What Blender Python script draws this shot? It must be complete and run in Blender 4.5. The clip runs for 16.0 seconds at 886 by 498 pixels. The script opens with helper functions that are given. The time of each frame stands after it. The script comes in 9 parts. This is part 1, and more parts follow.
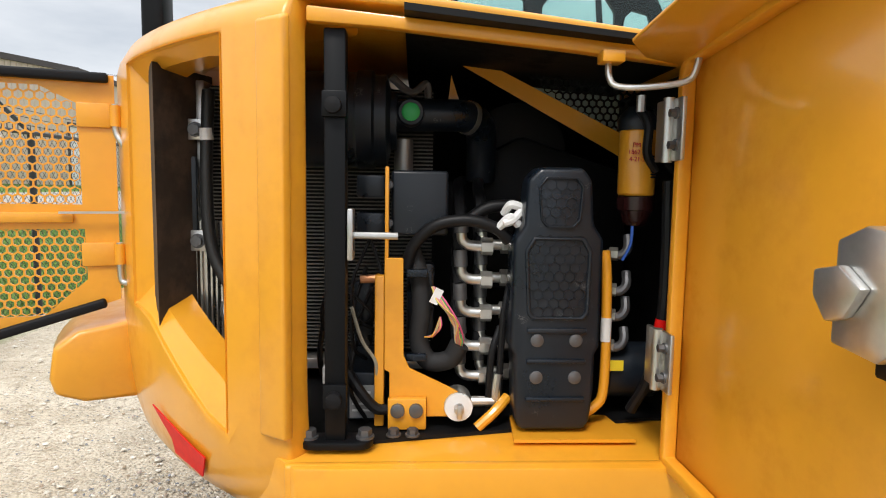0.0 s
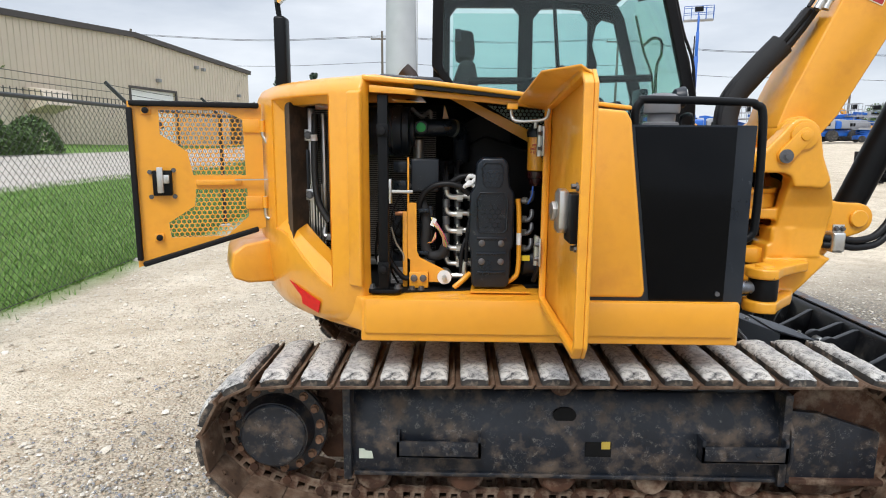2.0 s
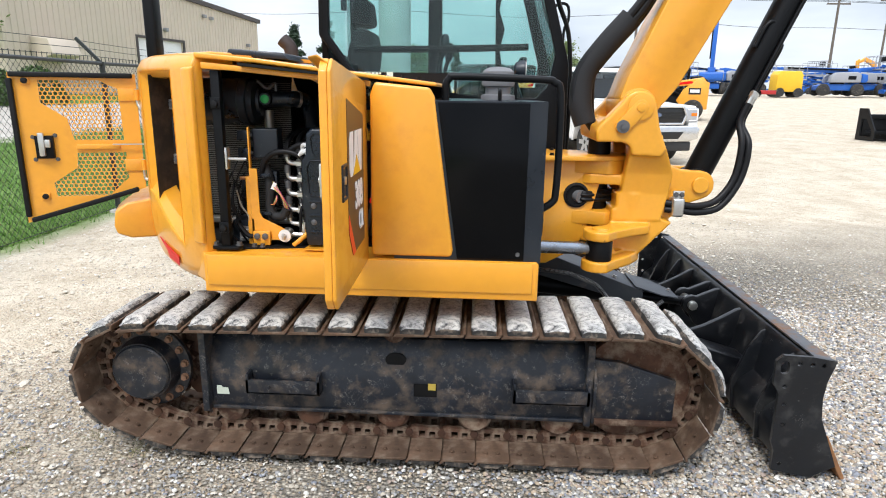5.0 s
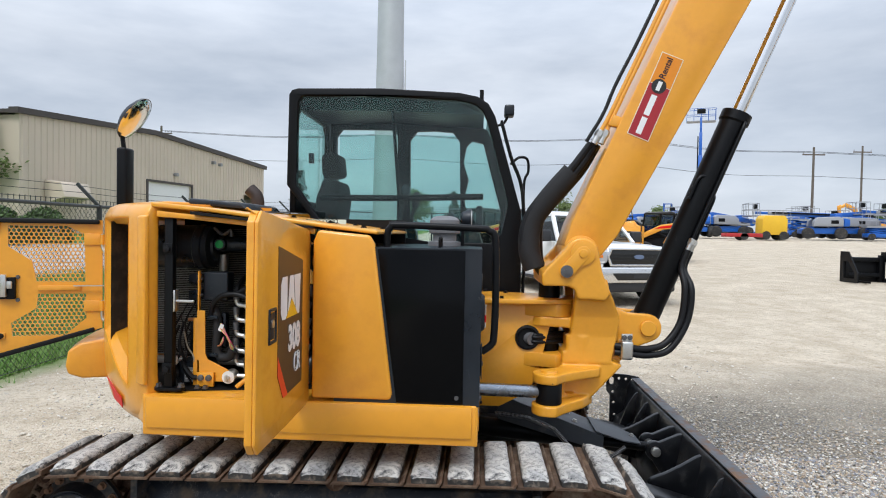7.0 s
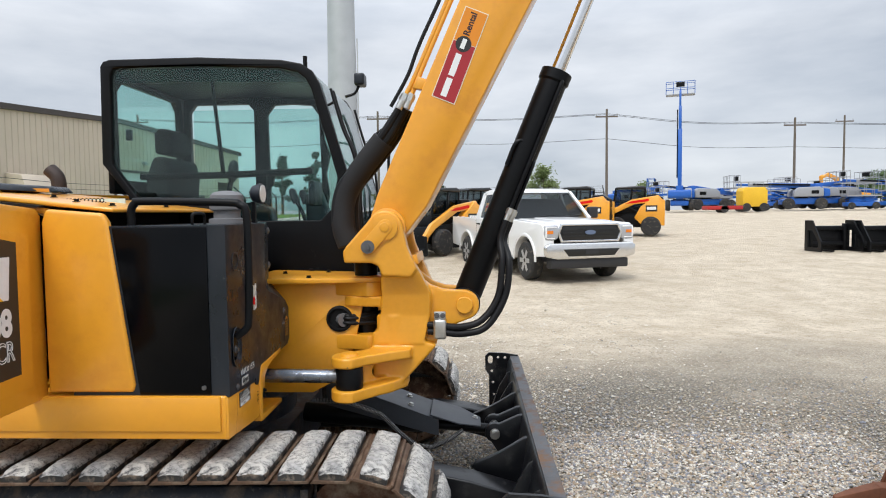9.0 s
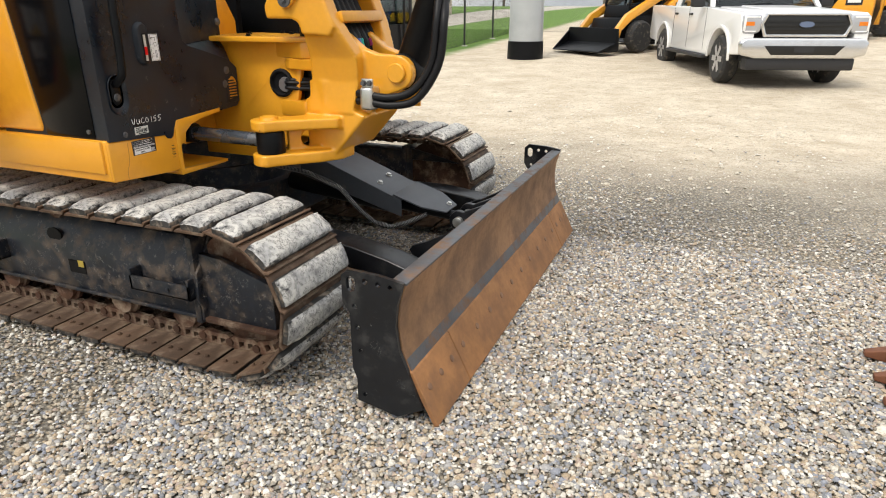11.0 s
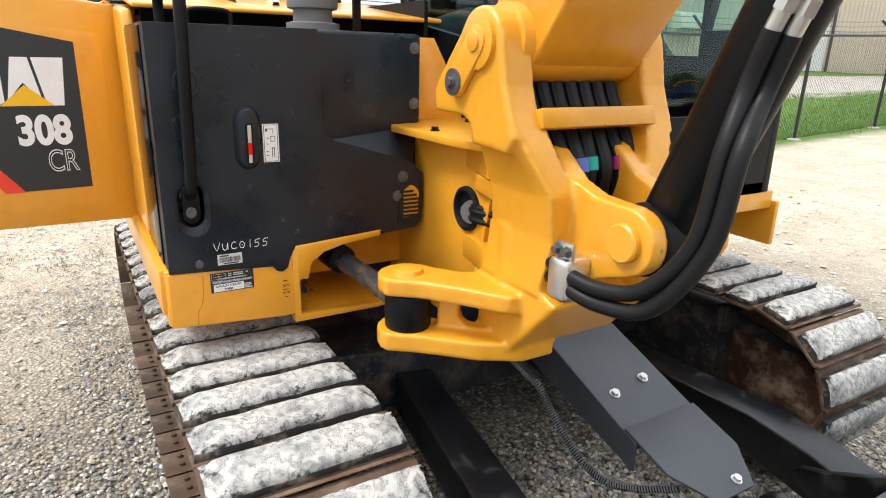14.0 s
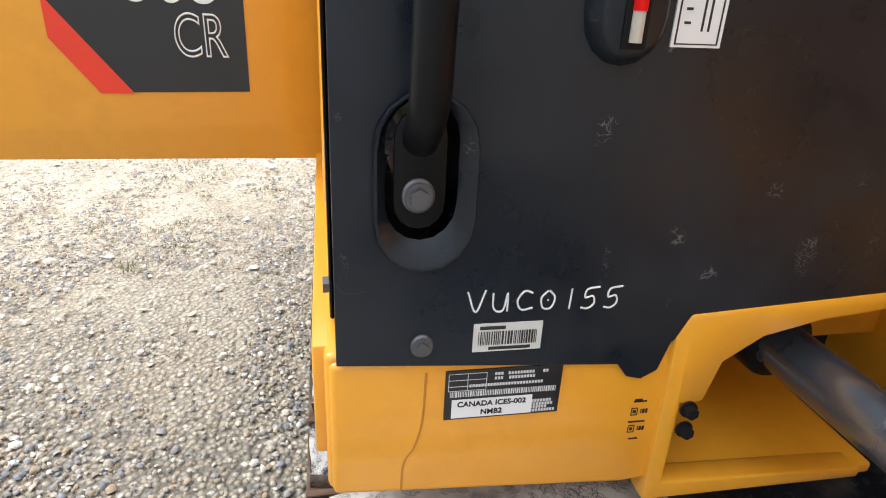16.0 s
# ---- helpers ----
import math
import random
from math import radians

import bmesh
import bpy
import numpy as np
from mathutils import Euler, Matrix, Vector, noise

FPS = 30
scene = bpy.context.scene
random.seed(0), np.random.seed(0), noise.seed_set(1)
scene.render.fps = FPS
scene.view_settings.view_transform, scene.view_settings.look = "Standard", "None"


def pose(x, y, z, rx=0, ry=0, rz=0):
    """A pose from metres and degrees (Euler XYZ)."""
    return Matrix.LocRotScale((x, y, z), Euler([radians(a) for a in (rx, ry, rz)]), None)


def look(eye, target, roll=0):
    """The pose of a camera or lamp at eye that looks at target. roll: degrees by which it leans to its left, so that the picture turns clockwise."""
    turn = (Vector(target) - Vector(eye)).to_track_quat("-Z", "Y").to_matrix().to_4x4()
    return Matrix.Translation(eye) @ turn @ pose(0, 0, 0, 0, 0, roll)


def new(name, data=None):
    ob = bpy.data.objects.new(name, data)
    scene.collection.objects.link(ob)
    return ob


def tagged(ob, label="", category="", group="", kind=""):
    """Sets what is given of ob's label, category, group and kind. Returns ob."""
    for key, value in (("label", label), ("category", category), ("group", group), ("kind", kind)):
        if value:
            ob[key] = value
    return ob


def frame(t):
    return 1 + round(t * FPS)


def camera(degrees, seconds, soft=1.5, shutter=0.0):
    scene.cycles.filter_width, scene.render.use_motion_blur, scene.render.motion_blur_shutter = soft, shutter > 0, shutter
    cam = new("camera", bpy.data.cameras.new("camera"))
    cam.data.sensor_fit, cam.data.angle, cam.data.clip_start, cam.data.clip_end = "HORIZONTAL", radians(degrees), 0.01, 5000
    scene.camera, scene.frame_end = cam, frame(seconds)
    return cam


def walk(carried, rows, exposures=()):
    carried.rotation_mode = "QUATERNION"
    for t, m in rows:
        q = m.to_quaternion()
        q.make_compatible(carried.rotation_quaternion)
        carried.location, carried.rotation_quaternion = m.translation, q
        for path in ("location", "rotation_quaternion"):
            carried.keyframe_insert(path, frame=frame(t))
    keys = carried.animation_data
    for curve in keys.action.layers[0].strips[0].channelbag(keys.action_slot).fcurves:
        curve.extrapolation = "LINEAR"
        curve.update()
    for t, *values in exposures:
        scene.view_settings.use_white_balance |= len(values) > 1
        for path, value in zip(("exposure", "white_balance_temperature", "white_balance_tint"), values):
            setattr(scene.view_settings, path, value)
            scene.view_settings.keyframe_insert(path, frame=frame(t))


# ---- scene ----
cam = camera(70.7, 16.0, soft=1.05)
PATH = [
    (0, (0.059, -0.037, 1.384), (0.152, 1.951, 1.184), 0.9),
    (0.5, (0.050, -0.188, 1.385), (0.076, 1.803, 1.205), 0.4),
    (1, (0.045, -0.715, 1.435), (0.040, 1.277, 1.250), 1.2),
    (1.5, (0.122, -1.136, 1.506), (0.070, 0.849, 1.266), 0.7),
    (2, (0.19, -1.196, 1.479), (0.146, 0.774, 1.137), 0.4),
    (2.5, (0.293, -1.327, 1.453), (0.249, 0.591, 0.888), 0.2),
    (3, (0.413, -1.335, 1.462), (0.372, 0.533, 0.747), 0.1),
    (3.5, (0.599, -1.249, 1.484), (0.577, 0.611, 0.75), -0.1),
    (4, (0.784, -1.256, 1.504), (0.76, 0.618, 0.807), 0.1),
    (4.5, (0.931, -1.351, 1.523), (0.872, 0.541, 0.877), 0.4),
    (5, (0.939, -1.411, 1.571), (0.836, 0.525, 1.08), 0.8),
    (5.2, (0.902, -1.438, 1.586), (0.797, 0.518, 1.182), 0.5),
    (7.3, (1.271, -1.455, 1.601), (1.159, 0.541, 1.55), 1.1),
    (7.5, (1.341, -1.427, 1.596), (1.242, 0.57, 1.545), -0.5),
    (8, (1.533, -1.311, 1.6), (1.499, 0.688, 1.551), -0.2),
    (8.2, (1.621, -1.283, 1.603), (1.585, 0.716, 1.553), -0.3),
    (10.3, (2.906, -1.003, 1.446), (2.377, 0.875, 1.007), -0.2),
    (10.5, (3.03, -0.943, 1.43), (2.391, 0.881, 0.915), -0.1),
    (11, (3.238, -0.691, 1.385), (2.514, 1.03, 0.669), -0.0),
    (11.5, (3.38, -0.399, 1.384), (2.683, 1.232, 0.46), 0.6),
    (12, (3.481, -0.143, 1.4), (2.791, 1.441, 0.392), 0.8),
    (12.5, (3.435, 0.086, 1.416), (2.602, 1.603, 0.412), 1.3),
    (13, (3.244, 0.349, 1.449), (2.214, 1.81, 0.551), 0.9),
    (13.5, (3.045, 0.586, 1.474), (1.709, 1.867, 0.717), 1.1),
    (14, (2.848, 0.786, 1.485), (1.213, 1.77, 0.886), 1.6),
    (14.5, (2.53, 0.863, 1.465), (0.764, 1.616, 0.905), 2.0),
    (15, (2.216, 0.9, 1.409), (0.392, 1.485, 0.835), 2.1),
    (15.5, (1.926, 0.948, 1.348), (0.077, 1.368, 0.711), 2.1),
    (16, (1.658, 0.96, 1.242), (-0.134, 1.315, 0.428), 2.8),
]
walk(cam, [(t, look(eye, target, roll)) for t, eye, target, roll in PATH], [
    (0.0, 0.30, 6800, 10), (1.5, 0.15, 6500, 10), (3.0, 0.45, 6500, 10), (5.2, 0.45, 6350, 10), (7.3, -0.04, 6250, 10), (8.2, -0.04, 6250, 10),
    (10.3, 0.25, 7150, 10), (11.5, 0.28, 7100, 10), (13.0, 0.45, 6900, 10), (13.5, 0.56, 6850, 10), (14.0, 0.64, 6800, 10), (15.0, 0.62, 6600, 10), (16.0, 0.68, 6600, 10)])

# ---- sky and light ----
world = bpy.data.worlds.new("sky")
scene.world = world
world.use_nodes = True
wn, wl = world.node_tree.nodes, world.node_tree.links
for n in list(wn):
    wn.remove(n)
w_out = wn.new("ShaderNodeOutputWorld")
w_bg = wn.new("ShaderNodeBackground")
w_sky = wn.new("ShaderNodeTexSky")
w_sky.sky_type, w_sky.sun_disc = "NISHITA", False
w_sky.sun_elevation, w_sky.sun_rotation = radians(52), radians(200)
w_co = wn.new("ShaderNodeTexCoord")
w_map = wn.new("ShaderNodeMapping")
w_map.inputs["Scale"].default_value = (1.0, 1.0, 3.6)
w_n = wn.new("ShaderNodeTexNoise")
w_n.inputs["Scale"].default_value, w_n.inputs["Detail"].default_value = 2.3, 7.0
w_n.inputs["Roughness"].default_value = 0.52
w_r = wn.new("ShaderNodeValToRGB")
w_r.color_ramp.elements[0].position, w_r.color_ramp.elements[0].color = 0.33, (4.6, 5.2, 6.1, 1)
w_r.color_ramp.elements[1].position, w_r.color_ramp.elements[1].color = 0.68, (8.6, 9.0, 9.6, 1)
w_mix = wn.new("ShaderNodeMixRGB")
w_mix.inputs[0].default_value = 0.90
wl.new(w_co.outputs["Generated"], w_map.inputs[0])
wl.new(w_map.outputs[0], w_n.inputs["Vector"])
wl.new(w_n.outputs["Fac"], w_r.inputs[0])
wl.new(w_sky.outputs[0], w_mix.inputs[1])
wl.new(w_r.outputs[0], w_mix.inputs[2])
w_sep = wn.new("ShaderNodeSeparateXYZ")
wl.new(w_co.outputs["Generated"], w_sep.inputs[0])
w_up = wn.new("ShaderNodeMapRange")  # an overcast sky is about three times as bright overhead as at the horizon
w_up.inputs[1].default_value, w_up.inputs[2].default_value = 0.25, 1.0
w_up.inputs[3].default_value, w_up.inputs[4].default_value = 1.0, 2.7
wl.new(w_sep.outputs[2], w_up.inputs[0])
w_sc = wn.new("ShaderNodeVectorMath")
w_sc.operation = "SCALE"
wl.new(w_mix.outputs[0], w_sc.inputs[0])
wl.new(w_up.outputs[0], w_sc.inputs["Scale"])
wl.new(w_sc.outputs[0], w_bg.inputs[0])
w_bg.inputs[1].default_value = 0.10
wl.new(w_bg.outputs[0], w_out.inputs[0])
sun = new("sun", bpy.data.lights.new("sun", "SUN"))
sun.data.energy, sun.data.angle, sun.data.color = 1.7, radians(14), (1.0, 0.98, 0.95)
sun.matrix_world = look((0, 0, 10), (1.4, 4.2, 4.0))


# ---- materials ----
def mat(name, base, rough=0.5, metal=0.0, var=0.15, scale=6.0, bump=0.05, bscale=80.0, dirt=None, dirt_at=0.6, dirt_scale=9.0, coat=0.0, spread=0.12, jitter=0.0, spec=0.5):
    """Painted or raw surface: base colour with broad and fine variation, patches of dirt or wear, fine relief."""
    m = bpy.data.materials.new(name)
    m.use_nodes = True
    nt = m.node_tree
    b = nt.nodes["Principled BSDF"]
    co = nt.nodes.new("ShaderNodeTexCoord")
    n1 = nt.nodes.new("ShaderNodeTexNoise")
    n1.inputs["Scale"].default_value, n1.inputs["Detail"].default_value = scale, 6
    n2 = nt.nodes.new("ShaderNodeTexNoise")
    n2.inputs["Scale"].default_value, n2.inputs["Detail"].default_value = bscale, 4
    nt.links.new(co.outputs["Object"], n1.inputs["Vector"])
    nt.links.new(co.outputs["Object"], n2.inputs["Vector"])
    mixv = nt.nodes.new("ShaderNodeMath")
    mixv.operation = "MULTIPLY_ADD"
    mixv.inputs[1].default_value = 0.4
    nt.links.new(n2.outputs["Fac"], mixv.inputs[0])
    nt.links.new(n1.outputs["Fac"], mixv.inputs[2])
    rng = nt.nodes.new("ShaderNodeMapRange")
    rng.inputs[1].default_value, rng.inputs[2].default_value = 0.4, 1.0
    rng.inputs[3].default_value, rng.inputs[4].default_value = 1 - var, 1 + var
    nt.links.new(mixv.outputs[0], rng.inputs[0])
    last = rng.outputs[0]
    if jitter:
        info = nt.nodes.new("ShaderNodeObjectInfo")
        jr = nt.nodes.new("ShaderNodeMapRange")
        jr.inputs[3].default_value, jr.inputs[4].default_value = 1 - jitter, 1 + jitter
        nt.links.new(info.outputs["Random"], jr.inputs[0])
        mu = nt.nodes.new("ShaderNodeMath")
        mu.operation = "MULTIPLY"
        nt.links.new(last, mu.inputs[0])
        nt.links.new(jr.outputs[0], mu.inputs[1])
        last = mu.outputs[0]
    mul = nt.nodes.new("ShaderNodeVectorMath")
    mul.operation = "SCALE"
    mul.inputs[0].default_value = base
    nt.links.new(last, mul.inputs["Scale"])
    colour = mul.outputs[0]
    b.inputs["Roughness"].default_value = rough
    if dirt:
        n3 = nt.nodes.new("ShaderNodeTexNoise")
        n3.inputs["Scale"].default_value, n3.inputs["Detail"].default_value = dirt_scale, 9
        n3.inputs["Roughness"].default_value = 0.65
        nt.links.new(co.outputs["Object"], n3.inputs["Vector"])
        st = nt.nodes.new("ShaderNodeMapRange")
        st.inputs[1].default_value, st.inputs[2].default_value = dirt_at - spread / 2, dirt_at + spread / 2
        nt.links.new(n3.outputs["Fac"], st.inputs[0])
        mx = nt.nodes.new("ShaderNodeMix")
        mx.data_type = "RGBA"
        mx.inputs["B"].default_value = (*dirt, 1)
        nt.links.new(st.outputs[0], mx.inputs["Factor"])
        nt.links.new(colour, mx.inputs["A"])
        colour = mx.outputs["Result"]
        rr = nt.nodes.new("ShaderNodeMapRange")
        rr.inputs[3].default_value, rr.inputs[4].default_value = rough, 0.85
        nt.links.new(st.outputs[0], rr.inputs[0])
        nt.links.new(rr.outputs[0], b.inputs["Roughness"])
    nt.links.new(colour, b.inputs["Base Color"])
    b.inputs["Metallic"].default_value = metal
    b.inputs["Specular IOR Level"].default_value = spec
    b.inputs["Coat Weight"].default_value = coat
    b.inputs["Coat Roughness"].default_value = 0.12
    if bump:
        bp = nt.nodes.new("ShaderNodeBump")
        bp.inputs["Strength"].default_value, bp.inputs["Distance"].default_value = bump, 0.004
        nt.links.new(mixv.outputs[0], bp.inputs["Height"])
        nt.links.new(bp.outputs[0], b.inputs["Normal"])
    return m


def worn_marks(m, colour, scale, width, at, strength=1.0):
    """Scratches and cracks: thin broken lines of another colour."""
    nt = m.node_tree
    b = nt.nodes["Principled BSDF"]
    link = b.inputs["Base Color"].links[0].from_socket
    co = nt.nodes.new("ShaderNodeTexCoord")
    wob = nt.nodes.new("ShaderNodeTexNoise")
    wob.inputs["Scale"].default_value = scale * 1.4
    nt.links.new(co.outputs["Object"], wob.inputs["Vector"])
    mixv = nt.nodes.new("ShaderNodeMix")
    mixv.data_type = "VECTOR"
    mixv.inputs["Factor"].default_value = 0.22
    nt.links.new(co.outputs["Object"], mixv.inputs[4])
    nt.links.new(wob.outputs["Color"], mixv.inputs[5])
    vo = nt.nodes.new("ShaderNodeTexVoronoi")
    vo.feature = "DISTANCE_TO_EDGE"
    vo.inputs["Scale"].default_value = scale
    nt.links.new(mixv.outputs[1], vo.inputs["Vector"])
    thin = nt.nodes.new("ShaderNodeMapRange")
    thin.inputs[1].default_value, thin.inputs[2].default_value = width, width * 0.35
    nt.links.new(vo.outputs["Distance"], thin.inputs[0])
    mask = nt.nodes.new("ShaderNodeTexNoise")
    mask.inputs["Scale"].default_value, mask.inputs["Detail"].default_value = scale * 0.8, 7
    nt.links.new(co.outputs["Object"], mask.inputs["Vector"])
    mr = nt.nodes.new("ShaderNodeMapRange")
    mr.inputs[1].default_value, mr.inputs[2].default_value, mr.inputs[4].default_value = at, at + 0.05, strength
    nt.links.new(mask.outputs["Fac"], mr.inputs[0])
    mu = nt.nodes.new("ShaderNodeMath")
    mu.operation = "MULTIPLY"
    nt.links.new(thin.outputs[0], mu.inputs[0])
    nt.links.new(mr.outputs[0], mu.inputs[1])
    mx = nt.nodes.new("ShaderNodeMix")
    mx.data_type = "RGBA"
    mx.inputs["B"].default_value = (*colour, 1)
    nt.links.new(mu.outputs[0], mx.inputs["Factor"])
    nt.links.new(link, mx.inputs["A"])
    nt.links.new(mx.outputs["Result"], b.inputs["Base Color"])


YELLOW = mat("yellow_paint", (0.80, 0.348, 0.024), 0.32, var=0.07, scale=2.0, bump=0.012, bscale=25, dirt=(0.62, 0.24, 0.02), dirt_at=0.66, dirt_scale=4, spread=0.3, coat=0.45)
YELLOW_D = mat("yellow_casting_paint", (0.78, 0.348, 0.024), 0.36, var=0.10, scale=3, bump=0.05, bscale=45, dirt=(0.16, 0.07, 0.025), dirt_at=0.71, dirt_scale=24, spread=0.06, coat=0.35)
BLACK_P = mat("black_panel_plastic", (0.0055, 0.0098, 0.0165), 0.27, var=0.25, scale=3, bump=0.02, bscale=220, dirt=(0.018, 0.022, 0.028), dirt_at=0.62, dirt_scale=5, spread=0.4, spec=0.43)
worn_marks(BLACK_P, (0.05, 0.05, 0.052), 6.0, 0.004, 0.62, 0.5)
worn_marks(BLACK_P, (0.14, 0.14, 0.14), 30.0, 0.06, 0.66, 0.7)
# Darker copy of the panel black for the side that reflects less light.
BLACK_P_DIM = mat("black_panel_dim_side", (0.0024, 0.0027, 0.0034), 0.16, var=0.2, scale=4, bump=0.01, bscale=90, spec=0.13)
BLACK_M = mat("black_painted_steel", (0.0045, 0.005, 0.006), 0.40, var=0.25, scale=5, bump=0.04, bscale=60, dirt=(0.035, 0.033, 0.03), dirt_at=0.72, dirt_scale=11, spec=0.18)
BLACK_F = mat("dusty_black_frame", (0.011, 0.014, 0.020), 0.36, var=0.5, scale=9, bump=0.15, bscale=40, dirt=(0.115, 0.085, 0.062), dirt_at=0.595, dirt_scale=12, spread=0.22, spec=0.45)
worn_marks(BLACK_F, (0.17, 0.16, 0.15), 16.0, 0.016, 0.56, 0.7)
worn_marks(BLACK_F, (0.20, 0.18, 0.155), 45.0, 0.09, 0.60, 0.7)
BLADE_B = mat("black_blade_paint", (0.005, 0.0055, 0.007), 0.30, var=0.4, scale=3, bump=0.05, bscale=40, dirt=(0.045, 0.043, 0.040), dirt_at=0.68, dirt_scale=12, spread=0.25, spec=0.45)
BLADE_D = mat("dusty_black_blade", (0.0075, 0.0085, 0.0105), 0.30, var=0.4, scale=3, bump=0.05, bscale=40, dirt=(0.055, 0.053, 0.05), dirt_at=0.64, dirt_scale=9, spread=0.24, spec=0.40)
worn_marks(BLADE_D, (0.16, 0.155, 0.15), 14.0, 0.012, 0.60, 0.7)
RUBBER = mat("black_rubber", (0.008, 0.008, 0.009), 0.6, var=0.2, scale=10, bump=0.05, bscale=90, spec=0.2)
HOSE = mat("hose_rubber", (0.009, 0.009, 0.010), 0.45, var=0.2, scale=14, bump=0.15, bscale=160, spec=0.25)
PAD = mat("worn_rubber_pad", (0.33, 0.325, 0.315), 0.88, var=0.3, scale=26, bump=0.9, bscale=75, dirt=(0.55, 0.53, 0.485), dirt_at=0.49, dirt_scale=14, spread=0.22, jitter=0.16)
worn_marks(PAD, (0.03, 0.031, 0.034), 17.0, 0.030, 0.56, 0.7)
worn_marks(PAD, (0.05, 0.05, 0.052), 60.0, 0.12, 0.47, 0.85)


def crumbled_rim(m, dark):
    """Rubber blocks wear pale on the crown; the rims stay black, in torn, crumbly patches."""
    nt = m.node_tree
    b = nt.nodes["Principled BSDF"]
    link = b.inputs["Base Color"].links[0].from_socket
    co = nt.nodes.new("ShaderNodeTexCoord")
    sep = nt.nodes.new("ShaderNodeSeparateXYZ")
    nt.links.new(co.outputs["Object"], sep.inputs[0])

    def math_(op, a, b_, c=None):
        n = nt.nodes.new("ShaderNodeMath")
        n.operation = op
        for k, v in enumerate((a, b_, c)):
            if isinstance(v, (int, float)):
                n.inputs[k].default_value = v
            elif v is not None:
                nt.links.new(v, n.inputs[k])
        return n.outputs[0]
    ends = math_("MULTIPLY_ADD", math_("ABSOLUTE", sep.outputs[1], 0.0), 11.0, -1.55)
    rims = math_("MULTIPLY_ADD", math_("ABSOLUTE", sep.outputs[0], 0.0), 32.0, -0.85)
    rim = math_("MAXIMUM", ends, rims)
    no = nt.nodes.new("ShaderNodeTexNoise")
    no.inputs["Scale"].default_value, no.inputs["Detail"].default_value, no.inputs["Roughness"].default_value = 34, 9, 0.72
    nt.links.new(co.outputs["Object"], no.inputs["Vector"])
    f = math_("MULTIPLY_ADD", no.outputs["Fac"], 3.4, rim)
    rr = nt.nodes.new("ShaderNodeMapRange")
    rr.inputs[1].default_value, rr.inputs[2].default_value = 2.42, 2.80
    nt.links.new(f, rr.inputs[0])
    mx = nt.nodes.new("ShaderNodeMix")
    mx.data_type = "RGBA"
    mx.inputs["B"].default_value = (*dark, 1)
    nt.links.new(rr.outputs[0], mx.inputs["Factor"])
    nt.links.new(link, mx.inputs["A"])
    nt.links.new(mx.outputs["Result"], b.inputs["Base Color"])


crumbled_rim(PAD, (0.030, 0.031, 0.034))
PAD_SIDE = mat("rubber_pad_side", (0.028, 0.026, 0.024), 0.7, var=0.3, scale=14, bump=0.4, bscale=60, dirt=(0.24, 0.19, 0.145), dirt_at=0.57, dirt_scale=14)
RUST = mat("rusty_steel", (0.075, 0.033, 0.017), 0.75, metal=0.15, var=0.5, scale=12, bump=0.35, bscale=60, dirt=(0.25, 0.185, 0.13), dirt_at=0.57, dirt_scale=9, spread=0.16, jitter=0.35)
worn_marks(RUST, (0.36, 0.30, 0.22), 5.0, 0.02, 0.62, 0.7)
RUST_PLATE = mat("rusty_blade_plate", (0.27, 0.145, 0.072), 0.60, metal=0.2, var=0.35, scale=3, bump=0.12, bscale=50, dirt=(0.15, 0.088, 0.055), dirt_at=0.54, dirt_scale=5, spread=0.24)
SHOE = mat("dusty_shoe_steel", (0.088, 0.050, 0.029), 0.75, metal=0.1, var=0.45, scale=12, bump=0.35, bscale=60, dirt=(0.20, 0.145, 0.10), dirt_at=0.58, dirt_scale=9, spread=0.2, jitter=0.25)
WORN = mat("scraped_blade_steel", (0.085, 0.088, 0.095), 0.45, metal=0.3, var=0.3, scale=9, bump=0.1, dirt=(0.20, 0.11, 0.06), dirt_at=0.58, dirt_scale=12, spread=0.2)
worn_marks(RUST_PLATE, (0.36, 0.25, 0.15), 4.0, 0.008, 0.60, 0.6)
RUST_EDGE = mat("rusty_cutting_edge", (0.33, 0.15, 0.055), 0.66, metal=0.2, var=0.3, scale=5, bump=0.15, bscale=50, dirt=(0.20, 0.10, 0.05), dirt_at=0.55, dirt_scale=7, spread=0.3)
STEEL = mat("zinc_steel", (0.62, 0.61, 0.58), 0.32, metal=0.9, var=0.12, scale=20, bump=0.05, bscale=120)
GREYROD = mat("dull_grey_rod", (0.22, 0.24, 0.27), 0.25, metal=0.85, var=0.2, scale=6, bump=0.02, dirt=(0.12, 0.11, 0.10), dirt_at=0.6, dirt_scale=8, spread=0.2)
CHROME = mat("chrome_rod", (0.75, 0.75, 0.75), 0.12, metal=1.0, var=0.05, scale=8, bump=0.0)
GREYP = mat("grey_painted_plate", (0.055, 0.06, 0.068), 0.5, var=0.15, scale=5, bump=0.05, bscale=60, dirt=(0.14, 0.13, 0.12), dirt_at=0.70, dirt_scale=8)
WHITE = mat("white_paint", (0.78, 0.78, 0.77), 0.35, var=0.05, scale=4, bump=0.0)
# Near-black puts the shade of bay, holes and slots into colour; also print.
DARKIN = mat("shade_and_print_black", (0.004, 0.004, 0.0045), 0.6, var=0.3, scale=6, bump=0.1, bscale=60, dirt=(0.012, 0.011, 0.009), dirt_at=0.64, spec=0.25)
RED = mat("red_reflector", (0.70, 0.010, 0.008), 0.4, var=0.1, scale=40, bump=0.02, spec=0.15)
GREEN = mat("green_plastic", (0.02, 0.42, 0.10), 0.4, var=0.05, bump=0)


def plain(name, colour, rough=0.5, metal=0.0):
    return mat(name, colour, rough, metal, var=0.06, scale=12, bump=0.02, bscale=90)


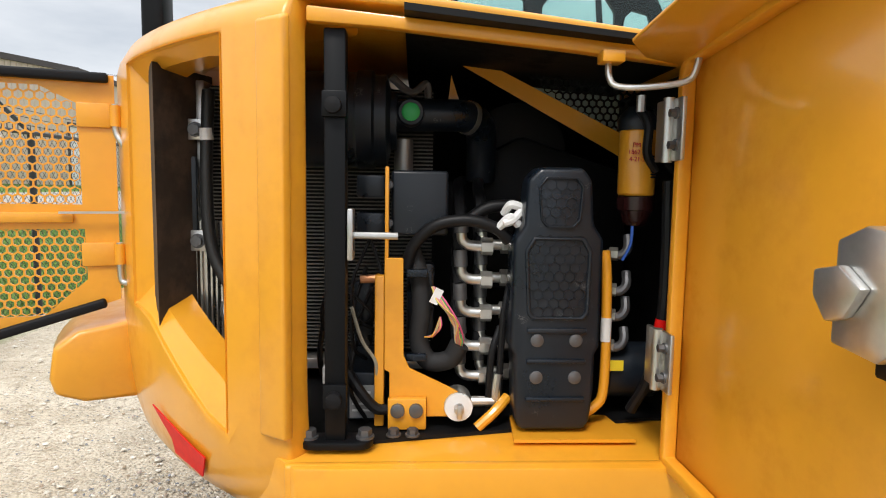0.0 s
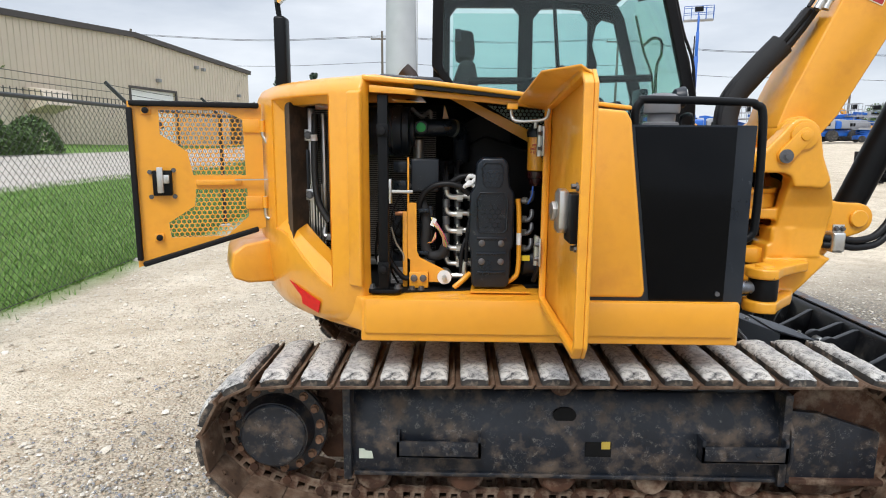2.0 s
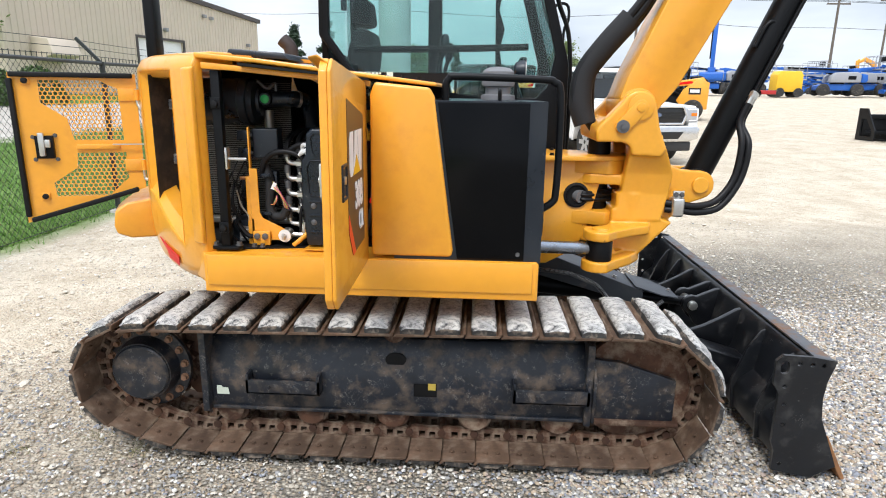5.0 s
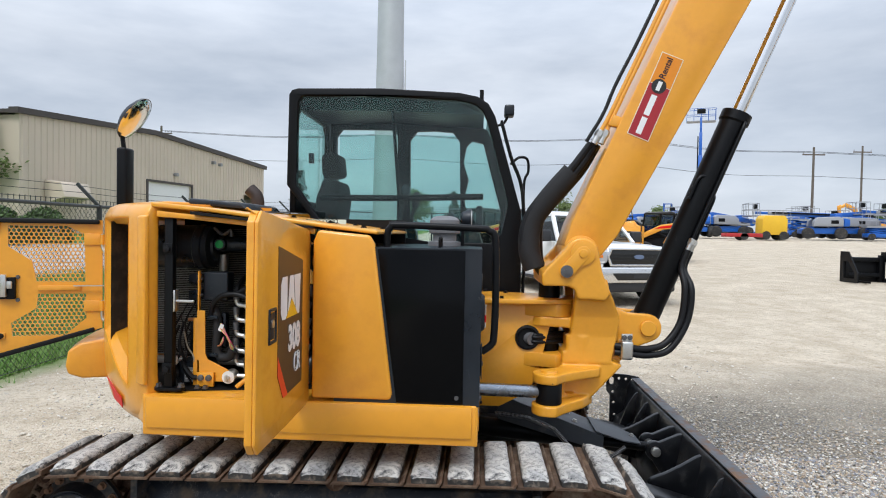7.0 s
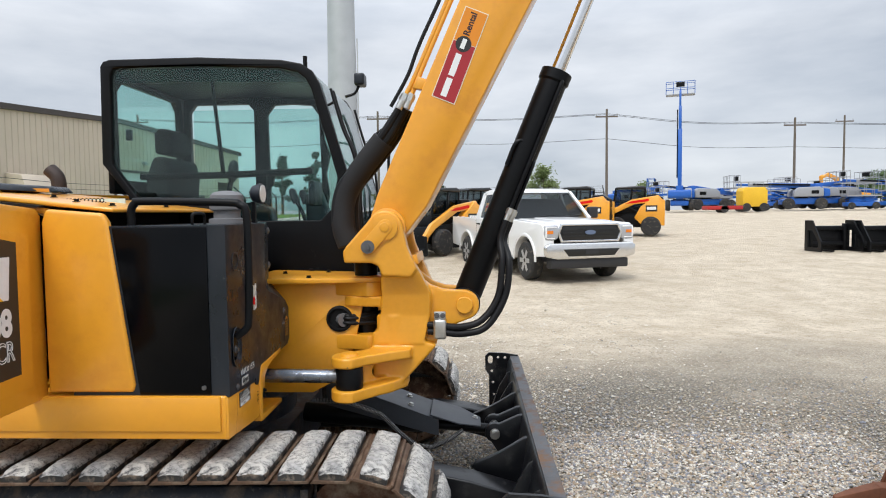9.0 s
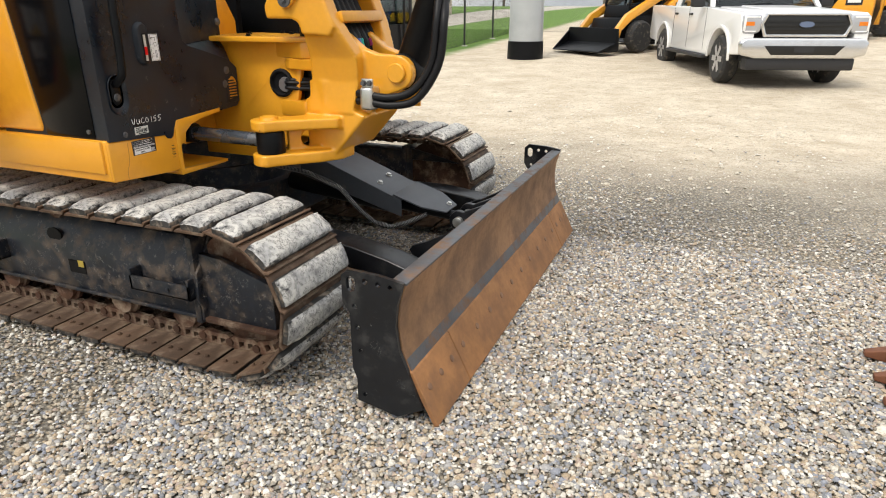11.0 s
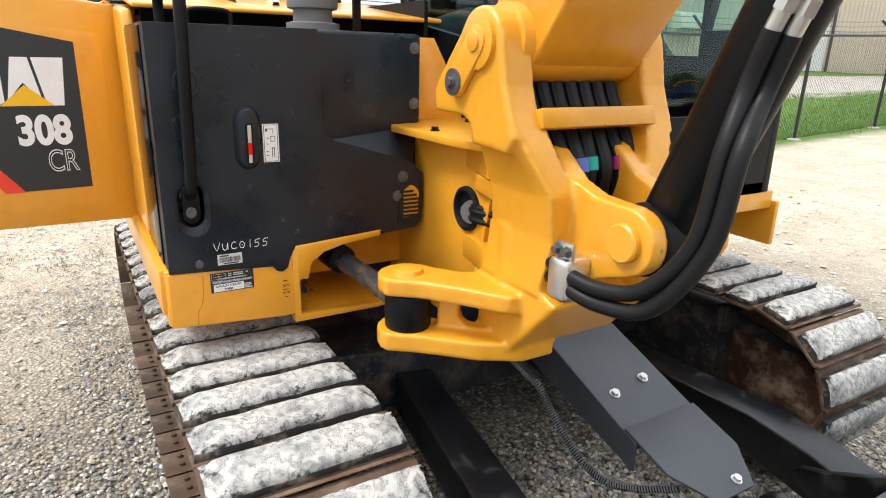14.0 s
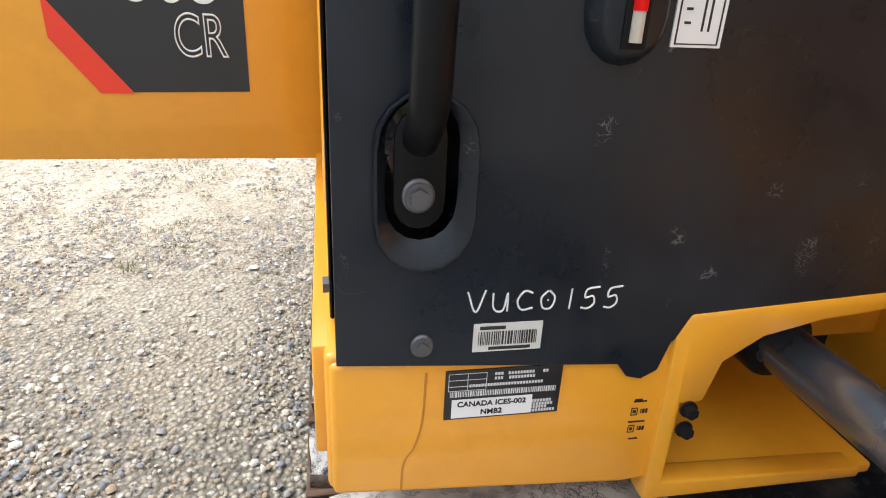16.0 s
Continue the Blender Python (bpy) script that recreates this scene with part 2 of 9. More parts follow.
def glass(name, tint, alpha_mix=0.12, rough=0.0):
    m = bpy.data.materials.new(name)
    m.use_nodes = True
    nt = m.node_tree
    for n in list(nt.nodes):
        nt.nodes.remove(n)
    out = nt.nodes.new("ShaderNodeOutputMaterial")
    tr = nt.nodes.new("ShaderNodeBsdfTransparent")
    tr.inputs[0].default_value = (*tint, 1)
    gl = nt.nodes.new("ShaderNodeBsdfGlossy")
    gl.inputs["Roughness"].default_value = rough
    lw = nt.nodes.new("ShaderNodeLayerWeight")
    pw = nt.nodes.new("ShaderNodeMath")
    pw.operation = "POWER"
    pw.inputs[1].default_value = 5.0
    nt.links.new(lw.outputs["Facing"], pw.inputs[0])
    fr = nt.nodes.new("ShaderNodeMath")
    fr.operation = "MULTIPLY_ADD"
    fr.inputs[1].default_value, fr.inputs[2].default_value = 0.9, 0.035
    nt.links.new(pw.outputs[0], fr.inputs[0])
    mx = nt.nodes.new("ShaderNodeMixShader")
    nt.links.new(fr.outputs[0], mx.inputs[0])
    nt.links.new(tr.outputs[0], mx.inputs[1])
    nt.links.new(gl.outputs[0], mx.inputs[2])
    nt.links.new(mx.outputs[0], out.inputs[0])
    return m


GLASS = glass("cab_glass", (0.80, 0.92, 0.90))
CARGLASS = glass("windscreen_glass", (0.35, 0.40, 0.41))


# ---- building blocks ----
from mathutils.geometry import tessellate_polygon


class Geo:
    """Collects faces of one mesh."""

    def __init__(self):
        self.v, self.f = [], []

    def add(self, vs, fs):
        k = len(self.v)
        self.v += [tuple(p) for p in vs]
        self.f += [tuple(i + k for i in q) for q in fs]
        return self

    def box(self, x0, x1, y0, y1, z0, z1, m=None):
        vs = [Vector((x, y, z)) for x in (x0, x1) for y in (y0, y1) for z in (z0, z1)]
        if m is not None:
            vs = [m @ p for p in vs]
        return self.add(vs, [(0, 1, 3, 2), (4, 6, 7, 5), (0, 4, 5, 1), (2, 3, 7, 6), (0, 2, 6, 4), (1, 5, 7, 3)])

    def plate(self, outer, a, b, axis="y", holes=(), m=None):
        """A flat outline with holes, from a to b along the axis. Outlines are (x, z) for y, (y, z) for x, (x, y) for z."""
        loops = [list(outer)] + [list(h) for h in holes]
        put = {"y": lambda u, w, d: Vector((u, d, w)), "x": lambda u, w, d: Vector((d, u, w)), "z": lambda u, w, d: Vector((u, w, d))}[axis]
        flat = [p for lo in loops for p in lo]
        n = len(flat)
        vs = [put(u, w, a) for u, w in flat] + [put(u, w, b) for u, w in flat]
        if m is not None:
            vs = [m @ p for p in vs]
        fs = []
        if len(loops) == 1:
            fs += [tuple(range(n)), tuple(range(2 * n - 1, n - 1, -1))]
        else:
            for t in tessellate_polygon([[Vector((u, w, 0)) for u, w in lo] for lo in loops]):
                fs += [tuple(t), tuple(i + n for i in reversed(t))]
        k = 0
        for lo in loops:
            c = len(lo)
            fs += [(k + i, k + (i + 1) % c, n + k + (i + 1) % c, n + k + i) for i in range(c)]
            k += c
        return self.add(vs, fs)

    def cyl(self, p0, p1, r, r2=None, n=16, caps=True):
        p0, p1 = Vector(p0), Vector(p1)
        r2 = r if r2 is None else r2
        q = (p1 - p0).to_track_quat("Z", "X").to_matrix()
        vs = []
        for p, rad in ((p0, r), (p1, r2)):
            vs += [p + q @ Vector((rad * math.cos(2 * math.pi * i / n), rad * math.sin(2 * math.pi * i / n), 0)) for i in range(n)]
        fs = [(i, (i + 1) % n, n + (i + 1) % n, n + i) for i in range(n)]
        if caps:
            fs += [tuple(range(n - 1, -1, -1)), tuple(range(n, 2 * n))]
        return self.add(vs, fs)

    def lathe(self, p0, way, prof, n=24):
        """Turns (distance along, radius) pairs about the line from p0."""
        p0 = Vector(p0)
        q = Vector(way).to_track_quat("Z", "X").to_matrix()
        vs, fs = [], []
        for d, r in prof:
            vs += [p0 + q @ Vector((r * math.cos(2 * math.pi * i / n), r * math.sin(2 * math.pi * i / n), d)) for i in range(n)]
        for k in range(len(prof) - 1):
            fs += [(k * n + i, k * n + (i + 1) % n, (k + 1) * n + (i + 1) % n, (k + 1) * n + i) for i in range(n)]
        fs += [tuple(range(n - 1, -1, -1)), tuple(range((len(prof) - 1) * n, len(prof) * n))]
        return self.add(vs, fs)

    def tube(self, pts, r, n=8, smooth=6):
        """A round bar or hose through the points."""
        pts = [Vector(p) for p in pts]
        if smooth > 1 and len(pts) > 2:
            fine = []
            ext = [2 * pts[0] - pts[1]] + pts + [2 * pts[-1] - pts[-2]]
            for i in range(1, len(ext) - 2):
                a, b, c, d = ext[i - 1:i + 3]
                for s in range(smooth):
                    t = s / smooth
                    fine.append(0.5 * (2 * b + (c - a) * t + (2 * a - 5 * b + 4 * c - d) * t * t + (3 * b - a - 3 * c + d) * t ** 3))
            pts = fine + [pts[-1]]
        side = None
        vs, fs = [], []
        for i, p in enumerate(pts):
            t = (pts[min(i + 1, len(pts) - 1)] - pts[max(i - 1, 0)]).normalized()
            if side is None:
                side = t.orthogonal().normalized()
            side = (side - t * side.dot(t)).normalized()
            up = t.cross(side)
            vs += [p + r * (side * math.cos(2 * math.pi * k / n) + up * math.sin(2 * math.pi * k / n)) for k in range(n)]
        for i in range(len(pts) - 1):
            fs += [(i * n + k, i * n + (k + 1) % n, (i + 1) * n + (k + 1) % n, (i + 1) * n + k) for k in range(n)]
        fs += [tuple(range(n - 1, -1, -1)), tuple(range((len(pts) - 1) * n, len(pts) * n))]
        return self.add(vs, fs)

    def bolt(self, p, way, r=0.012, h=0.008):
        w = Vector(way).normalized()
        p = Vector(p)
        self.cyl(p, p + w * h * 0.35, r * 1.35, n=12)
        return self.cyl(p + w * h * 0.35, p + w * h * 1.3, r, n=6)

    def mesh(self, name, material, bevel=0.0, seg=2, angle=35, smooth=True):
        me = bpy.data.meshes.new(name)
        bm = bmesh.new()
        vs = [bm.verts.new(p) for p in self.v]
        for q in self.f:
            try:
                bm.faces.new([vs[i] for i in q])
            except ValueError:
                pass
        bmesh.ops.recalc_face_normals(bm, faces=bm.faces)
        if bevel:
            es = [e for e in bm.edges if e.is_manifold and e.calc_face_angle(0) > radians(30)]
            bmesh.ops.bevel(bm, geom=es, offset=bevel, segments=seg, profile=0.5, affect="EDGES", clamp_overlap=True)
        bm.to_mesh(me)
        bm.free()
        for m in material if isinstance(material, (list, tuple)) else [material]:
            me.materials.append(m)
        if smooth:
            me.polygons.foreach_set("use_smooth", [True] * len(me.polygons))
            me.set_sharp_from_angle(angle=radians(angle))
        return me


def part(name, geo, material, parent=None, label="", bevel=0.0, seg=2, angle=35, smooth=True, m=None):
    """One mesh object under a thing or under a part."""
    me = geo if isinstance(geo, bpy.types.Mesh) else geo.mesh(name, material, bevel, seg, angle, smooth)
    ob = new(name, me)
    if parent is not None:
        ob.parent = parent
    if m is not None:
        ob.matrix_basis = m
    if label:
        ob["label"] = label
    return ob


def thing(name, label, category, at=(0, 0, 0), group="", kind=""):
    ob = new(name)
    ob.location = at
    ob.empty_display_size = 0.1
    return tagged(ob, label, category, group, kind)


def letters(text, size, m, material, parent, name="lettering", depth=0.0006, bold=0.0, align="CENTER", outline=0.0, xscale=1.0):
    """Flat lettering from the built-in font, as a mesh."""
    cu = bpy.data.curves.new(name, "FONT")
    cu.body, cu.size, cu.extrude, cu.offset, cu.align_x, cu.align_y = text, size, depth, bold, align, "CENTER"
    if outline:
        cu.fill_mode, cu.bevel_depth, cu.extrude = "NONE", outline, 0
    ob = new(name, cu)
    me = bpy.data.meshes.new_from_object(ob.evaluated_get(bpy.context.evaluated_depsgraph_get()))
    bpy.data.objects.remove(ob)
    me.materials.clear()
    me.materials.append(material)
    o = new(name, me)
    o.parent = parent
    o.matrix_basis = m @ Matrix.Diagonal((xscale, 1, 1, 1))
    return o


def face(o, right, up):
    """A pose whose x runs to the right of a surface and whose y runs up it."""
    x, y = Vector(right).normalized(), Vector(up).normalized()
    z = x.cross(y)
    m = Matrix((x, y, z)).transposed().to_4x4()
    return Matrix.Translation(o) @ m


def ring(cx, cz, r, n=20, a0=0.0):
    return [(cx + r * math.cos(a0 + 2 * math.pi * i / n), cz + r * math.sin(a0 + 2 * math.pi * i / n)) for i in range(n)]


def arc(cx, cz, r, a, b, n=8):
    return [(cx + r * math.cos(radians(a + (b - a) * i / n)), cz + r * math.sin(radians(a + (b - a) * i / n))) for i in range(n + 1)]


# ---- ground ----
def ground_height(x, y):
    """Yard level, with the verge rising beyond the fence line."""
    rise = 0.1 * max(0.0, -x - 4.2)
    slope = 0.034 * max(0.0, y - 9.0)
    return max(min(rise, 1.25), min(slope, 1.72))


def ground_material():
    m = bpy.data.materials.new("yard_ground")
    m.use_nodes = True
    nt = m.node_tree
    b = nt.nodes["Principled BSDF"]
    b.inputs["Roughness"].default_value = 0.9
    b.inputs["Specular IOR Level"].default_value = 0.2
    geo = nt.nodes.new("ShaderNodeNewGeometry")
    sep = nt.nodes.new("ShaderNodeSeparateXYZ")
    nt.links.new(geo.outputs["Position"], sep.inputs[0])

    def noise_(scale, detail=6, rough=0.55):
        n = nt.nodes.new("ShaderNodeTexNoise")
        n.inputs["Scale"].default_value, n.inputs["Detail"].default_value, n.inputs["Roughness"].default_value = scale, detail, rough
        nt.links.new(geo.outputs["Position"], n.inputs["Vector"])
        return n.outputs["Fac"]

    def math_(op, a, b_, c=None):
        n = nt.nodes.new("ShaderNodeMath")
        n.operation = op
        for i, v in enumerate((a, b_, c)):
            if v is None:
                continue
            if isinstance(v, (int, float)):
                n.inputs[i].default_value = v
            else:
                nt.links.new(v, n.inputs[i])
        return n.outputs[0]

    def ramp(v, lo, hi):
        n = nt.nodes.new("ShaderNodeMapRange")
        n.inputs[1].default_value, n.inputs[2].default_value = lo, hi
        nt.links.new(v, n.inputs[0])
        return n.outputs[0]

    def mix(f, a, b_):
        n = nt.nodes.new("ShaderNodeMix")
        n.data_type = "RGBA"
        for key, v in (("Factor", f), ("A", a), ("B", b_)):
            if isinstance(v, tuple):
                n.inputs[key].default_value = (*v, 1)
            elif isinstance(v, float):
                n.inputs[key].default_value = v
            else:
                nt.links.new(v, n.inputs[key])
        return n.outputs["Result"]

    vor = nt.nodes.new("ShaderNodeTexVoronoi")
    vor.inputs["Scale"].default_value = 55
    nt.links.new(geo.outputs["Position"], vor.inputs["Vector"])
    hue = nt.nodes.new("ShaderNodeSeparateColor")
    nt.links.new(vor.outputs["Color"], hue.inputs[0])
    pebble = mix(ramp(hue.outputs[0], 0.10, 0.95), (0.25, 0.228, 0.195), (0.58, 0.52, 0.425))
    pebble = mix(ramp(hue.outputs[1], 0.55, 0.60), pebble, (0.36, 0.30, 0.22))
    # cell edges darken: the shade in the gaps is put into the colour
    pebble = mix(ramp(vor.outputs["Distance"], 0.35, 0.62), pebble, (0.165, 0.148, 0.122))
    dust = mix(ramp(noise_(1.6, 9, 0.62), 0.34, 0.66), (0.50, 0.412, 0.300), (0.70, 0.61, 0.48))
    dust = mix(ramp(noise_(9, 9, 0.72), 0.52, 0.68), dust, (0.38, 0.305, 0.215))
    dust = mix(ramp(noise_(24, 6, 0.7), 0.54, 0.62), dust, (0.42, 0.345, 0.255))
    dust = mix(ramp(noise_(55, 3, 0.7), 0.60, 0.66), dust, (0.72, 0.67, 0.58))
    # pebbles lie thick along the machine, packed dust behind it and to the fence
    sx = math_("MULTIPLY_ADD", noise_(0.55, 5), 3.2, sep.outputs[0])
    by_x = ramp(sx, -0.3, 1.9)
    sy = math_("MULTIPLY_ADD", noise_(0.4, 5), 5.0, sep.outputs[1])
    by_y = ramp(sy, 9.5, 6.5)
    where = math_("MULTIPLY", by_x, by_y)
    col = mix(where, dust, pebble)
    col = mix(ramp(noise_(0.25, 6), 0.55, 0.75), col, mix(0.5, col, (0.50, 0.43, 0.33)))
    # grass verge, pale lane
    gx = math_("MULTIPLY_ADD", noise_(0.8, 5), 0.5, sep.outputs[0])
    grass = mix(ramp(noise_(2.5, 8), 0.3, 0.7), (0.10, 0.19, 0.04), (0.16, 0.26, 0.06))
    col = mix(ramp(gx, -3.15, -3.6), col, grass)
    lane = mix(ramp(noise_(1.5, 8), 0.3, 0.7), (0.42, 0.38, 0.33), (0.52, 0.48, 0.42))
    on_lane = math_("MULTIPLY", ramp(sep.outputs[0], -8.5, -8.7), ramp(sep.outputs[0], -13.7, -13.5))
    col = mix(on_lane, col, lane)
    nt.links.new(col, b.inputs["Base Color"])
    h = math_("MULTIPLY_ADD", vor.outputs["Distance"], -0.8, noise_(30, 5))
    bp = nt.nodes.new("ShaderNodeBump")
    bp.inputs["Strength"].default_value, bp.inputs["Distance"].default_value = 0.9, 0.025
    nt.links.new(h, bp.inputs["Height"])
    nt.links.new(bp.outputs[0], b.inputs["Normal"])
    return m


def build_ground():
    xs = [-900, -400, -150, -60, -30] + [-17 + 0.5 * i for i in range(25)] + [-4.2 + 0.3 * i for i in range(42)] + [10, 14, 20, 35, 70, 150, 400, 900]
    ys = [-900, -300, -80, -25, -10, -5] + [-2.4 + 0.3 * i for i in range(40)] + [10.5, 12, 14, 16, 18, 21, 24, 28, 32, 38, 45, 48, 70, 120, 250, 900]
    xs = sorted(set(xs))
    g = Geo()
    vs = []
    for y in ys:
        for x in xs:
            z = ground_height(x, y)
            if abs(x) < 15 and -3 < y < 12:
                z += 0.010 * noise.noise(Vector((x * 0.9, y * 0.9, 3))) - 0.008
            vs.append((x, y, z))
    n = len(xs)
    g.add(vs, [(j * n + i, j * n + i + 1, (j + 1) * n + i + 1, (j + 1) * n + i) for j in range(len(ys) - 1) for i in range(n - 1)])
    ob = part("ground", g, ground_material())
    return tagged(ob, "pale gravel and packed limestone dust yard", "ground", kind="structure")


ground = build_ground()


# ---- excavator: undercarriage ----
excavator = thing("excavator", "yellow and black compact crawler excavator with engine doors open", "excavator")


def hull(points):
    pts = sorted(set(points))

    def half(seq):
        out = []
        for p in seq:
            while len(out) > 1 and (out[-1][0] - out[-2][0]) * (p[1] - out[-2][1]) - (out[-1][1] - out[-2][1]) * (p[0] - out[-2][0]) <= 0:
                out.pop()
            out.append(p)
        return out[:-1]
    return half(pts) + half(pts[::-1])


def track_loop(count):
    """Evenly spaced places of the shoes round sprocket, rollers and idler: x, z and the way along."""
    rounds = ((-0.505, 0.365, 0.232), (-0.30, 0.165, 0.108), (1.42, 0.165, 0.108), (1.645, 0.345, 0.285), (0.5, 0.40, 0.215))
    pts = hull([(round(cx + r * math.cos(a), 5), round(cz + r * math.sin(a), 5)) for cx, cz, r in rounds for a in [2 * math.pi * i / 72 for i in range(72)]])
    total = sum(math.dist(pts[i], pts[(i + 1) % len(pts)]) for i in range(len(pts)))
    step, out, walked, i = total / count, [], 0.0, 0
    for k in range(count):
        want = k * step + 0.03
        while walked + math.dist(pts[i % len(pts)], pts[(i + 1) % len(pts)]) < want:
            walked += math.dist(pts[i % len(pts)], pts[(i + 1) % len(pts)])
            i += 1
        a, b = pts[i % len(pts)], pts[(i + 1) % len(pts)]
        f = (want - walked) / math.dist(a, b)
        out.append((a[0] + (b[0] - a[0]) * f, a[1] + (b[1] - a[1]) * f))
    return out, step


SHOES = 41
LOOP, PITCH = track_loop(SHOES)
HALF = 0.225


def shoe_mesh():
    g = Geo()
    # plate with a turned-down lip at each side, and the bolt heads on its inner face
    prof = [(-0.077, -0.008), (-0.066, 0.004), (0.056, 0.004), (0.066, 0.016), (0.075, 0.013), (0.062, -0.006)]
    g.plate(prof, -HALF, HALF, "y")
    for y in (-0.165, -0.05, 0.05, 0.165):
        for x in (-0.028, 0.024):
            g.bolt((x, y, -0.006), (0, 0, -1), 0.010, 0.008)
    return g.mesh("track_shoe", SHOE, 0.002, 1)


def pad_mesh(seed):
    rnd = random.Random(seed)
    g = Geo()
    # rubber block with rounded shoulders and worn, lumpy top
    ny = 17
    prof = [(-0.052, 0.004), (-0.052, 0.026), (-0.046, 0.041), (-0.030, 0.047), (0.0, 0.048), (0.030, 0.047), (0.045, 0.041), (0.051, 0.026), (0.050, 0.004)]
    vs = []
    for j in range(ny + 1):
        y = -HALF + 0.006 + (2 * HALF - 0.012) * j / ny
        e = min(j, ny - j)
        drop = (0.020, 0.006, 0.0)[min(e, 2)]
        for x, z in prof:
            zz = z - (drop if z > 0.03 else 0) + (0.0035 * (noise.noise(Vector((x * 40 + seed * 7.3, y * 26, z * 10))) if z > 0.02 else 0))
            vs.append((x * (0.94 if e == 0 else 1) + rnd.uniform(-0.001, 0.001), y + (rnd.uniform(-0.003, 0.003) if e == 0 else 0), zz))
    m = len(prof)
    fs = [(j * m + i, j * m + i + 1, (j + 1) * m + i + 1, (j + 1) * m + i) for j in range(ny) for i in range(m - 1)]
    fs += [tuple(range(m - 1, -1, -1)), tuple(range(ny * m, ny * m + m))]
    g.add(vs, fs)
    me = g.mesh("rubber_pad", [PAD, PAD_SIDE], 0, angle=50)
    for p in me.polygons:
        c = p.center
        p.material_index = 0 if p.normal.z > 0.12 and c.z > 0.026 and abs(c.y) < HALF - 0.016 else 1
    return me


SHOE_ME = shoe_mesh()
PAD_MES = [pad_mesh(i) for i in range(6)]


def link_shape(g, y0, y1, m):
    out = [(-0.074, -0.012), (-0.074, -0.045), (-0.052, -0.064), (-0.022, -0.060), (0.02, -0.064), (0.05, -0.068), (0.078, -0.05), (0.078, -0.02), (0.06, -0.008)]
    holes = [[(-0.042, -0.018), (-0.016, -0.018), (-0.016, -0.042), (-0.042, -0.042)], [(0.002, -0.018), (0.030, -0.018), (0.030, -0.046), (0.002, -0.046)]]
    g.plate(out, y0, y1, "y", holes, m)


LINK = Geo()
link_shape(LINK, -0.012, 0.012, None)
LINK_ME = LINK.mesh("track_link", RUST, smooth=False)
PIN_ME = Geo().cyl((0.074, -0.075, -0.04), (0.074, 0.075, -0.04), 0.018, n=8).mesh("track_pin", RUST)
RUST_B = mat("rusty_bolt_head", (0.22, 0.12, 0.07), 0.7, metal=0.2, var=0.3, scale=30, bump=0.1)


def build_track(yc, outer):
    """One crawler track: chain, shoes with pads, sprocket, idler, rollers and frame. outer: -1 or 1, the side that faces away from the machine."""
    mats = []
    for k, (x, z) in enumerate(LOOP):
        xn, zn = LOOP[(k + 1) % SHOES]
        xp, zp = LOOP[k - 1]
        ang = math.atan2(zn - zp, xn - xp)
        # the loop runs round so that the outside is on the right of the way along
        m = Matrix.Translation((x, yc, z)) @ Matrix.Rotation(-(ang - math.pi), 4, "Y")
        mats.append(m)
    chain = new("track")
    chain.parent = excavator
    chain["label"] = "rusty steel track chain with rubber pads"
    for m in mats:
        for s in (-1, 1):
            part("track_link", LINK_ME, None, chain, m=m @ Matrix.Translation((0, s * 0.055, 0)))
        part("track_pin", PIN_ME, None, chain, m=m)
    rnd = random.Random(int(yc * 100))
    for m in mats:
        part("track_shoe", SHOE_ME, None, chain, m=m)
        part("rubber_pad", rnd.choice(PAD_MES), None, chain, "worn grey rubber pad", m=m @ Matrix.Rotation(rnd.choice((0, math.pi)), 4, "Z") if outer else m)
    o = outer
    # track frame: box beam with sloping shoulders
    f = Geo()
    face_y = yc + o * 0.095
    prof = [(face_y, 0.20), (face_y, 0.40), (yc + o * 0.03, 0.525), (yc - o * 0.12, 0.525), (yc - o * 0.12, 0.20)]
    f.plate([(p, q) for p, q in prof], -0.21, 1.43, "x")
    fr = part("track_frame", f, BLACK_F, excavator, "scuffed black track frame with rust and dust", 0.008, 2)
    d = Geo()
    ys = sorted((face_y, face_y + o * 0.012))
    d.box(-0.235, -0.205, yc - 0.13, yc + 0.13, 0.19, 0.56)
    d.box(1.42, 1.45, yc - 0.12, yc + 0.115, 0.185, 0.555)
    d.box(-0.2, 1.42, *ys, 0.195, 0.212)
    part("frame_rib", d, BLACK_F, fr, bevel=0.004)
    lip = [(yc - o * 0.11, 0.558), (yc + o * 0.02, 0.555), (yc + o * 0.075, 0.47), (face_y + o * 0.030, 0.41), (face_y + o * 0.038, 0.30), (face_y + o * 0.022, 0.26), (face_y + o * 0.022, 0.20), (yc - o * 0.11, 0.20)]
    slot = [(face_y + o * 0.004, 0.36), (face_y + o * 0.020, 0.36), (face_y + o * 0.020, 0.30), (face_y + o * 0.004, 0.30)]
    part("end_rib", Geo().plate(lip, 1.452, 1.464, "x", [slot]), BLACK_F, fr, bevel=0.002)
    for x0 in (-0.03, 1.115):
        st = Geo()
        ys2 = sorted((face_y, face_y + o * 0.055))
        st.box(x0, x0 + 0.32, *sorted((face_y + o * 0.047, face_y + o * 0.055)), 0.295, 0.36)
        st.box(x0, x0 + 0.012, *ys2, 0.295, 0.385)
        st.box(x0 + 0.308, x0 + 0.32, *ys2, 0.295, 0.385)
        st.box(x0, x0 + 0.32, *ys2, 0.293, 0.303)
        for bx in (x0 + 0.1, x0 + 0.21):
            st.bolt((bx, face_y + o * 0.055, 0.33), (0, o, 0), 0.008, 0.006)
        part("step", st, BLACK_F, fr, bevel=0.003)
    # access holes: near-black plates, the shade inside put into their colour
    ho = Geo()
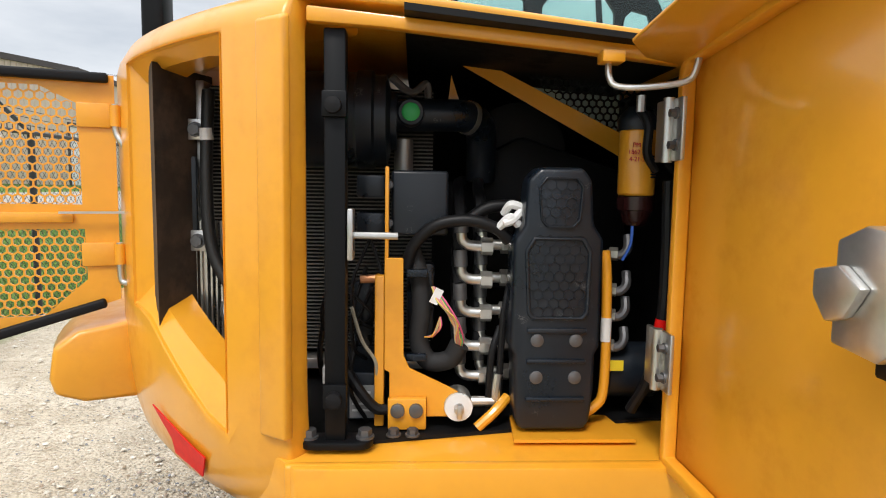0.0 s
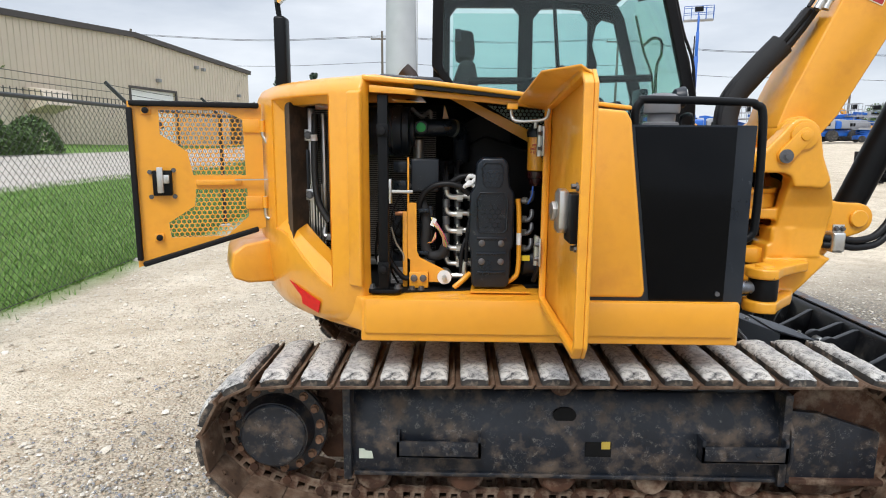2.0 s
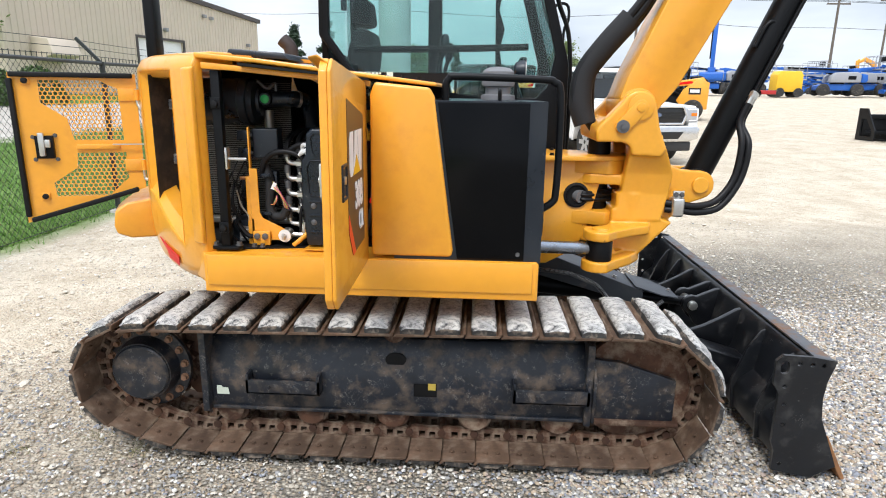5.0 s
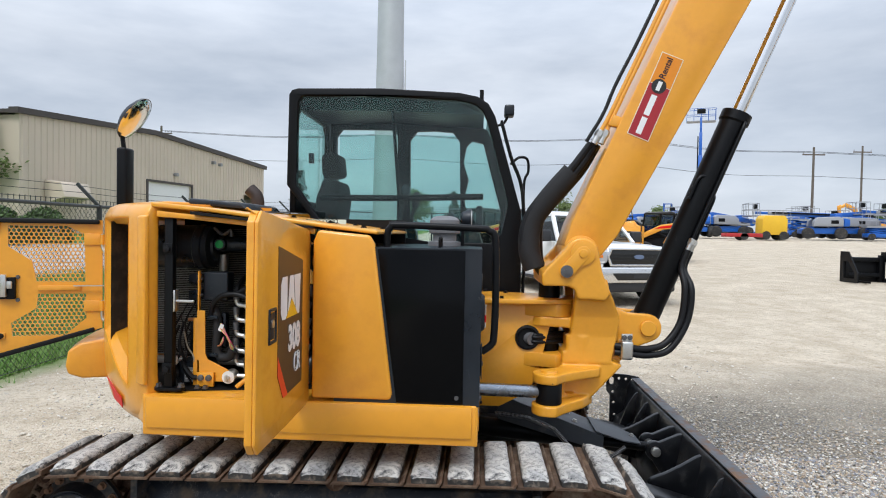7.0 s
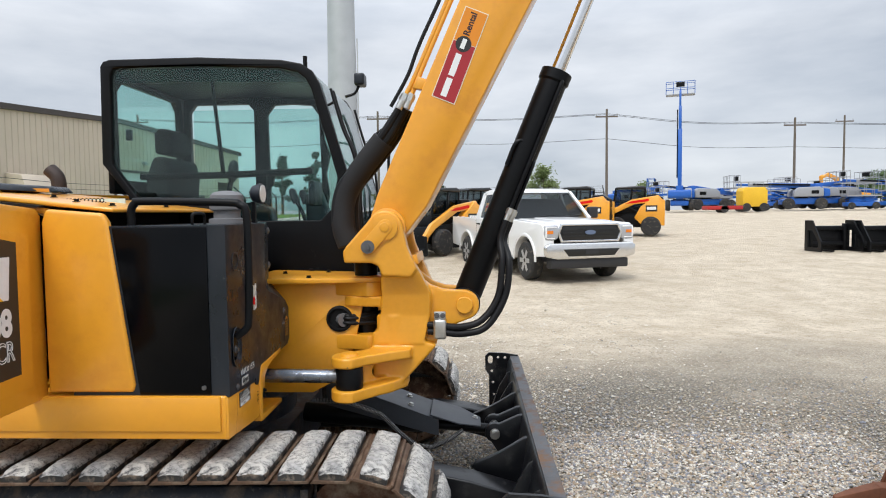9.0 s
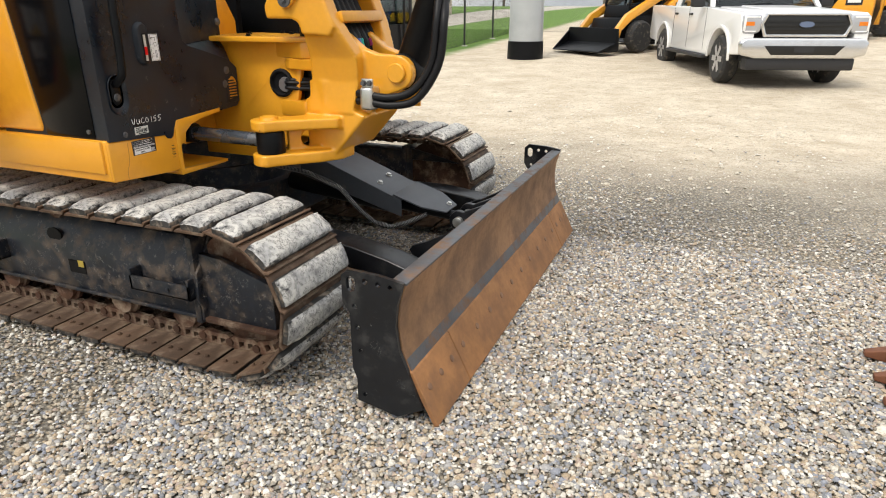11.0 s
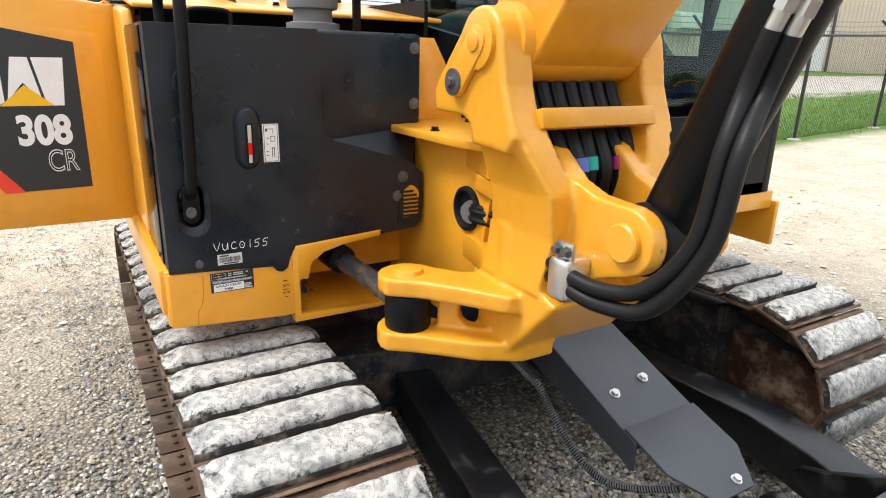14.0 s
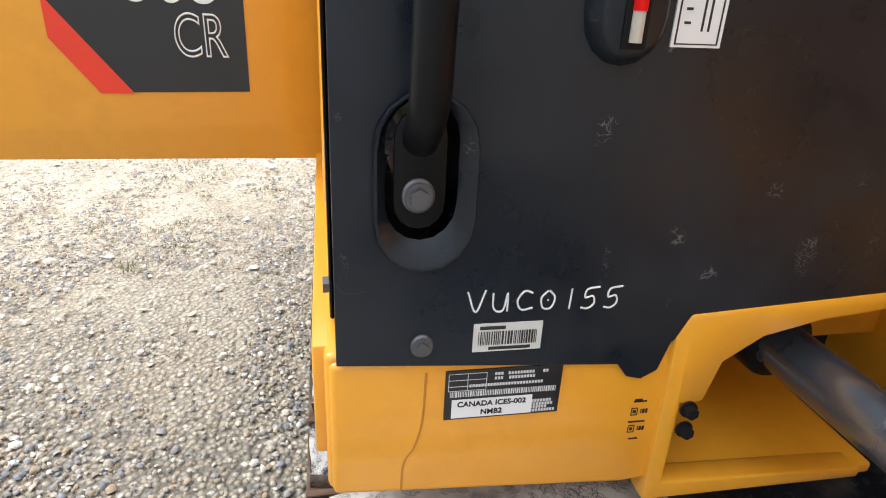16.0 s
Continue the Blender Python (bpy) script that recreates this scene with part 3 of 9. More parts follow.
    ho.plate([(0.61 + 0.045 * math.cos(t), 0.445 + 0.032 * math.sin(t)) for t in [i * math.pi / 8 for i in range(16)]], *sorted((face_y - o * 0.02, face_y - o * 0.012)), "y")
    part("hole_plug", ho, DARKIN, fr, smooth=False)
    sl = Geo()
    sl.box(0.69, 0.79, *sorted((face_y + o * 0.001, face_y + o * 0.004)), 0.285, 0.345)
    part("inspection_slot", sl, DARKIN, fr)
    lab = Geo().box(0.752, 0.785, *sorted((face_y + o * 0.004, face_y + o * 0.006)), 0.318, 0.348)
    part("sticker", lab, plain("worn_yellow_sticker", (0.5, 0.36, 0.06)), fr, "worn yellow sticker")
    wl_ = Geo().plate([(-0.18, 0.262), (-0.125, 0.262), (-0.13, 0.292), (-0.155, 0.294), (-0.16, 0.302), (-0.18, 0.302)], *sorted((face_y + o * 0.002, face_y + o * 0.004)), "y")
    part("sticker", wl_, plain("pale_sticker", (0.55, 0.6, 0.5)), fr, "torn pale sticker")
    mt = Geo().plate([(-0.42, 0.30), (-0.40, 0.50), (-0.30, 0.565), (-0.21, 0.555), (-0.21, 0.20), (-0.33, 0.20)], *sorted((yc - o * 0.02, yc - o * 0.06)), "y")
    part("motor_bracket", mt, RUST, excavator, "rusty travel motor bracket", 0.004)
    # front idler guard
    gd = Geo()
    gd.plate([(1.45, 0.20), (1.45, 0.485), (1.56, 0.475), (1.80, 0.40), (1.80, 0.20)], *sorted((face_y - o * 0.03, face_y)), "y")
    gd.plate([(1.40, 0.455), (1.46, 0.53), (1.62, 0.50), (1.80, 0.455)], *sorted((face_y - o * 0.16, face_y - o * 0.13)), "y")
    part("guard_flange", Geo().box(1.465, 1.82, *sorted((face_y - o * 0.03, face_y + o * 0.022)), 0.193, 0.214), RUST, excavator, "rubbed rusty flange under the idler guard", 0.003)
    part("idler_guard", gd, BLACK_F, excavator, bevel=0.006)
    # idler, sprocket, travel motor and rollers
    idl = Geo()
    idl.lathe((1.645, yc - 0.05, 0.345), (0, 1, 0), [(0, 0.05), (0, 0.245), (0.03, 0.25), (0.032, 0.228), (0.068, 0.228), (0.07, 0.25), (0.10, 0.245), (0.10, 0.05)], 36)
    part("idler", idl, RUST, excavator, "rusty front idler wheel")
    sp = Geo()
    teeth = []
    for i in range(42):
        r = 0.205 if i % 2 else 0.175
        teeth.append((-0.505 + r * math.cos(2 * math.pi * i / 42), 0.365 + r * math.sin(2 * math.pi * i / 42)))
    sp.plate(teeth, yc - 0.02, yc + 0.02, "y")
    sp.lathe((-0.505, yc + o * 0.02, 0.365), (0, o, 0), [(0, 0.19), (0.012, 0.19), (0.02, 0.165)], 36)
    spo = part("sprocket", sp, RUST, excavator, "rusty drive sprocket")
    hb = Geo()
    hb.lathe((-0.505, yc + o * 0.03, 0.36), (0, o, 0), [(0, 0.192), (0.018, 0.19), (0.022, 0.145), (0.06, 0.135), (0.085, 0.131), (0.085, 0.126), (0.092, 0.125), (0.098, 0.118)], 40)
    part("final_drive", hb, BLACK_F, spo, "black final drive hub", bevel=0)
    for i in range(16):
        t = 2 * math.pi * (i + 0.3) / 16
        part("drive_bolt", Geo().bolt((-0.505 + 0.168 * math.cos(t), yc + o * 0.049, 0.36 + 0.168 * math.sin(t)), (0, o, 0), 0.013, 0.016), RUST_B, spo)
    for i in range(5):
        rl = Geo()
        rl.lathe((-0.13 + 0.362 * i, yc - 0.085, 0.185), (0, 1, 0), [(0, 0.04), (0, 0.06), (0.02, 0.062), (0.022, 0.075), (0.04, 0.075), (0.042, 0.055), (0.128, 0.055), (0.13, 0.075), (0.148, 0.075), (0.15, 0.062), (0.17, 0.06), (0.17, 0.04)], 20)
        part("track_roller", rl, RUST, excavator)
    cr = Geo().lathe((0.6, yc - 0.05, 0.555), (0, 1, 0), [(0, 0.03), (0, 0.045), (0.1, 0.045), (0.1, 0.03)], 16)
    part("carrier_roller", cr, RUST, excavator)


build_track(1.145, -1)
build_track(3.055, 1)


def build_carbody():
    g = Geo()
    g.plate([(0.05, 1.28), (1.05, 1.28), (1.15, 1.75), (1.15, 2.45), (1.05, 2.92), (0.05, 2.92), (-0.05, 2.45), (-0.05, 1.75)], 0.30, 0.52, "z")
    part("carbody", g, BLACK_F, excavator, "dirty black carbody between the tracks", 0.01)
    s = Geo().lathe((0.57, 2.10, 0.52), (0, 0, 1), [(0, 0.52), (0.10, 0.52), (0.10, 0.48), (0.24, 0.48)], 40)
    part("swing_bearing", s, BLACK_F, excavator)


build_carbody()


# ---- dozer blade ----
def build_blade():
    y0, y1 = 0.985, 3.265
    prof = [(2.395, 0.535), (2.375, 0.46), (2.368, 0.38), (2.378, 0.29), (2.405, 0.21)]
    back = [(x - 0.014, z) for x, z in reversed(prof)]
    b = Geo().plate(prof + back, y0 + 0.012, y1 - 0.012, "y")
    blade = part("blade", b, RUST_PLATE, excavator, "rust-brown curved dozer blade plate", 0.002, 1)
    # cutting edge in bolted sections
    cuts = [y0 + 0.002, y0 + 0.33, y1 - 0.33, y1 - 0.002]
    for a, c in zip(cuts, cuts[1:]):
        e = Geo().plate([(2.404, 0.212), (2.418, 0.206), (2.515, 0.012), (2.497, 0.006), (2.39, 0.205)], a + 0.002, c - 0.002, "y")
        part("cutting_edge", e, RUST_EDGE, blade, "orange rusted bolt-on cutting edge", 0.003, 1)
        n = 3 if c - a < 0.6 else 10
        way = Vector((0.194, 0, 0.107)).normalized()
        for i in range(n):
            y = a + 0.06 + (c - a - 0.12) * i / (n - 1)
            p = Vector((2.456, y, 0.130))
            part("plow_bolt", Geo().cyl(p - way * 0.008, p + way * 0.003, 0.014, n=14), RUST_B, blade, bevel=0.002)
    lip = Geo().box(2.336, 2.398, y0 + 0.012, y1 - 0.012, 0.531, 0.540)
    part("top_edge", lip, WORN, blade, bevel=0.002)
    fold = Geo().plate([(2.386, 0.262), (2.412, 0.206), (2.404, 0.204), (2.378, 0.262)], y0 + 0.014, y1 - 0.014, "y")
    part("fold_band", fold, WORN, blade, "scraped dark steel band at the fold")
    # black back box
    k = Geo().plate([(2.379, 0.530), (2.330, 0.522), (2.318, 0.50), (2.305, 0.40), (2.285, 0.30), (2.225, 0.25), (2.205, 0.20), (2.215, 0.10), (2.372, 0.15), (2.352, 0.29), (2.345, 0.38), (2.360, 0.46)], y0 + 0.014, y1 - 0.014, "y")
    part("blade_back", k, BLADE_D, excavator, "dusty black back of the dozer blade", 0.006)
    for y in (1.16, 1.44, 2.72, 2.98):
        part("back_rib", Geo().plate([(2.355, 0.520), (2.300, 0.49), (2.245, 0.40), (2.190, 0.24), (2.20, 0.09), (2.36, 0.14)], y - 0.008, y + 0.008, "y"), BLADE_D, blade, bevel=0.002)
    for y, deep in ((1.735, 0), (2.045, 1), (2.185, 1), (2.48, 0)):
        if deep:
            rim = [(2.365, 0.515), (2.30, 0.505), (2.22, 0.468)] + arc(2.178, 0.412, 0.052, 65, 250, 8) + [(2.20, 0.30), (2.30, 0.22), (2.36, 0.24)]
        else:
            rim = [(2.365, 0.515), (2.30, 0.495), (2.22, 0.445), (2.14, 0.402), (2.07, 0.375), (2.055, 0.355), (2.07, 0.33), (2.16, 0.28), (2.30, 0.20), (2.36, 0.24)]
        part("gusset", Geo().plate(rim, y - 0.016, y + 0.016, "y"), BLADE_B, blade, bevel=0.005)
    for y in (y0, y1):
        out = [(2.395, 0.545), (2.30, 0.560), (2.185, 0.565), (2.158, 0.54), (2.158, 0.44), (2.185, 0.40), (2.185, 0.18), (2.20, 0.14), (2.20, 0.05), (2.36, 0.02), (2.46, 0.075), (2.405, 0.21), (2.372, 0.29), (2.362, 0.38), (2.37, 0.46)]
        holes = [arc(2.195, 0.500, 0.017, 180, 360, 6) + arc(2.195, 0.525, 0.017, 0, 180, 6), ring(2.25, 0.53, 0.010, 10), ring(2.30, 0.527, 0.010, 10), ring(2.205, 0.43, 0.010, 10), ring(2.213, 0.35, 0.009, 10), ring(2.22, 0.26, 0.009, 10), ring(2.345, 0.525, 0.009, 10), ring(2.23, 0.08, 0.009, 10)]
        e = Geo().plate(out, y - 0.008, y + 0.008, "y", holes)
        part("end_plate", e, BLADE_D, blade, "black steel end plate with bolt holes", 0.002, 1)
    # push arms, lift cylinder and its cover
    for side in (1, -1):
        rings = ((0.95, 1.67, 1.80, 0.30, 0.44), (1.85, 1.535, 1.675, 0.27, 0.405), (2.05, 1.515, 1.66, 0.22, 0.375), (2.29, 1.50, 1.65, 0.15, 0.31))
        vs = []
        for x, a, b_, z0, z1 in rings:
            vs += [(x, 2.11 + side * (v - 2.11), z) for v, z in ((a, z0), (b_, z0), (b_, z1), (a, z1))]
        a = Geo().add(vs, [(4 * i + k, 4 * i + (k + 1) % 4, 4 * i + 4 + (k + 1) % 4, 4 * i + 4 + k) for i in range(3) for k in range(4)] + [(3, 2, 1, 0), (12, 13, 14, 15)])
        part("push_arm", a, BLADE_B, excavator, "dusty black dozer push arm", 0.010, 3)
    c = Geo().cyl((1.15, 2.115, 0.50), (1.80, 2.115, 0.435), 0.052, n=20)
    cy = part("blade_cylinder", c, BLACK_M, excavator, bevel=0.004)
    part("rod", Geo().cyl((1.80, 2.115, 0.435), (2.17, 2.115, 0.405), 0.026, n=16), BLACK_M, cy)
    part("pin", Geo().cyl((2.178, 2.005, 0.410), (2.178, 2.22, 0.410), 0.026, n=18), STEEL, blade, bevel=0.004)
    cov = Geo()
    # a folded sheet: top with both sides turned down
    sect = [(1.985, -0.14), (1.985, 0.0), (2.265, 0.0), (2.265, -0.14), (2.257, -0.14), (2.257, -0.009), (1.993, -0.009), (1.993, -0.14)]
    low = [(y, z * 0.62) for y, z in sect]
    k = len(sect)
    cov.add([(1.30, y, 0.715 + z) for y, z in sect] + [(1.885, y, 0.498 + z) for y, z in low], [(i, (i + 1) % k, k + (i + 1) % k, k + i) for i in range(k)] + [tuple(range(k)), tuple(range(2 * k - 1, k - 1, -1))])
    cv = part("cylinder_cover", cov, GREYP, excavator, "grey painted steel cover over the blade cylinder", 0.002, 1)
    c2 = Geo().plate([(1.84, 1.985), (1.84, 2.265), (2.00, 2.265), (2.115, 2.19), (2.115, 2.05), (2.00, 1.985)], 0.0, 0.008, "z")
    part("cover_flap", c2, GREYP, cv, bevel=0.002, m=Matrix.Translation((1.84, 0, 0.517)) @ Matrix.Rotation(radians(17), 4, "Y") @ Matrix.Translation((-1.84, 0, 0)))
    for x, y in ((1.735, 2.05), (1.715, 2.185)):
        part("cover_bolt", Geo().bolt((x, y, 0.715 - (x - 1.30) * 0.371 + 0.001), (0.35, 0, 1), 0.012, 0.01), STEEL, cv)
    part("cover_bolt", Geo().bolt((2.075, 2.155, 0.452), (0.30, 0, 1), 0.011, 0.01), STEEL, cv)
    path = [Vector(p) for p in ((1.28, 1.80, 0.66), (1.45, 1.84, 0.63), (1.60, 1.88, 0.56), (1.69, 1.895, 0.46), (1.77, 1.915, 0.39), (1.85, 1.935, 0.37), (1.93, 1.965, 0.395), (2.01, 2.02, 0.43))]
    hz = Geo().tube(path, 0.009, 8)
    hose = part("blade_hose", hz, HOSE, excavator, "thin black hose inside a grey wire coil")
    coil = []
    total = sum((b - a).length for a, b in zip(path, path[1:]))
    turns, seg = 120, 8
    for i in range(turns * seg + 1):
        d = total * i / (turns * seg)
        for a, b in zip(path, path[1:]):
            if d <= (b - a).length or b is path[-1]:
                break
            d -= (b - a).length
        t = (b - a).normalized()
        u = t.cross(Vector((0, 1, 0))).normalized()
        v = t.cross(u)
        th = 2 * math.pi * i / seg
        coil.append(a + t * d + 0.0105 * (u * math.cos(th) + v * math.sin(th)))
    part("wire_coil", Geo().tube(coil, 0.0020, 4, 1), mat("grey_wire", (0.20, 0.20, 0.20), 0.45, metal=0.4, bump=0), hose, "grey spring wire coil")


build_blade()


# ---- excavator: upper body ----
CX, CY = 0.57, 2.13


def on_tail(deg, r):
    return CX + r * math.cos(radians(deg)), CY + r * math.sin(radians(deg))


def tail_shell(g, a0, a1, prof, n):
    """A thick curved wall about the turning centre: prof is a closed ring of (radius, height)."""
    vs, m = [], len(prof)
    for i in range(n + 1):
        for r, z in prof:
            vs.append((*on_tail(a0 + (a1 - a0) * i / n, r), z))
    fs = [(i * m + k, i * m + (k + 1) % m, (i + 1) * m + (k + 1) % m, (i + 1) * m + k) for i in range(n) for k in range(m)]
    fs += [tuple(range(m - 1, -1, -1)), tuple(range(n * m, n * m + m))]
    g.add(vs, fs)


def build_counterweight():
    prof = [(1.18, 0.758), (1.275, 0.765), (1.315, 0.783), (1.338, 0.818), (1.350, 0.860), (1.359, 0.92), (1.365, 0.99), (1.367, 1.05), (1.367, 1.61), (1.362, 1.655), (1.345, 1.685), (1.315, 1.70), (1.27, 1.706), (1.17, 1.706)]
    angles = [121 + 93 * i / 31 for i in range(32)] + [214 + 18 * i / 7 for i in range(1, 8)] + [232 + 6.4 * i / 3 for i in range(1, 4)]
    m = len(prof)
    g = Geo()
    fs, vs = [], []

    def sill(d):
        """Height of the opening's slanting lower edge."""
        return 1.115 - 0.175 * min(1.0, max(0.0, (d - 218.5) / 12.5)) if 213.9 < d < 232.1 else 1.05
    for i, d in enumerate(angles):
        for k, (r, z) in enumerate(prof):
            low = sill(d)
            z = {5: min(z, low - 0.05), 6: min(z, low - 0.025), 7: low, 8: 1.635}.get(k, z)
            vs.append((*on_tail(d, r), z))
        for k in range(m - 1):
            if i < len(angles) - 1 and not (213.9 < d < 231.9 and k == 7):
                fs.append((i * m + k, (i + 1) * m + k, (i + 1) * m + k + 1, i * m + k + 1))
    g.add(vs, fs)
    cw = part("counterweight", g, YELLOW, excavator, "rounded yellow counterweight with a cooling slot")
    so = cw.modifiers.new("thick", "SOLIDIFY")
    so.thickness, so.offset = 0.055, -1
    bv = cw.modifiers.new("soft", "BEVEL")
    bv.width, bv.segments, bv.limit_method, bv.angle_limit = 0.012, 3, "ANGLE", radians(50)
    g = Geo()
    tail_shell(g, 150, 209, [(1.30, 0.86), (1.46, 0.865), (1.52, 0.89), (1.53, 0.93), (1.52, 1.0), (1.47, 1.035), (1.30, 1.06)], 20)
    part("rear_bumper", g, YELLOW, cw, "yellow lower tail bumper", 0.012, 3)
    # pressed-in border of the opening: rim, sloping reveal, throat
    step = 18 / 7
    rim = [(232.0, sill(232.0)), (232.0, 1.635)] + [(232.0 - step * i, 1.635) for i in range(1, 8)] + [(214.0, 1.115)] + [(214.0 + step * i, sill(214.0 + step * i)) for i in range(1, 7)]
    lip = [(231.5, 0.985), (231.5, 1.602)] + [(230.9 - 2.2 * i, 1.610 if i < 6 else 1.604) for i in range(1, 7)] + [(216.4, 1.585), (216.4, 1.165)] + [(217.6 + 2.35 * i, 1.146 - 0.0245 * i) for i in range(6)]
    g = Geo()
    vs, k = [], len(rim)
    for loop, r in ((rim, 1.366), (rim, 1.360), (lip, 1.333), (lip, 1.322), (lip, 1.27)):
        vs += [(*on_tail(d, r), z) for d, z in loop]
    g.add(vs, [(a * k + i, a * k + (i + 1) % k, (a + 1) * k + (i + 1) % k, (a + 1) * k + i) for a in range(4) for i in range(k)])
    part("slot_reveal", g, YELLOW, cw, "yellow sloping border of the cooling slot", angle=28)
    g = Geo()
    tail_shell(g, 236.2, 238.6, [(1.355, 0.96), (1.378, 0.965), (1.378, 1.64), (1.355, 1.65)], 2)
    part("corner_flange", g, YELLOW, cw, bevel=0.006, seg=3)
    # red reflector
    g = Geo()
    vs = []
    shape = [(219.3, 0.918), (226.5, 0.880), (228.5, 0.868), (227.0, 0.815), (222.5, 0.832), (222.8, 0.866)]
    for off in (0.004, 0.0065):
        for d, z in shape:
            rr = 1.351 + (z - 0.860) * (0.16 if z > 0.860 else 0.29)
            vs.append((*on_tail(d, rr + off), z))
    k = len(shape)
    g.add(vs, [tuple(range(k)), tuple(range(2 * k - 1, k - 1, -1))] + [(i, (i + 1) % k, k + (i + 1) % k, k + i) for i in range(k)])
    part("reflector", g, RED, cw, "red adhesive reflector")


build_counterweight()


def build_deck():
    g = Geo()
    g.plate([(-0.13, 0.94), (1.165, 0.94), (1.165, 1.27), (1.02, 1.27), (1.02, 3.20), (-0.1, 3.20), (-0.45, 2.9), (-0.5, 1.4)], 0.80, 0.925, "z")
    part("deck", g, YELLOW, excavator, "yellow main deck", 0.004)
    g = Geo().box(-0.150, 1.1835, 0.951, 0.972, 0.768, 0.926)
    part("side_skirt", g, YELLOW, excavator, "yellow side skirt", 0.007, 3)
    g = Geo().plate([(0.955, 0.766), (0.955, 0.919), (1.10, 0.916), (1.236, 0.912), (1.246, 0.903), (1.256, 0.900), (1.268, 0.906), (1.280, 0.93), (1.298, 0.93), (1.298, 0.748), (1.26, 0.744)], 1.168, 1.189, "x")
    sk = part("front_skirt", g, YELLOW, excavator, "yellow front skirt panel", 0.007, 3)
    pl = Geo().box(1.189, 1.1912, 1.061, 1.175, 0.850, 0.906)
    pp = part("data_plate", pl, plain("black_data_plate", (0.016, 0.016, 0.018), 0.35), sk, "black machine data plate with a white strip", 0.001)
    bars = Geo()
    rows = ((0.9005, (1.108, 1.116), (1.121, 1.147), (1.155, 1.161)), (0.8955, (1.108, 1.117), (1.122, 1.148)), (0.8885, (1.084, 1.157)), (0.8660, (1.144, 1.168)), (0.8620, (1.146, 1.170)), (0.8585, (1.146, 1.164)), (0.8545, (1.146, 1.171)))
    for z, *runs in rows:
        for a, b in runs:
            y = a
            while y < b - 0.001:      # print broken into characters
                bars.box(1.1912, 1.1916, y, min(b, y + 0.0021), z - 0.0015, z + 0.0015)
                y += 0.0029
    for z in (0.9025, 0.8955, 0.8885, 0.8835):      # ruled boxes of the form
        bars.box(1.1912, 1.1916, 1.064, 1.100, z - 0.0002, z + 0.0002)
    for y in (1.064, 1.082, 1.100):
        bars.box(1.1912, 1.1916, y, y + 0.0004, 0.8835, 0.9025)
    y, rnd = 1.066, random.Random(4)
    while y < 1.170:                                # fine code strip
        w = rnd.choice((0.0006, 0.001, 0.0016))
        bars.box(1.1912, 1.1916, y, y + w, 0.8765, 0.8825)
        y += w + 0.0009
    part("printed_text", bars, plain("print_white", (0.62, 0.62, 0.62)), pp)
    wl_ = Geo().box(1.1912, 1.1920, 1.068, 1.147, 0.8525, 0.8735)
    part("white_strip", wl_, WHITE, pp)
    INK = plain("ink_black", (0.01, 0.01, 0.01))
    letters("CANADA ICES-002", 0.0082, face((1.1923, 1.107, 0.8680), (0, 1, 0), (0, 0, 1)), INK, pp, depth=0.0002, bold=0.0002)
    letters("NMB2", 0.0082, face((1.1923, 1.107, 0.8580), (0, 1, 0), (0, 0, 1)), INK, pp, depth=0.0002, bold=0.0002)
    ic = Geo()
    for z, w in ((0.8530, 0.014), (0.8275, 0.018), (0.8055, 0.010)):
        ic.box(1.1885, 1.1899, 1.264 - w / 2, 1.264 + w / 2, z - 0.0007, z + 0.0007)
    ic.box(1.1885, 1.1899, 1.258, 1.266, 0.8535, 0.8560)
    for z in (0.836, 0.814):                        # small boxed pictures with a figure beside
        for y0, y1, z0, z1 in ((1.256, 1.2565, z, z + 0.009), (1.2625, 1.263, z, z + 0.009), (1.256, 1.263, z, z + 0.0005), (1.256, 1.263, z + 0.0085, z + 0.009), (1.258, 1.261, z + 0.003, z + 0.006), (1.2665, 1.2672, z + 0.002, z + 0.007), (1.2685, 1.2705, z + 0.002, z + 0.007), (1.2718, 1.2738, z + 0.002, z + 0.007)):
            ic.box(1.1885, 1.1899, y0, y1, z0, z1)
    part("printed_text", ic, INK, sk)
    scar = Geo().tube([(1.1888, 1.043, 0.905), (1.1888, 1.041, 0.85), (1.1888, 1.034, 0.82), (1.1888, 1.024, 0.80), (1.1888, 1.022, 0.765)], 0.0013, 6)
    part("paint_run", scar, plain("paint_scar", (0.50, 0.20, 0.02)), sk)
    fr = Geo()
    fr.plate([(1.286, 0.722), (1.284, 0.93), (1.296, 0.955), (1.56, 0.972), (1.56, 0.954), (1.44, 0.940), (1.38, 0.925), (1.342, 0.898), (1.330, 0.850), (1.306, 0.850), (1.306, 0.745), (1.56, 0.735), (1.56, 0.721)], 1.165, 1.196, "x")
    part("pocket_frame", fr, YELLOW_D, excavator, "yellow plate frame round the pocket", 0.004)
    fl = Geo().box(0.70, 1.19, 1.29, 1.58, 0.721, 0.735).box(0.70, 0.71, 1.29, 1.58, 0.733, 0.93)
    part("pocket_floor", fl, YELLOW_D, excavator, bevel=0.003)
    for z in (0.845, 0.820):
        part("pocket_bolt", Geo().bolt((1.197, 1.314, z), (1, 0, 0), 0.007, 0.008), RUBBER, excavator)
    # front frame that carries the swing post: side wall with a round cable port, top plate, lower lug
    c = Geo().plate([(0.95, 0.72), (0.95, 1.252), (1.55, 1.252), (1.56, 1.20), (1.50, 0.93), (1.45, 0.80), (1.3, 0.72)], 1.712, 1.737, "y", [ring(1.435, 1.075, 0.052, 22)])
    part("frame_wall", c, YELLOW_D, excavator, "yellow front frame wall", 0.003)
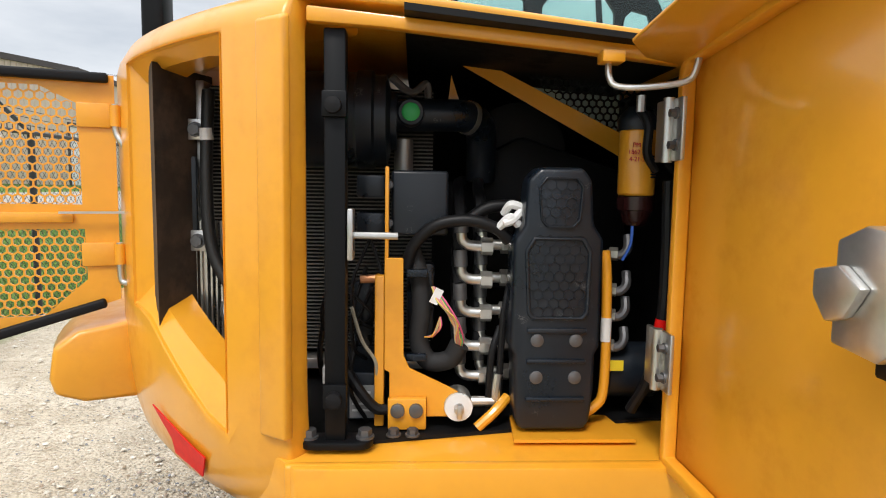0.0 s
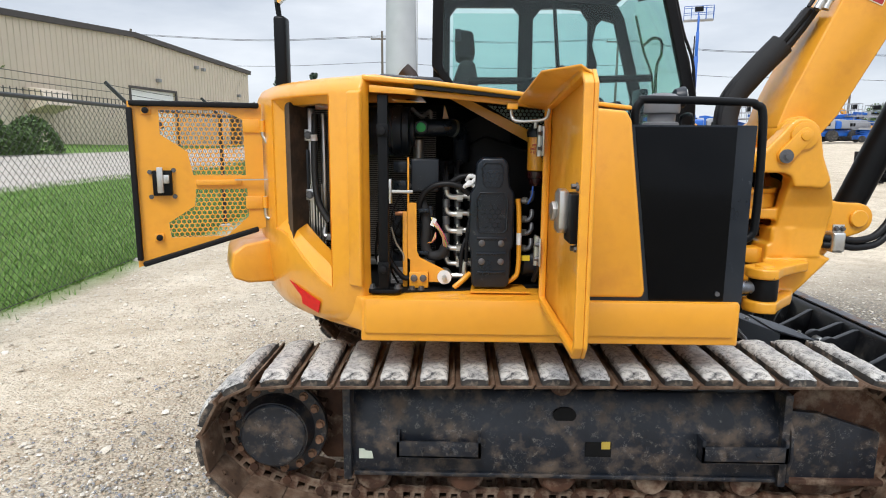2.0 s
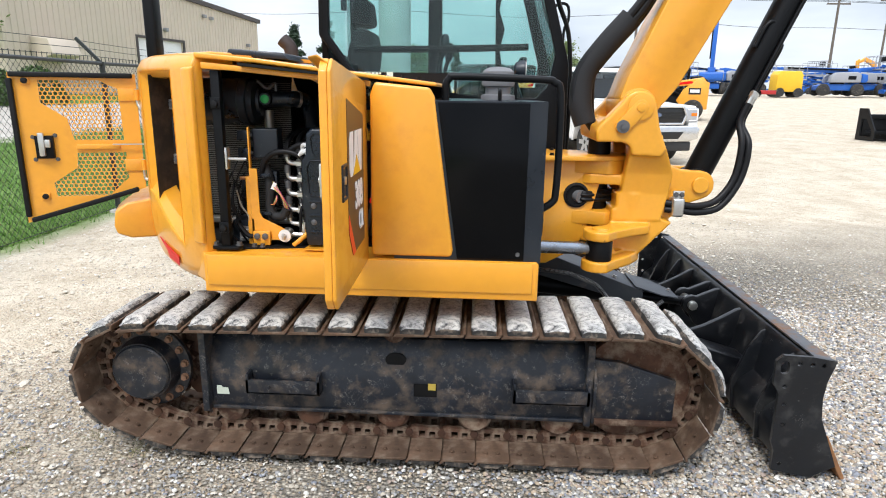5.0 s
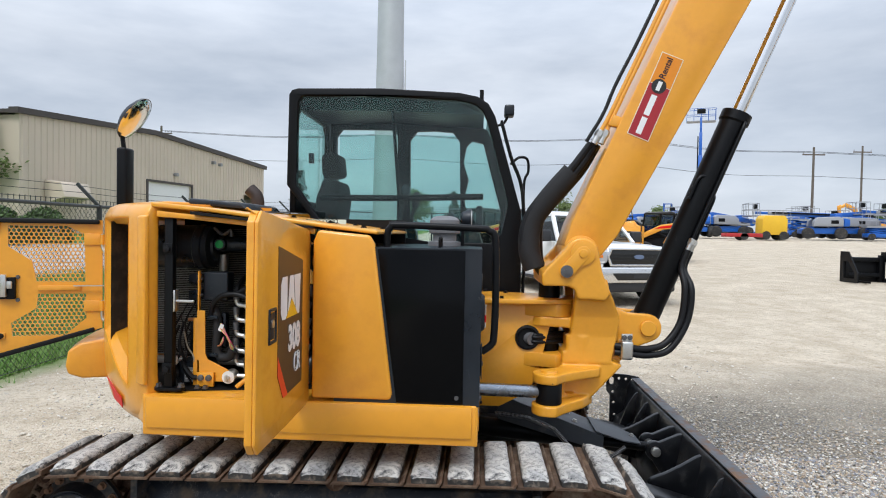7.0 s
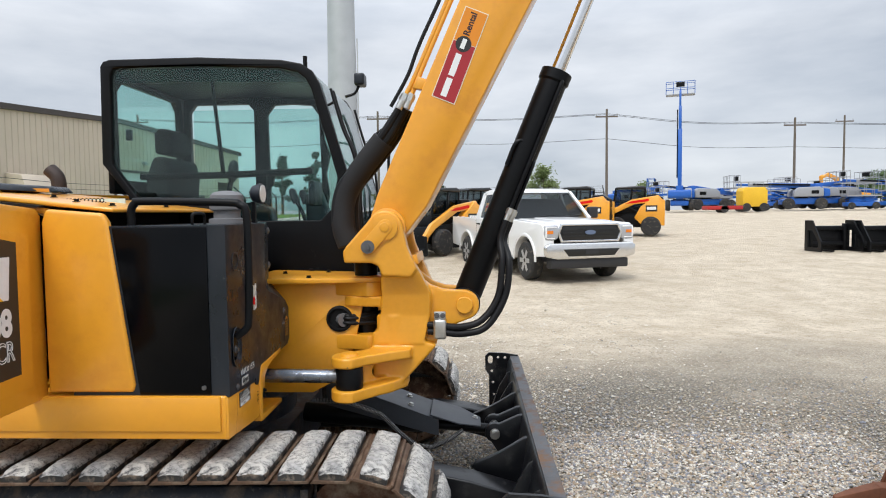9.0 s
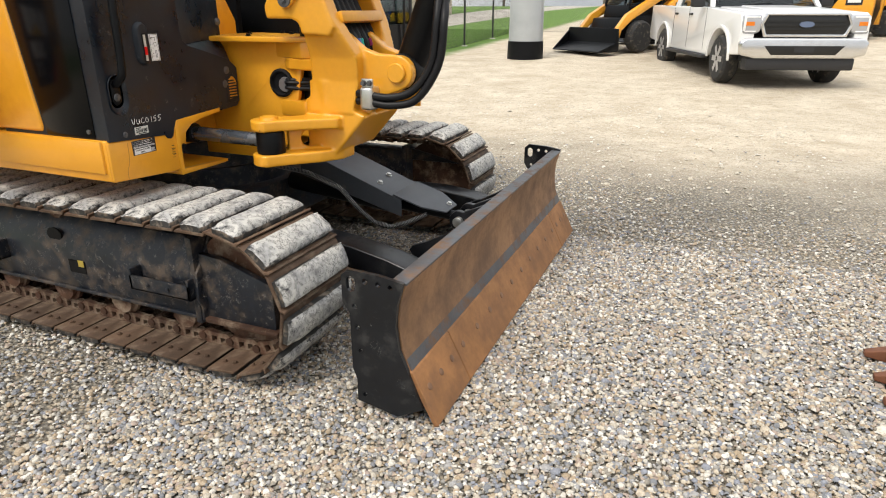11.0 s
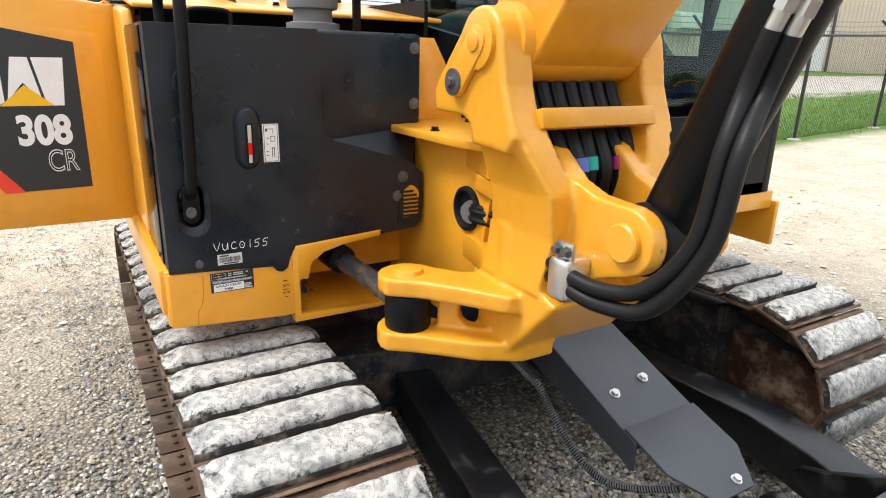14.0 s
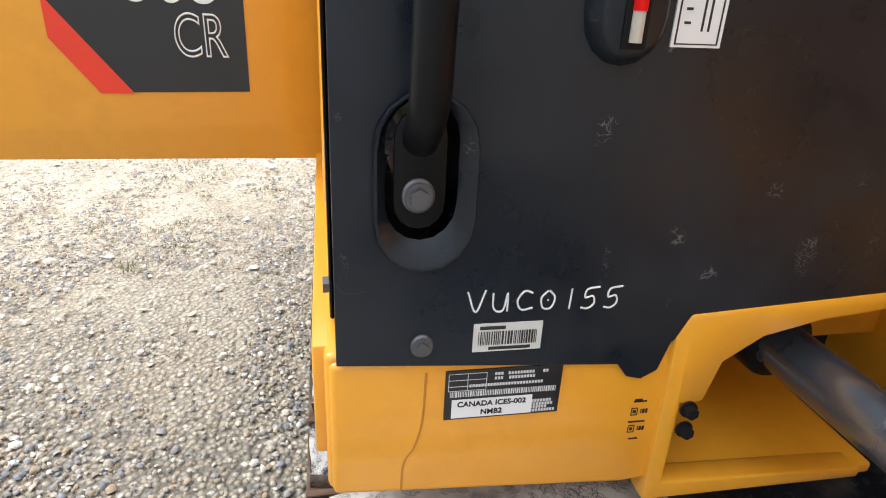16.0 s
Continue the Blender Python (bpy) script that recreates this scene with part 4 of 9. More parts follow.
    c = Geo().plate([(0.95, 0.72), (0.95, 1.252), (1.55, 1.252), (1.56, 1.20), (1.50, 0.93), (1.45, 0.80), (1.3, 0.72)], 1.955, 1.98, "y")
    part("frame_wall", c, YELLOW_D, excavator, "yellow front frame wall", 0.003)
    c = Geo().plate([(1.0, 1.66), (1.12, 1.63), (1.45, 1.64), (1.54, 1.66)] + arc(1.55, 1.81, 0.145, -80, 80, 10) + [(1.45, 2.0), (1.0, 2.12)], 1.252, 1.274, "z")
    part("frame_top", c, YELLOW_D, excavator, bevel=0.004)
    c = Geo().plate([(1.25, 1.737), (1.50, 1.70)] + arc(1.55, 1.81, 0.14, -80, 80, 10) + [(1.25, 1.955)], 1.185, 1.252, "z")
    part("upper_lug", c, YELLOW_D, excavator, bevel=0.006)
    c = Geo().plate([(1.25, 1.737), (1.50, 1.70)] + arc(1.55, 1.81, 0.14, -80, 80, 10) + [(1.25, 1.955)], 0.93, 1.0, "z")
    part("lower_lug", c, YELLOW_D, excavator, bevel=0.006)
    part("swing_pin", Geo().cyl((1.55, 1.81, 0.80), (1.55, 1.81, 1.40), 0.055, n=24), BLACK_M, excavator)
    hz = Geo().lathe((1.435, 1.716, 1.075), (0, -1, 0), [(0, 0.064), (0.012, 0.062), (0.016, 0.052), (0.006, 0.046), (-0.04, 0.044)], 24)
    part("cable_grommet", hz, RUBBER, excavator)
    for k in range(4):
        y = 1.704 + 0.006 * (k % 2)
        part("port_hose", Geo().tube([(1.44, y + 0.03, 1.058 + 0.011 * k), (1.475, y, 1.056 + 0.011 * k), (1.54, y + 0.025, 1.052 + 0.013 * k), (1.64, y + 0.08, 1.05 + 0.015 * k)], 0.010, 8), HOSE, excavator, "thin black hose out of the cable port")
    part("cable_sleeve", Geo().tube([(1.34, 1.86, 1.085), (1.40, 1.79, 1.078), (1.435, 1.745, 1.072), (1.46, 1.708, 1.068)], 0.033, 12), plain("grey_sleeve", (0.16, 0.16, 0.165)), excavator, "grey cable sleeve")
    for x, y in ((1.10, 1.66), (1.12, 1.91), (1.30, 1.68), (1.33, 1.96), (1.22, 2.04)):
        part("top_bolt", Geo().bolt((x, y, 1.274), (0, 0, 1), 0.010, 0.009), BLACK_M, excavator)


build_deck()


def loft_plate(g, back, front, axis_from, axis_to):
    """Joins two outlines of (y, z) at two x places."""
    n = len(back)
    vs = [(axis_from, y, z) for y, z in back] + [(axis_to, y, z) for y, z in front]
    g.add(vs, [tuple(range(n)), tuple(range(2 * n - 1, n - 1, -1))] + [(i, (i + 1) % n, n + (i + 1) % n, n + i) for i in range(n)])


def capsule(cy, cz, w, h, n=8):
    r = w / 2
    return [(cy + r * math.cos(math.pi * i / n), cz + h / 2 - r + r * math.sin(math.pi * i / n)) for i in range(n + 1)] + [(cy - r * math.cos(math.pi * i / n), cz - h / 2 + r - r * math.sin(math.pi * i / n)) for i in range(n + 1)]


def build_hood():
    g = Geo().plate([(0.532, 0.938), (0.532, 1.555), (0.55, 1.60), (0.755, 1.582), (0.774, 1.55), (0.852, 0.965), (0.845, 0.938)], 0.953, 0.986, "y")
    part("side_panel", g, YELLOW, excavator, "yellow engine side panel", 0.012, 4)
    t = Geo().plate([(-0.115, 1.640), (-0.115, 1.665), (0.53, 1.607), (0.53, 1.582), (0.30, 1.606), (0.0, 1.634)], 0.985, 1.01, "y")
    part("hood_rail", t, YELLOW, excavator, bevel=0.004)
    t = Geo().plate([(-0.14, 1.70), (0.1, 1.68), (0.53, 1.63), (0.78, 1.60), (0.78, 1.585), (0.53, 1.612), (0.1, 1.662), (-0.14, 1.68)], 0.985, 2.0, "y")
    part("hood", t, YELLOW, excavator, "yellow engine hood", 0.006, 3)
    # Near-black sheet puts the shade under the hood into colour.
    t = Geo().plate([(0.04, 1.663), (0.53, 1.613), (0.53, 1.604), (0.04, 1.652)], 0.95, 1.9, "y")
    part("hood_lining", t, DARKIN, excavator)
    t = Geo().plate([(1.742, 1.26), (1.742, 1.53), (1.84, 1.53), (1.955, 1.335), (1.955, 1.26)], 0.995, 1.005, "x")
    part("bulkhead_sheet", t, YELLOW, excavator, "yellow sheet between front cover and cab", 0.002)
    t = Geo()
    tail_shell(t, 124, 236.5, [(0.72, 1.685), (1.30, 1.69), (1.30, 1.702), (0.72, 1.70)], 30)
    part("tail_cover", t, YELLOW, excavator, "yellow tail cover")
    for x, y in ((0.56, 1.12), (0.70, 1.12), (0.60, 1.45), (0.72, 1.5), (0.35, 1.3)):
        part("hood_bolt", Geo().bolt((x, y, 1.632 - 0.12 * max(0, x - 0.53) - 0.115 * min(0, x - 0.53)), (0, 0, 1), 0.010, 0.008), BLACK_M, excavator)
    v = Geo().plate([(-0.12, 1.70), (-0.11, 1.73), (0.12, 1.715), (0.15, 1.685)], 1.25, 1.75, "y")
    part("hood_vent", v, BLACK_P, excavator, "black hood vent box", 0.01)
    e = Geo().tube([(-0.03, 1.9, 1.67), (-0.03, 1.9, 1.74), (-0.04, 1.9, 1.78), (-0.075, 1.9, 1.815)], 0.035, 16)
    part("exhaust_pipe", e, mat("dark_exhaust", (0.06, 0.045, 0.04), 0.6, metal=0.5), excavator, "dark bent exhaust pipe")

    # black moulded front cover: a flat face with the rail's recess in it, and an upper far corner that falls back over a shelf
    rim = capsule(1.0035, 1.089, 0.084, 0.142)
    out = [(0.938, 0.921), (0.938, 1.536), (1.372, 1.536), (1.378, 1.30), (1.386, 1.262), (1.41, 1.245), (1.50, 1.218), (1.58, 1.192), (1.64, 1.172), (1.684, 1.135), (1.680, 0.985), (1.66, 0.965), (1.55, 0.958), (1.30, 0.945), (1.272, 0.925), (1.262, 0.893), (1.245, 0.884), (1.228, 0.888), (1.215, 0.903), (1.08, 0.911)]
    box = part("tank_cover", Geo().plate(out, 0.62, 1.1935, "x", [rim]), BLACK_P, excavator, "satin black moulded front cover with fine scratches", 0.012, 3, smooth=False)
    f = Geo().plate([(0.62, 1.36), (1.190, 1.36), (1.186, 1.385), (1.150, 1.50), (1.092, 1.715), (1.082, 1.730), (0.62, 1.730)], 1.10, 1.536, "z")
    part("cover_corner", f, BLACK_P, box, "black cover corner falling back", 0.012, 3, angle=50)
    f = Geo().add([(1.1935, 1.40, 1.247), (1.085, 1.72, 1.262), (1.1935, 1.645, 1.170), (1.10, 1.40, 1.247), (1.10, 1.645, 1.10), (1.085, 1.72, 1.10)], [(0, 2, 1), (0, 1, 3), (2, 4, 5, 1), (0, 3, 4, 2), (3, 1, 5, 4)])
    part("cover_shelf", f, BLACK_P, box, "sloping shelf moulded into the cover", smooth=False)
    # dished recess of the rail foot, with its flange and bolt
    f = Geo()
    loops = [(capsule(1.0035, 1.087, 0.092, 0.150), 1.1975), (capsule(1.0035, 1.087, 0.089, 0.147), 1.2005), (capsule(1.0035, 1.088, 0.084, 0.142), 1.2000), (capsule(1.001, 1.096, 0.064, 0.116), 1.1895)]
    k = len(rim)
    f.add([(x, y, z) for lo, x in loops for y, z in lo], [(a * k + i, a * k + (i + 1) % k, (a + 1) * k + (i + 1) % k, (a + 1) * k + i) for a in range(3) for i in range(k)])
    part("rail_recess", f, BLACK_P, box)
    f = Geo().plate(capsule(0.999, 1.098, 0.046, 0.098), 1.188, 1.1935, "x")
    part("rail_flange", f, BLACK_M, box, bevel=0.002)
    part("boss_bolt", Geo().lathe((1.1935, 0.9975, 1.0785), (1, 0, 0), [(0, 0.0145), (0.0025, 0.0145), (0.004, 0.0125)], 20).bolt((1.197, 0.9975, 1.0785), (1, 0, 0), 0.0085, 0.006), STEEL_D, box)
    f = Geo().plate(ring(1.015, 1.400, 0.036, 20), 1.192, 1.1965, "x", [ring(1.015, 1.400, 0.026, 20)])
    part("upper_boss", f, BLACK_P, box, bevel=0.002)
    # level gauge in its raised frame, and its label
    f = Geo()
    loft_plate(f, capsule(1.165, 1.262, 0.078, 0.165), capsule(1.165, 1.262, 0.052, 0.145), 1.192, 1.209)
    part("gauge_frame", f, BLACK_P, box, bevel=0.003)
    # Solid near-black insert; the slot's inner shade is its colour.
    f = Geo().box(1.207, 1.2105, 1.155, 1.176, 1.195, 1.300)
    part("gauge_slot", f, DARKIN, box)
    f = Geo().cyl((1.2110, 1.166, 1.20), (1.2110, 1.166, 1.296), 0.0055, n=10)
    part("gauge_tube", f, plain("gauge_plastic", (0.55, 0.5, 0.42), 0.25), box, "level gauge tube")
    f = Geo().cyl((1.2113, 1.166, 1.222), (1.2113, 1.166, 1.252), 0.006, n=10)
    part("gauge_float", f, RED, box, "red gauge float")
    f = Geo().box(1.1930, 1.1950, 1.207, 1.253, 1.196, 1.296)
    part("label", f, WHITE, box, "white pictogram label")
    INK = plain("label_ink", (0.02, 0.02, 0.02))
    k = Geo()
    for y0, y1, z0, z1 in ((1.210, 1.25, 1.285, 1.286), (1.210, 1.25, 1.190, 1.191), (1.210, 1.2115, 1.19, 1.286), (1.2485, 1.25, 1.19, 1.286), (1.218, 1.224, 1.25, 1.252), (1.218, 1.224, 1.235, 1.2365), (1.229, 1.242, 1.255, 1.2565), (1.229, 1.242, 1.242, 1.2435), (1.229, 1.2305, 1.242, 1.256), (1.2405, 1.242, 1.242, 1.256), (1.232, 1.239, 1.225, 1.227), (1.232, 1.234, 1.20, 1.226), (1.238, 1.240, 1.20, 1.226), (1.216, 1.222, 1.215, 1.217), (1.216, 1.222, 1.205, 1.207), (1.22, 1.24, 1.274, 1.2755), (1.215, 1.22, 1.268, 1.276), (1.236, 1.2375, 1.262, 1.275)):
        k.box(1.1950, 1.1953, y0, y1, z0 + 0.008, z1 + 0.008)
    part("label_print", k, INK, box)
    # barcode sticker
    f = Geo().box(1.192, 1.1948, 1.056, 1.126, 0.928, 0.957)
    part("barcode_sticker", f, plain("barcode_paper", (0.62, 0.62, 0.58)), box, "pale barcode sticker")
    k = Geo()
    rnd, y = random.Random(8), 1.061
    while y < 1.120:
        w = rnd.choice((0.0007, 0.0012, 0.002))
        k.box(1.1948, 1.1951, y, y + w, 0.935, 0.949)
        y += w + rnd.choice((0.0008, 0.0014))
    k.box(1.1948, 1.1951, 1.062, 1.088, 0.951, 0.9545).box(1.1948, 1.1951, 1.072, 1.115, 0.9298, 0.933)
    part("barcode_print", k, INK, box)
    # chalk writing, single strokes
    CH = plain("chalk_white", (0.75, 0.75, 0.73), 0.9)
    strokes = {"V": [[(0, 1), (0.42, 0), (0.85, 1.05)]], "U": [[(0.05, 0.9), (0.08, 0.25), (0.3, 0.0), (0.6, 0.1), (0.75, 0.9), (0.78, 0.0)]], "C": [[(0.8, 0.85), (0.4, 0.95), (0.08, 0.5), (0.3, 0.05), (0.85, 0.12)]],
               "0": [[(0.4, 0.95), (0.08, 0.6), (0.2, 0.1), (0.6, 0.1), (0.75, 0.6), (0.45, 0.95)], [(0.4, 0.5), (0.44, 0.46)]], "1": [[(0.4, 1.0), (0.36, 0.0)]], "5": [[(0.9, 1.05), (0.3, 0.95), (0.22, 0.55), (0.6, 0.6), (0.7, 0.25), (0.4, 0.0), (0.05, 0.05)]]}
    k = Geo()
    y = 1.048
    for i, ch in enumerate("VUC0155"):
        for st in strokes[ch]:
            k.tube([(1.1937, y + 0.0205 * u, 0.969 - 0.0003 * i + 0.0205 * w) for u, w in st], 0.0010, 6, 5)
        y += 0.0240 if ch != "1" else 0.0185
    part("chalk_writing", k, CH, box, "hand-written white chalk marks")
    part("cover_bolt", Geo().lathe((1.1935, 1.0055, 0.938), (1, 0, 0), [(0, 0.0115), (0.002, 0.0115), (0.004, 0.010)], 20).bolt((1.197, 1.0055, 0.938), (1, 0, 0), 0.006, 0.004), STEEL_D, box)
    part("cover_bolt", Geo().bolt((1.104, 0.938, 0.956), (0, -1, 0), 0.009, 0.008), STEEL_D, box)
    for y, z, x in ((1.700, 1.496, 1.100), (1.700, 1.333, 1.100), (1.618, 1.128, 1.1935), (1.602, 1.07, 1.1935)):
        f = Geo().plate(ring(y, z, 0.017, 18), x - 0.003, x + 0.002, "x").cyl((x + 0.002, y, z), (x + 0.005, y, z), 0.010, n=14)
        part("cover_bolt", f, STEEL_D, box, bevel=0.001)
    grille = [(1.620, 1.000), (1.620, 1.085)] + arc(1.636, 1.065, 0.036, 80, -20, 5) + [(1.670, 1.005)]
    part("vent_rim", Geo().plate([(1.600, 0.985), (1.608, 1.10)] + arc(1.636, 1.068, 0.046, 80, -20, 5) + [(1.678, 0.985)], 1.188, 1.1965, "x", [grille]), BLACK_P, box, bevel=0.002)
    part("vent_backing", Geo().plate(grille, 1.1937, 1.1943, "x"), YELLOW_D, box, "yellow frame behind the vent")
    for i in range(7):
        part("vent_slat", Geo().box(1.1945, 1.1985, 1.620, 1.671 - 0.0022 * max(0, i - 3) ** 2, 1.003 + 0.0125 * i, 1.0095 + 0.0125 * i), BLACK_P, box)
    # Added skin on the cover's side; its dimmer reflection is put into colour.
    sc_ = Geo().plate([(0.786, 1.530), (0.868, 0.930), (1.128, 0.930), (1.128, 1.530)], 0.9335, 0.9385, "y")
    part("side_cover", sc_, BLACK_P_DIM, box, "glossy black side of the front cover, darkened for its dim reflection", 0.003, 2)
    # the moulding narrows to the skirt
    for o in (box, *box.children_recursive):
        for v in o.data.vertices:
            x, y, z = v.co
            y = y + 0.024 if y < 0.94 else (0.957 + 0.915 * (y - 0.918) if y < 1.30 else 1.3066 + 1.03 * (y - 1.30))
            v.co = (x, y, z)
    # grab rail over the cover
    r = Geo().tube([(0.81, 1.05, 1.53), (0.81, 1.05, 1.59), (0.825, 1.05, 1.617), (0.855, 1.05, 1.625), (1.17, 1.042, 1.617), (1.22, 1.041, 1.607), (1.245, 1.039, 1.57), (1.250, 1.032, 1.35), (1.246, 1.029, 1.19), (1.236, 1.029, 1.155), (1.198, 1.030, 1.125)], 0.0145, 14, 5)
    part("grab_rail", r, BLACK_M, excavator, "black tubular grab rail")
    h = Geo().tube([(1.02, 1.09, 1.53), (1.02, 1.09, 1.565), (1.02, 1.11, 1.578), (1.02, 1.18, 1.578), (1.02, 1.20, 1.565), (1.02, 1.20, 1.53)], 0.006, 8)
    part("lid_handle", h, BLACK_M, excavator)
    p = Geo().lathe((1.02, 1.43, 1.53), (0, 0, 1), [(0, 0.075), (0.025, 0.075), (0.03, 0.055), (0.06, 0.055), (0.065, 0.07), (0.075, 0.072), (0.125, 0.068), (0.14, 0.05), (0.145, 0.02)], 28)
    part("filler_cap", p, plain("grey_plastic", (0.16, 0.16, 0.165)), excavator, "grey filler neck with cap")
    lp = Geo().lathe((1.09, 1.53, 1.665), (1, 0, 0), [(0, 0.02), (0.01, 0.035), (0.04, 0.045), (0.05, 0.045), (0.052, 0.04)], 20)
    lamp = part("work_lamp", lp, BLACK_P, excavator, "round black work lamp")
    part("lens", Geo().cyl((1.142, 1.53, 1.665), (1.145, 1.53, 1.665), 0.038, n=20), plain("lamp_lens", (0.75, 0.75, 0.72), 0.15), lamp)
    part("lamp_bracket", Geo().box(1.095, 1.11, 1.52, 1.54, 1.53, 1.63), BLACK_M, lamp)


STEEL_D = mat("dull_dark_bolt", (0.13, 0.13, 0.135), 0.45, metal=0.6, var=0.2, scale=30, bump=0.05)
build_hood()


# ---- cab ----
def build_cab():
    y0, y1 = 2.15, 3.12
    out = [(0.05, 1.86), (0.058, 2.385), (0.075, 2.412), (0.11, 2.422), (0.60, 2.425), (1.05, 2.402), (1.16, 2.38), (1.22, 2.34), (1.26, 2.27), (1.42, 1.72), (1.43, 1.0), (0.19, 1.0), (0.19, 1.68)]
    win = [(0.105, 1.86), (0.113, 2.34), (0.13, 2.372), (0.16, 2.378), (0.60, 2.380), (1.04, 2.358), (1.14, 2.335), (1.185, 2.30), (1.215, 2.24), (1.345, 1.77), (1.31, 1.60), (1.25, 1.54), (0.36, 1.54), (0.22, 1.70)]
    cab = part("cab_frame", Geo().plate(out, y0, y0 + 0.045, "y", [win]), BLACK_M, excavator, "black cab frame with tinted glass", 0.008, 3)
    win2 = [(0.13, 1.66), (0.13, 2.28), (0.17, 2.335), (0.54, 2.335), (0.58, 2.29), (0.58, 1.66)]
    win3 = [(0.68, 1.50), (0.67, 2.26), (0.72, 2.325), (0.84, 2.33), (0.98, 2.32), (1.03, 2.25), (1.05, 1.50)]
    win4 = [(1.07, 1.60), (1.09, 1.72), (1.07, 1.85), (1.10, 1.98), (1.06, 2.10), (1.08, 2.22), (1.12, 2.26), (1.20, 2.24), (1.335, 1.75), (1.32, 1.60)]
    part("cab_far_side", Geo().plate(out, y1 - 0.045, y1, "y", [win2, win3, win4]), BLACK_M, excavator, bevel=0.006)
    roof = Geo().plate([(0.058, 2.37), (0.075, 2.412), (0.11, 2.422), (0.60, 2.427), (1.05, 2.404), (1.16, 2.38), (1.20, 2.345), (1.0, 2.36), (0.6, 2.385)], y0 + 0.045, y1 - 0.045, "y")
    part("cab_roof", roof, BLACK_M, excavator, bevel=0.006)
    part("cab_floor", Geo().box(0.19, 1.43, y0 + 0.045, y1 - 0.045, 1.0, 1.04), BLACK_M, excavator)
    # rear frame with window, front frame
    rear = Geo().plate([(y0 + 0.045, 1.70), (y0 + 0.045, 2.40), (y1 - 0.045, 2.40), (y1 - 0.045, 1.70)], 0.055, 0.09, "x", [[(2.26, 1.78), (2.26, 2.27), (2.32, 2.33), (2.95, 2.33), (3.01, 2.27), (3.01, 1.78)]])
    part("cab_rear", rear, BLACK_M, excavator, bevel=0.006)
    rl = Geo().box(0.19, 0.22, y0 + 0.045, y1 - 0.045, 1.0, 1.71)
    part("cab_rear_lower", rl, BLACK_M, excavator)
    fb = Geo().box(1.40, 1.43, y0 + 0.045, y1 - 0.045, 1.0, 1.30)
    part("cab_front_lower", fb, BLACK_M, excavator)
    for gl_name, g in (("side_glass", Geo().plate(win, y0 + 0.018, y0 + 0.024, "y")),
                       ("rear_glass", Geo().box(0.07, 0.075, 2.26, 3.01, 1.78, 2.33)),
                       ("far_glass", Geo().plate([(0.15, 1.6), (0.15, 2.30), (1.2, 2.30), (1.34, 1.7), (1.33, 1.6)], y1 - 0.026, y1 - 0.021, "y")),
                       ("front_glass", Geo().plate([(1.425, 1.25), (1.418, 1.72), (1.262, 2.27), (1.222, 2.33), (1.217, 2.33), (1.257, 2.268), (1.412, 1.72), (1.420, 1.25)], y0 + 0.045, y1 - 0.045, "y"))):
        o = part(gl_name, g, GLASS, cab, "green-tinted window glass")
        o.visible_shadow = False
    # sliding divider and black guard bar
    part("window_bar", Geo().plate([(0.655, 2.30), (0.672, 2.30), (0.722, 1.80), (0.700, 1.80)], y0 + 0.026, y0 + 0.034, "y"), BLACK_M, cab)
    part("window_header", Geo().plate([(0.12, 2.30), (0.14, 2.372), (0.60, 2.372), (1.04, 2.350), (1.19, 2.285), (0.6, 2.298)], y0 + 0.027, y0 + 0.030, "y"), glass("tint_band", (0.55, 0.62, 0.62)), cab)
    part("guard_bar", Geo().tube([(0.24, y0 + 0.05, 1.79), (0.70, y0 + 0.06, 1.795), (1.20, y0 + 0.05, 1.81)], 0.019, 10), BLACK_M, cab, "black guard bar inside the window")
    part("latch", Geo().box(0.17, 0.20, y0 + 0.03, y0 + 0.055, 1.99, 2.05), BLACK_P, cab, bevel=0.004)
    # seat
    SEAT = mat("dark_seat_fabric", (0.018, 0.018, 0.02), 0.85, bump=0.3, bscale=250)
    se = Geo()
    se.plate([(0.18, 1.50), (0.14, 1.62), (0.155, 1.80), (0.20, 1.925), (0.28, 1.92), (0.30, 1.80), (0.27, 1.55)], 2.40, 2.84, "y")
    seat = part("seat_back", se, SEAT, excavator, "dark fabric operator seat", 0.03, 3)
    part("headrest", Geo().plate([(0.17, 1.945), (0.165, 2.07), (0.20, 2.10), (0.27, 2.09), (0.285, 1.96), (0.25, 1.94)], 2.49, 2.75, "y"), SEAT, seat, bevel=0.03, seg=3)
    part("seat_cushion", Geo().plate([(0.24, 1.40), (0.24, 1.53), (0.68, 1.55), (0.72, 1.50), (0.70, 1.42)], 2.38, 2.86, "y"), SEAT, seat, bevel=0.03, seg=3)
    part("seat_base", Geo().box(0.30, 0.62, 2.45, 2.79, 1.04, 1.42), BLACK_P, seat, bevel=0.02)
    for y in (2.26, 2.93):
        part("console", Geo().plate([(0.28, 1.30), (0.30, 1.62), (0.62, 1.66), (0.74, 1.62), (0.76, 1.50), (0.60, 1.30)], y - 0.07, y + 0.07, "y"), BLACK_P, excavator, "black control console", 0.02, 3)
        j = Geo().tube([(0.70, y, 1.62), (0.71, y, 1.72), (0.73, y, 1.78)], 0.014, 10).lathe((0.725, y, 1.76), (0.15, 0, 1), [(0, 0.015), (0.02, 0.026), (0.08, 0.028), (0.11, 0.02), (0.12, 0.008)], 14)
        part("joystick", j, BLACK_P, excavator, "black joystick")
    part("steering_column", Geo().plate([(1.05, 1.04), (1.16, 1.04), (1.22, 1.50), (1.14, 1.72), (1.06, 1.70)], 2.56, 2.70, "y"), BLACK_P, excavator, bevel=0.02)
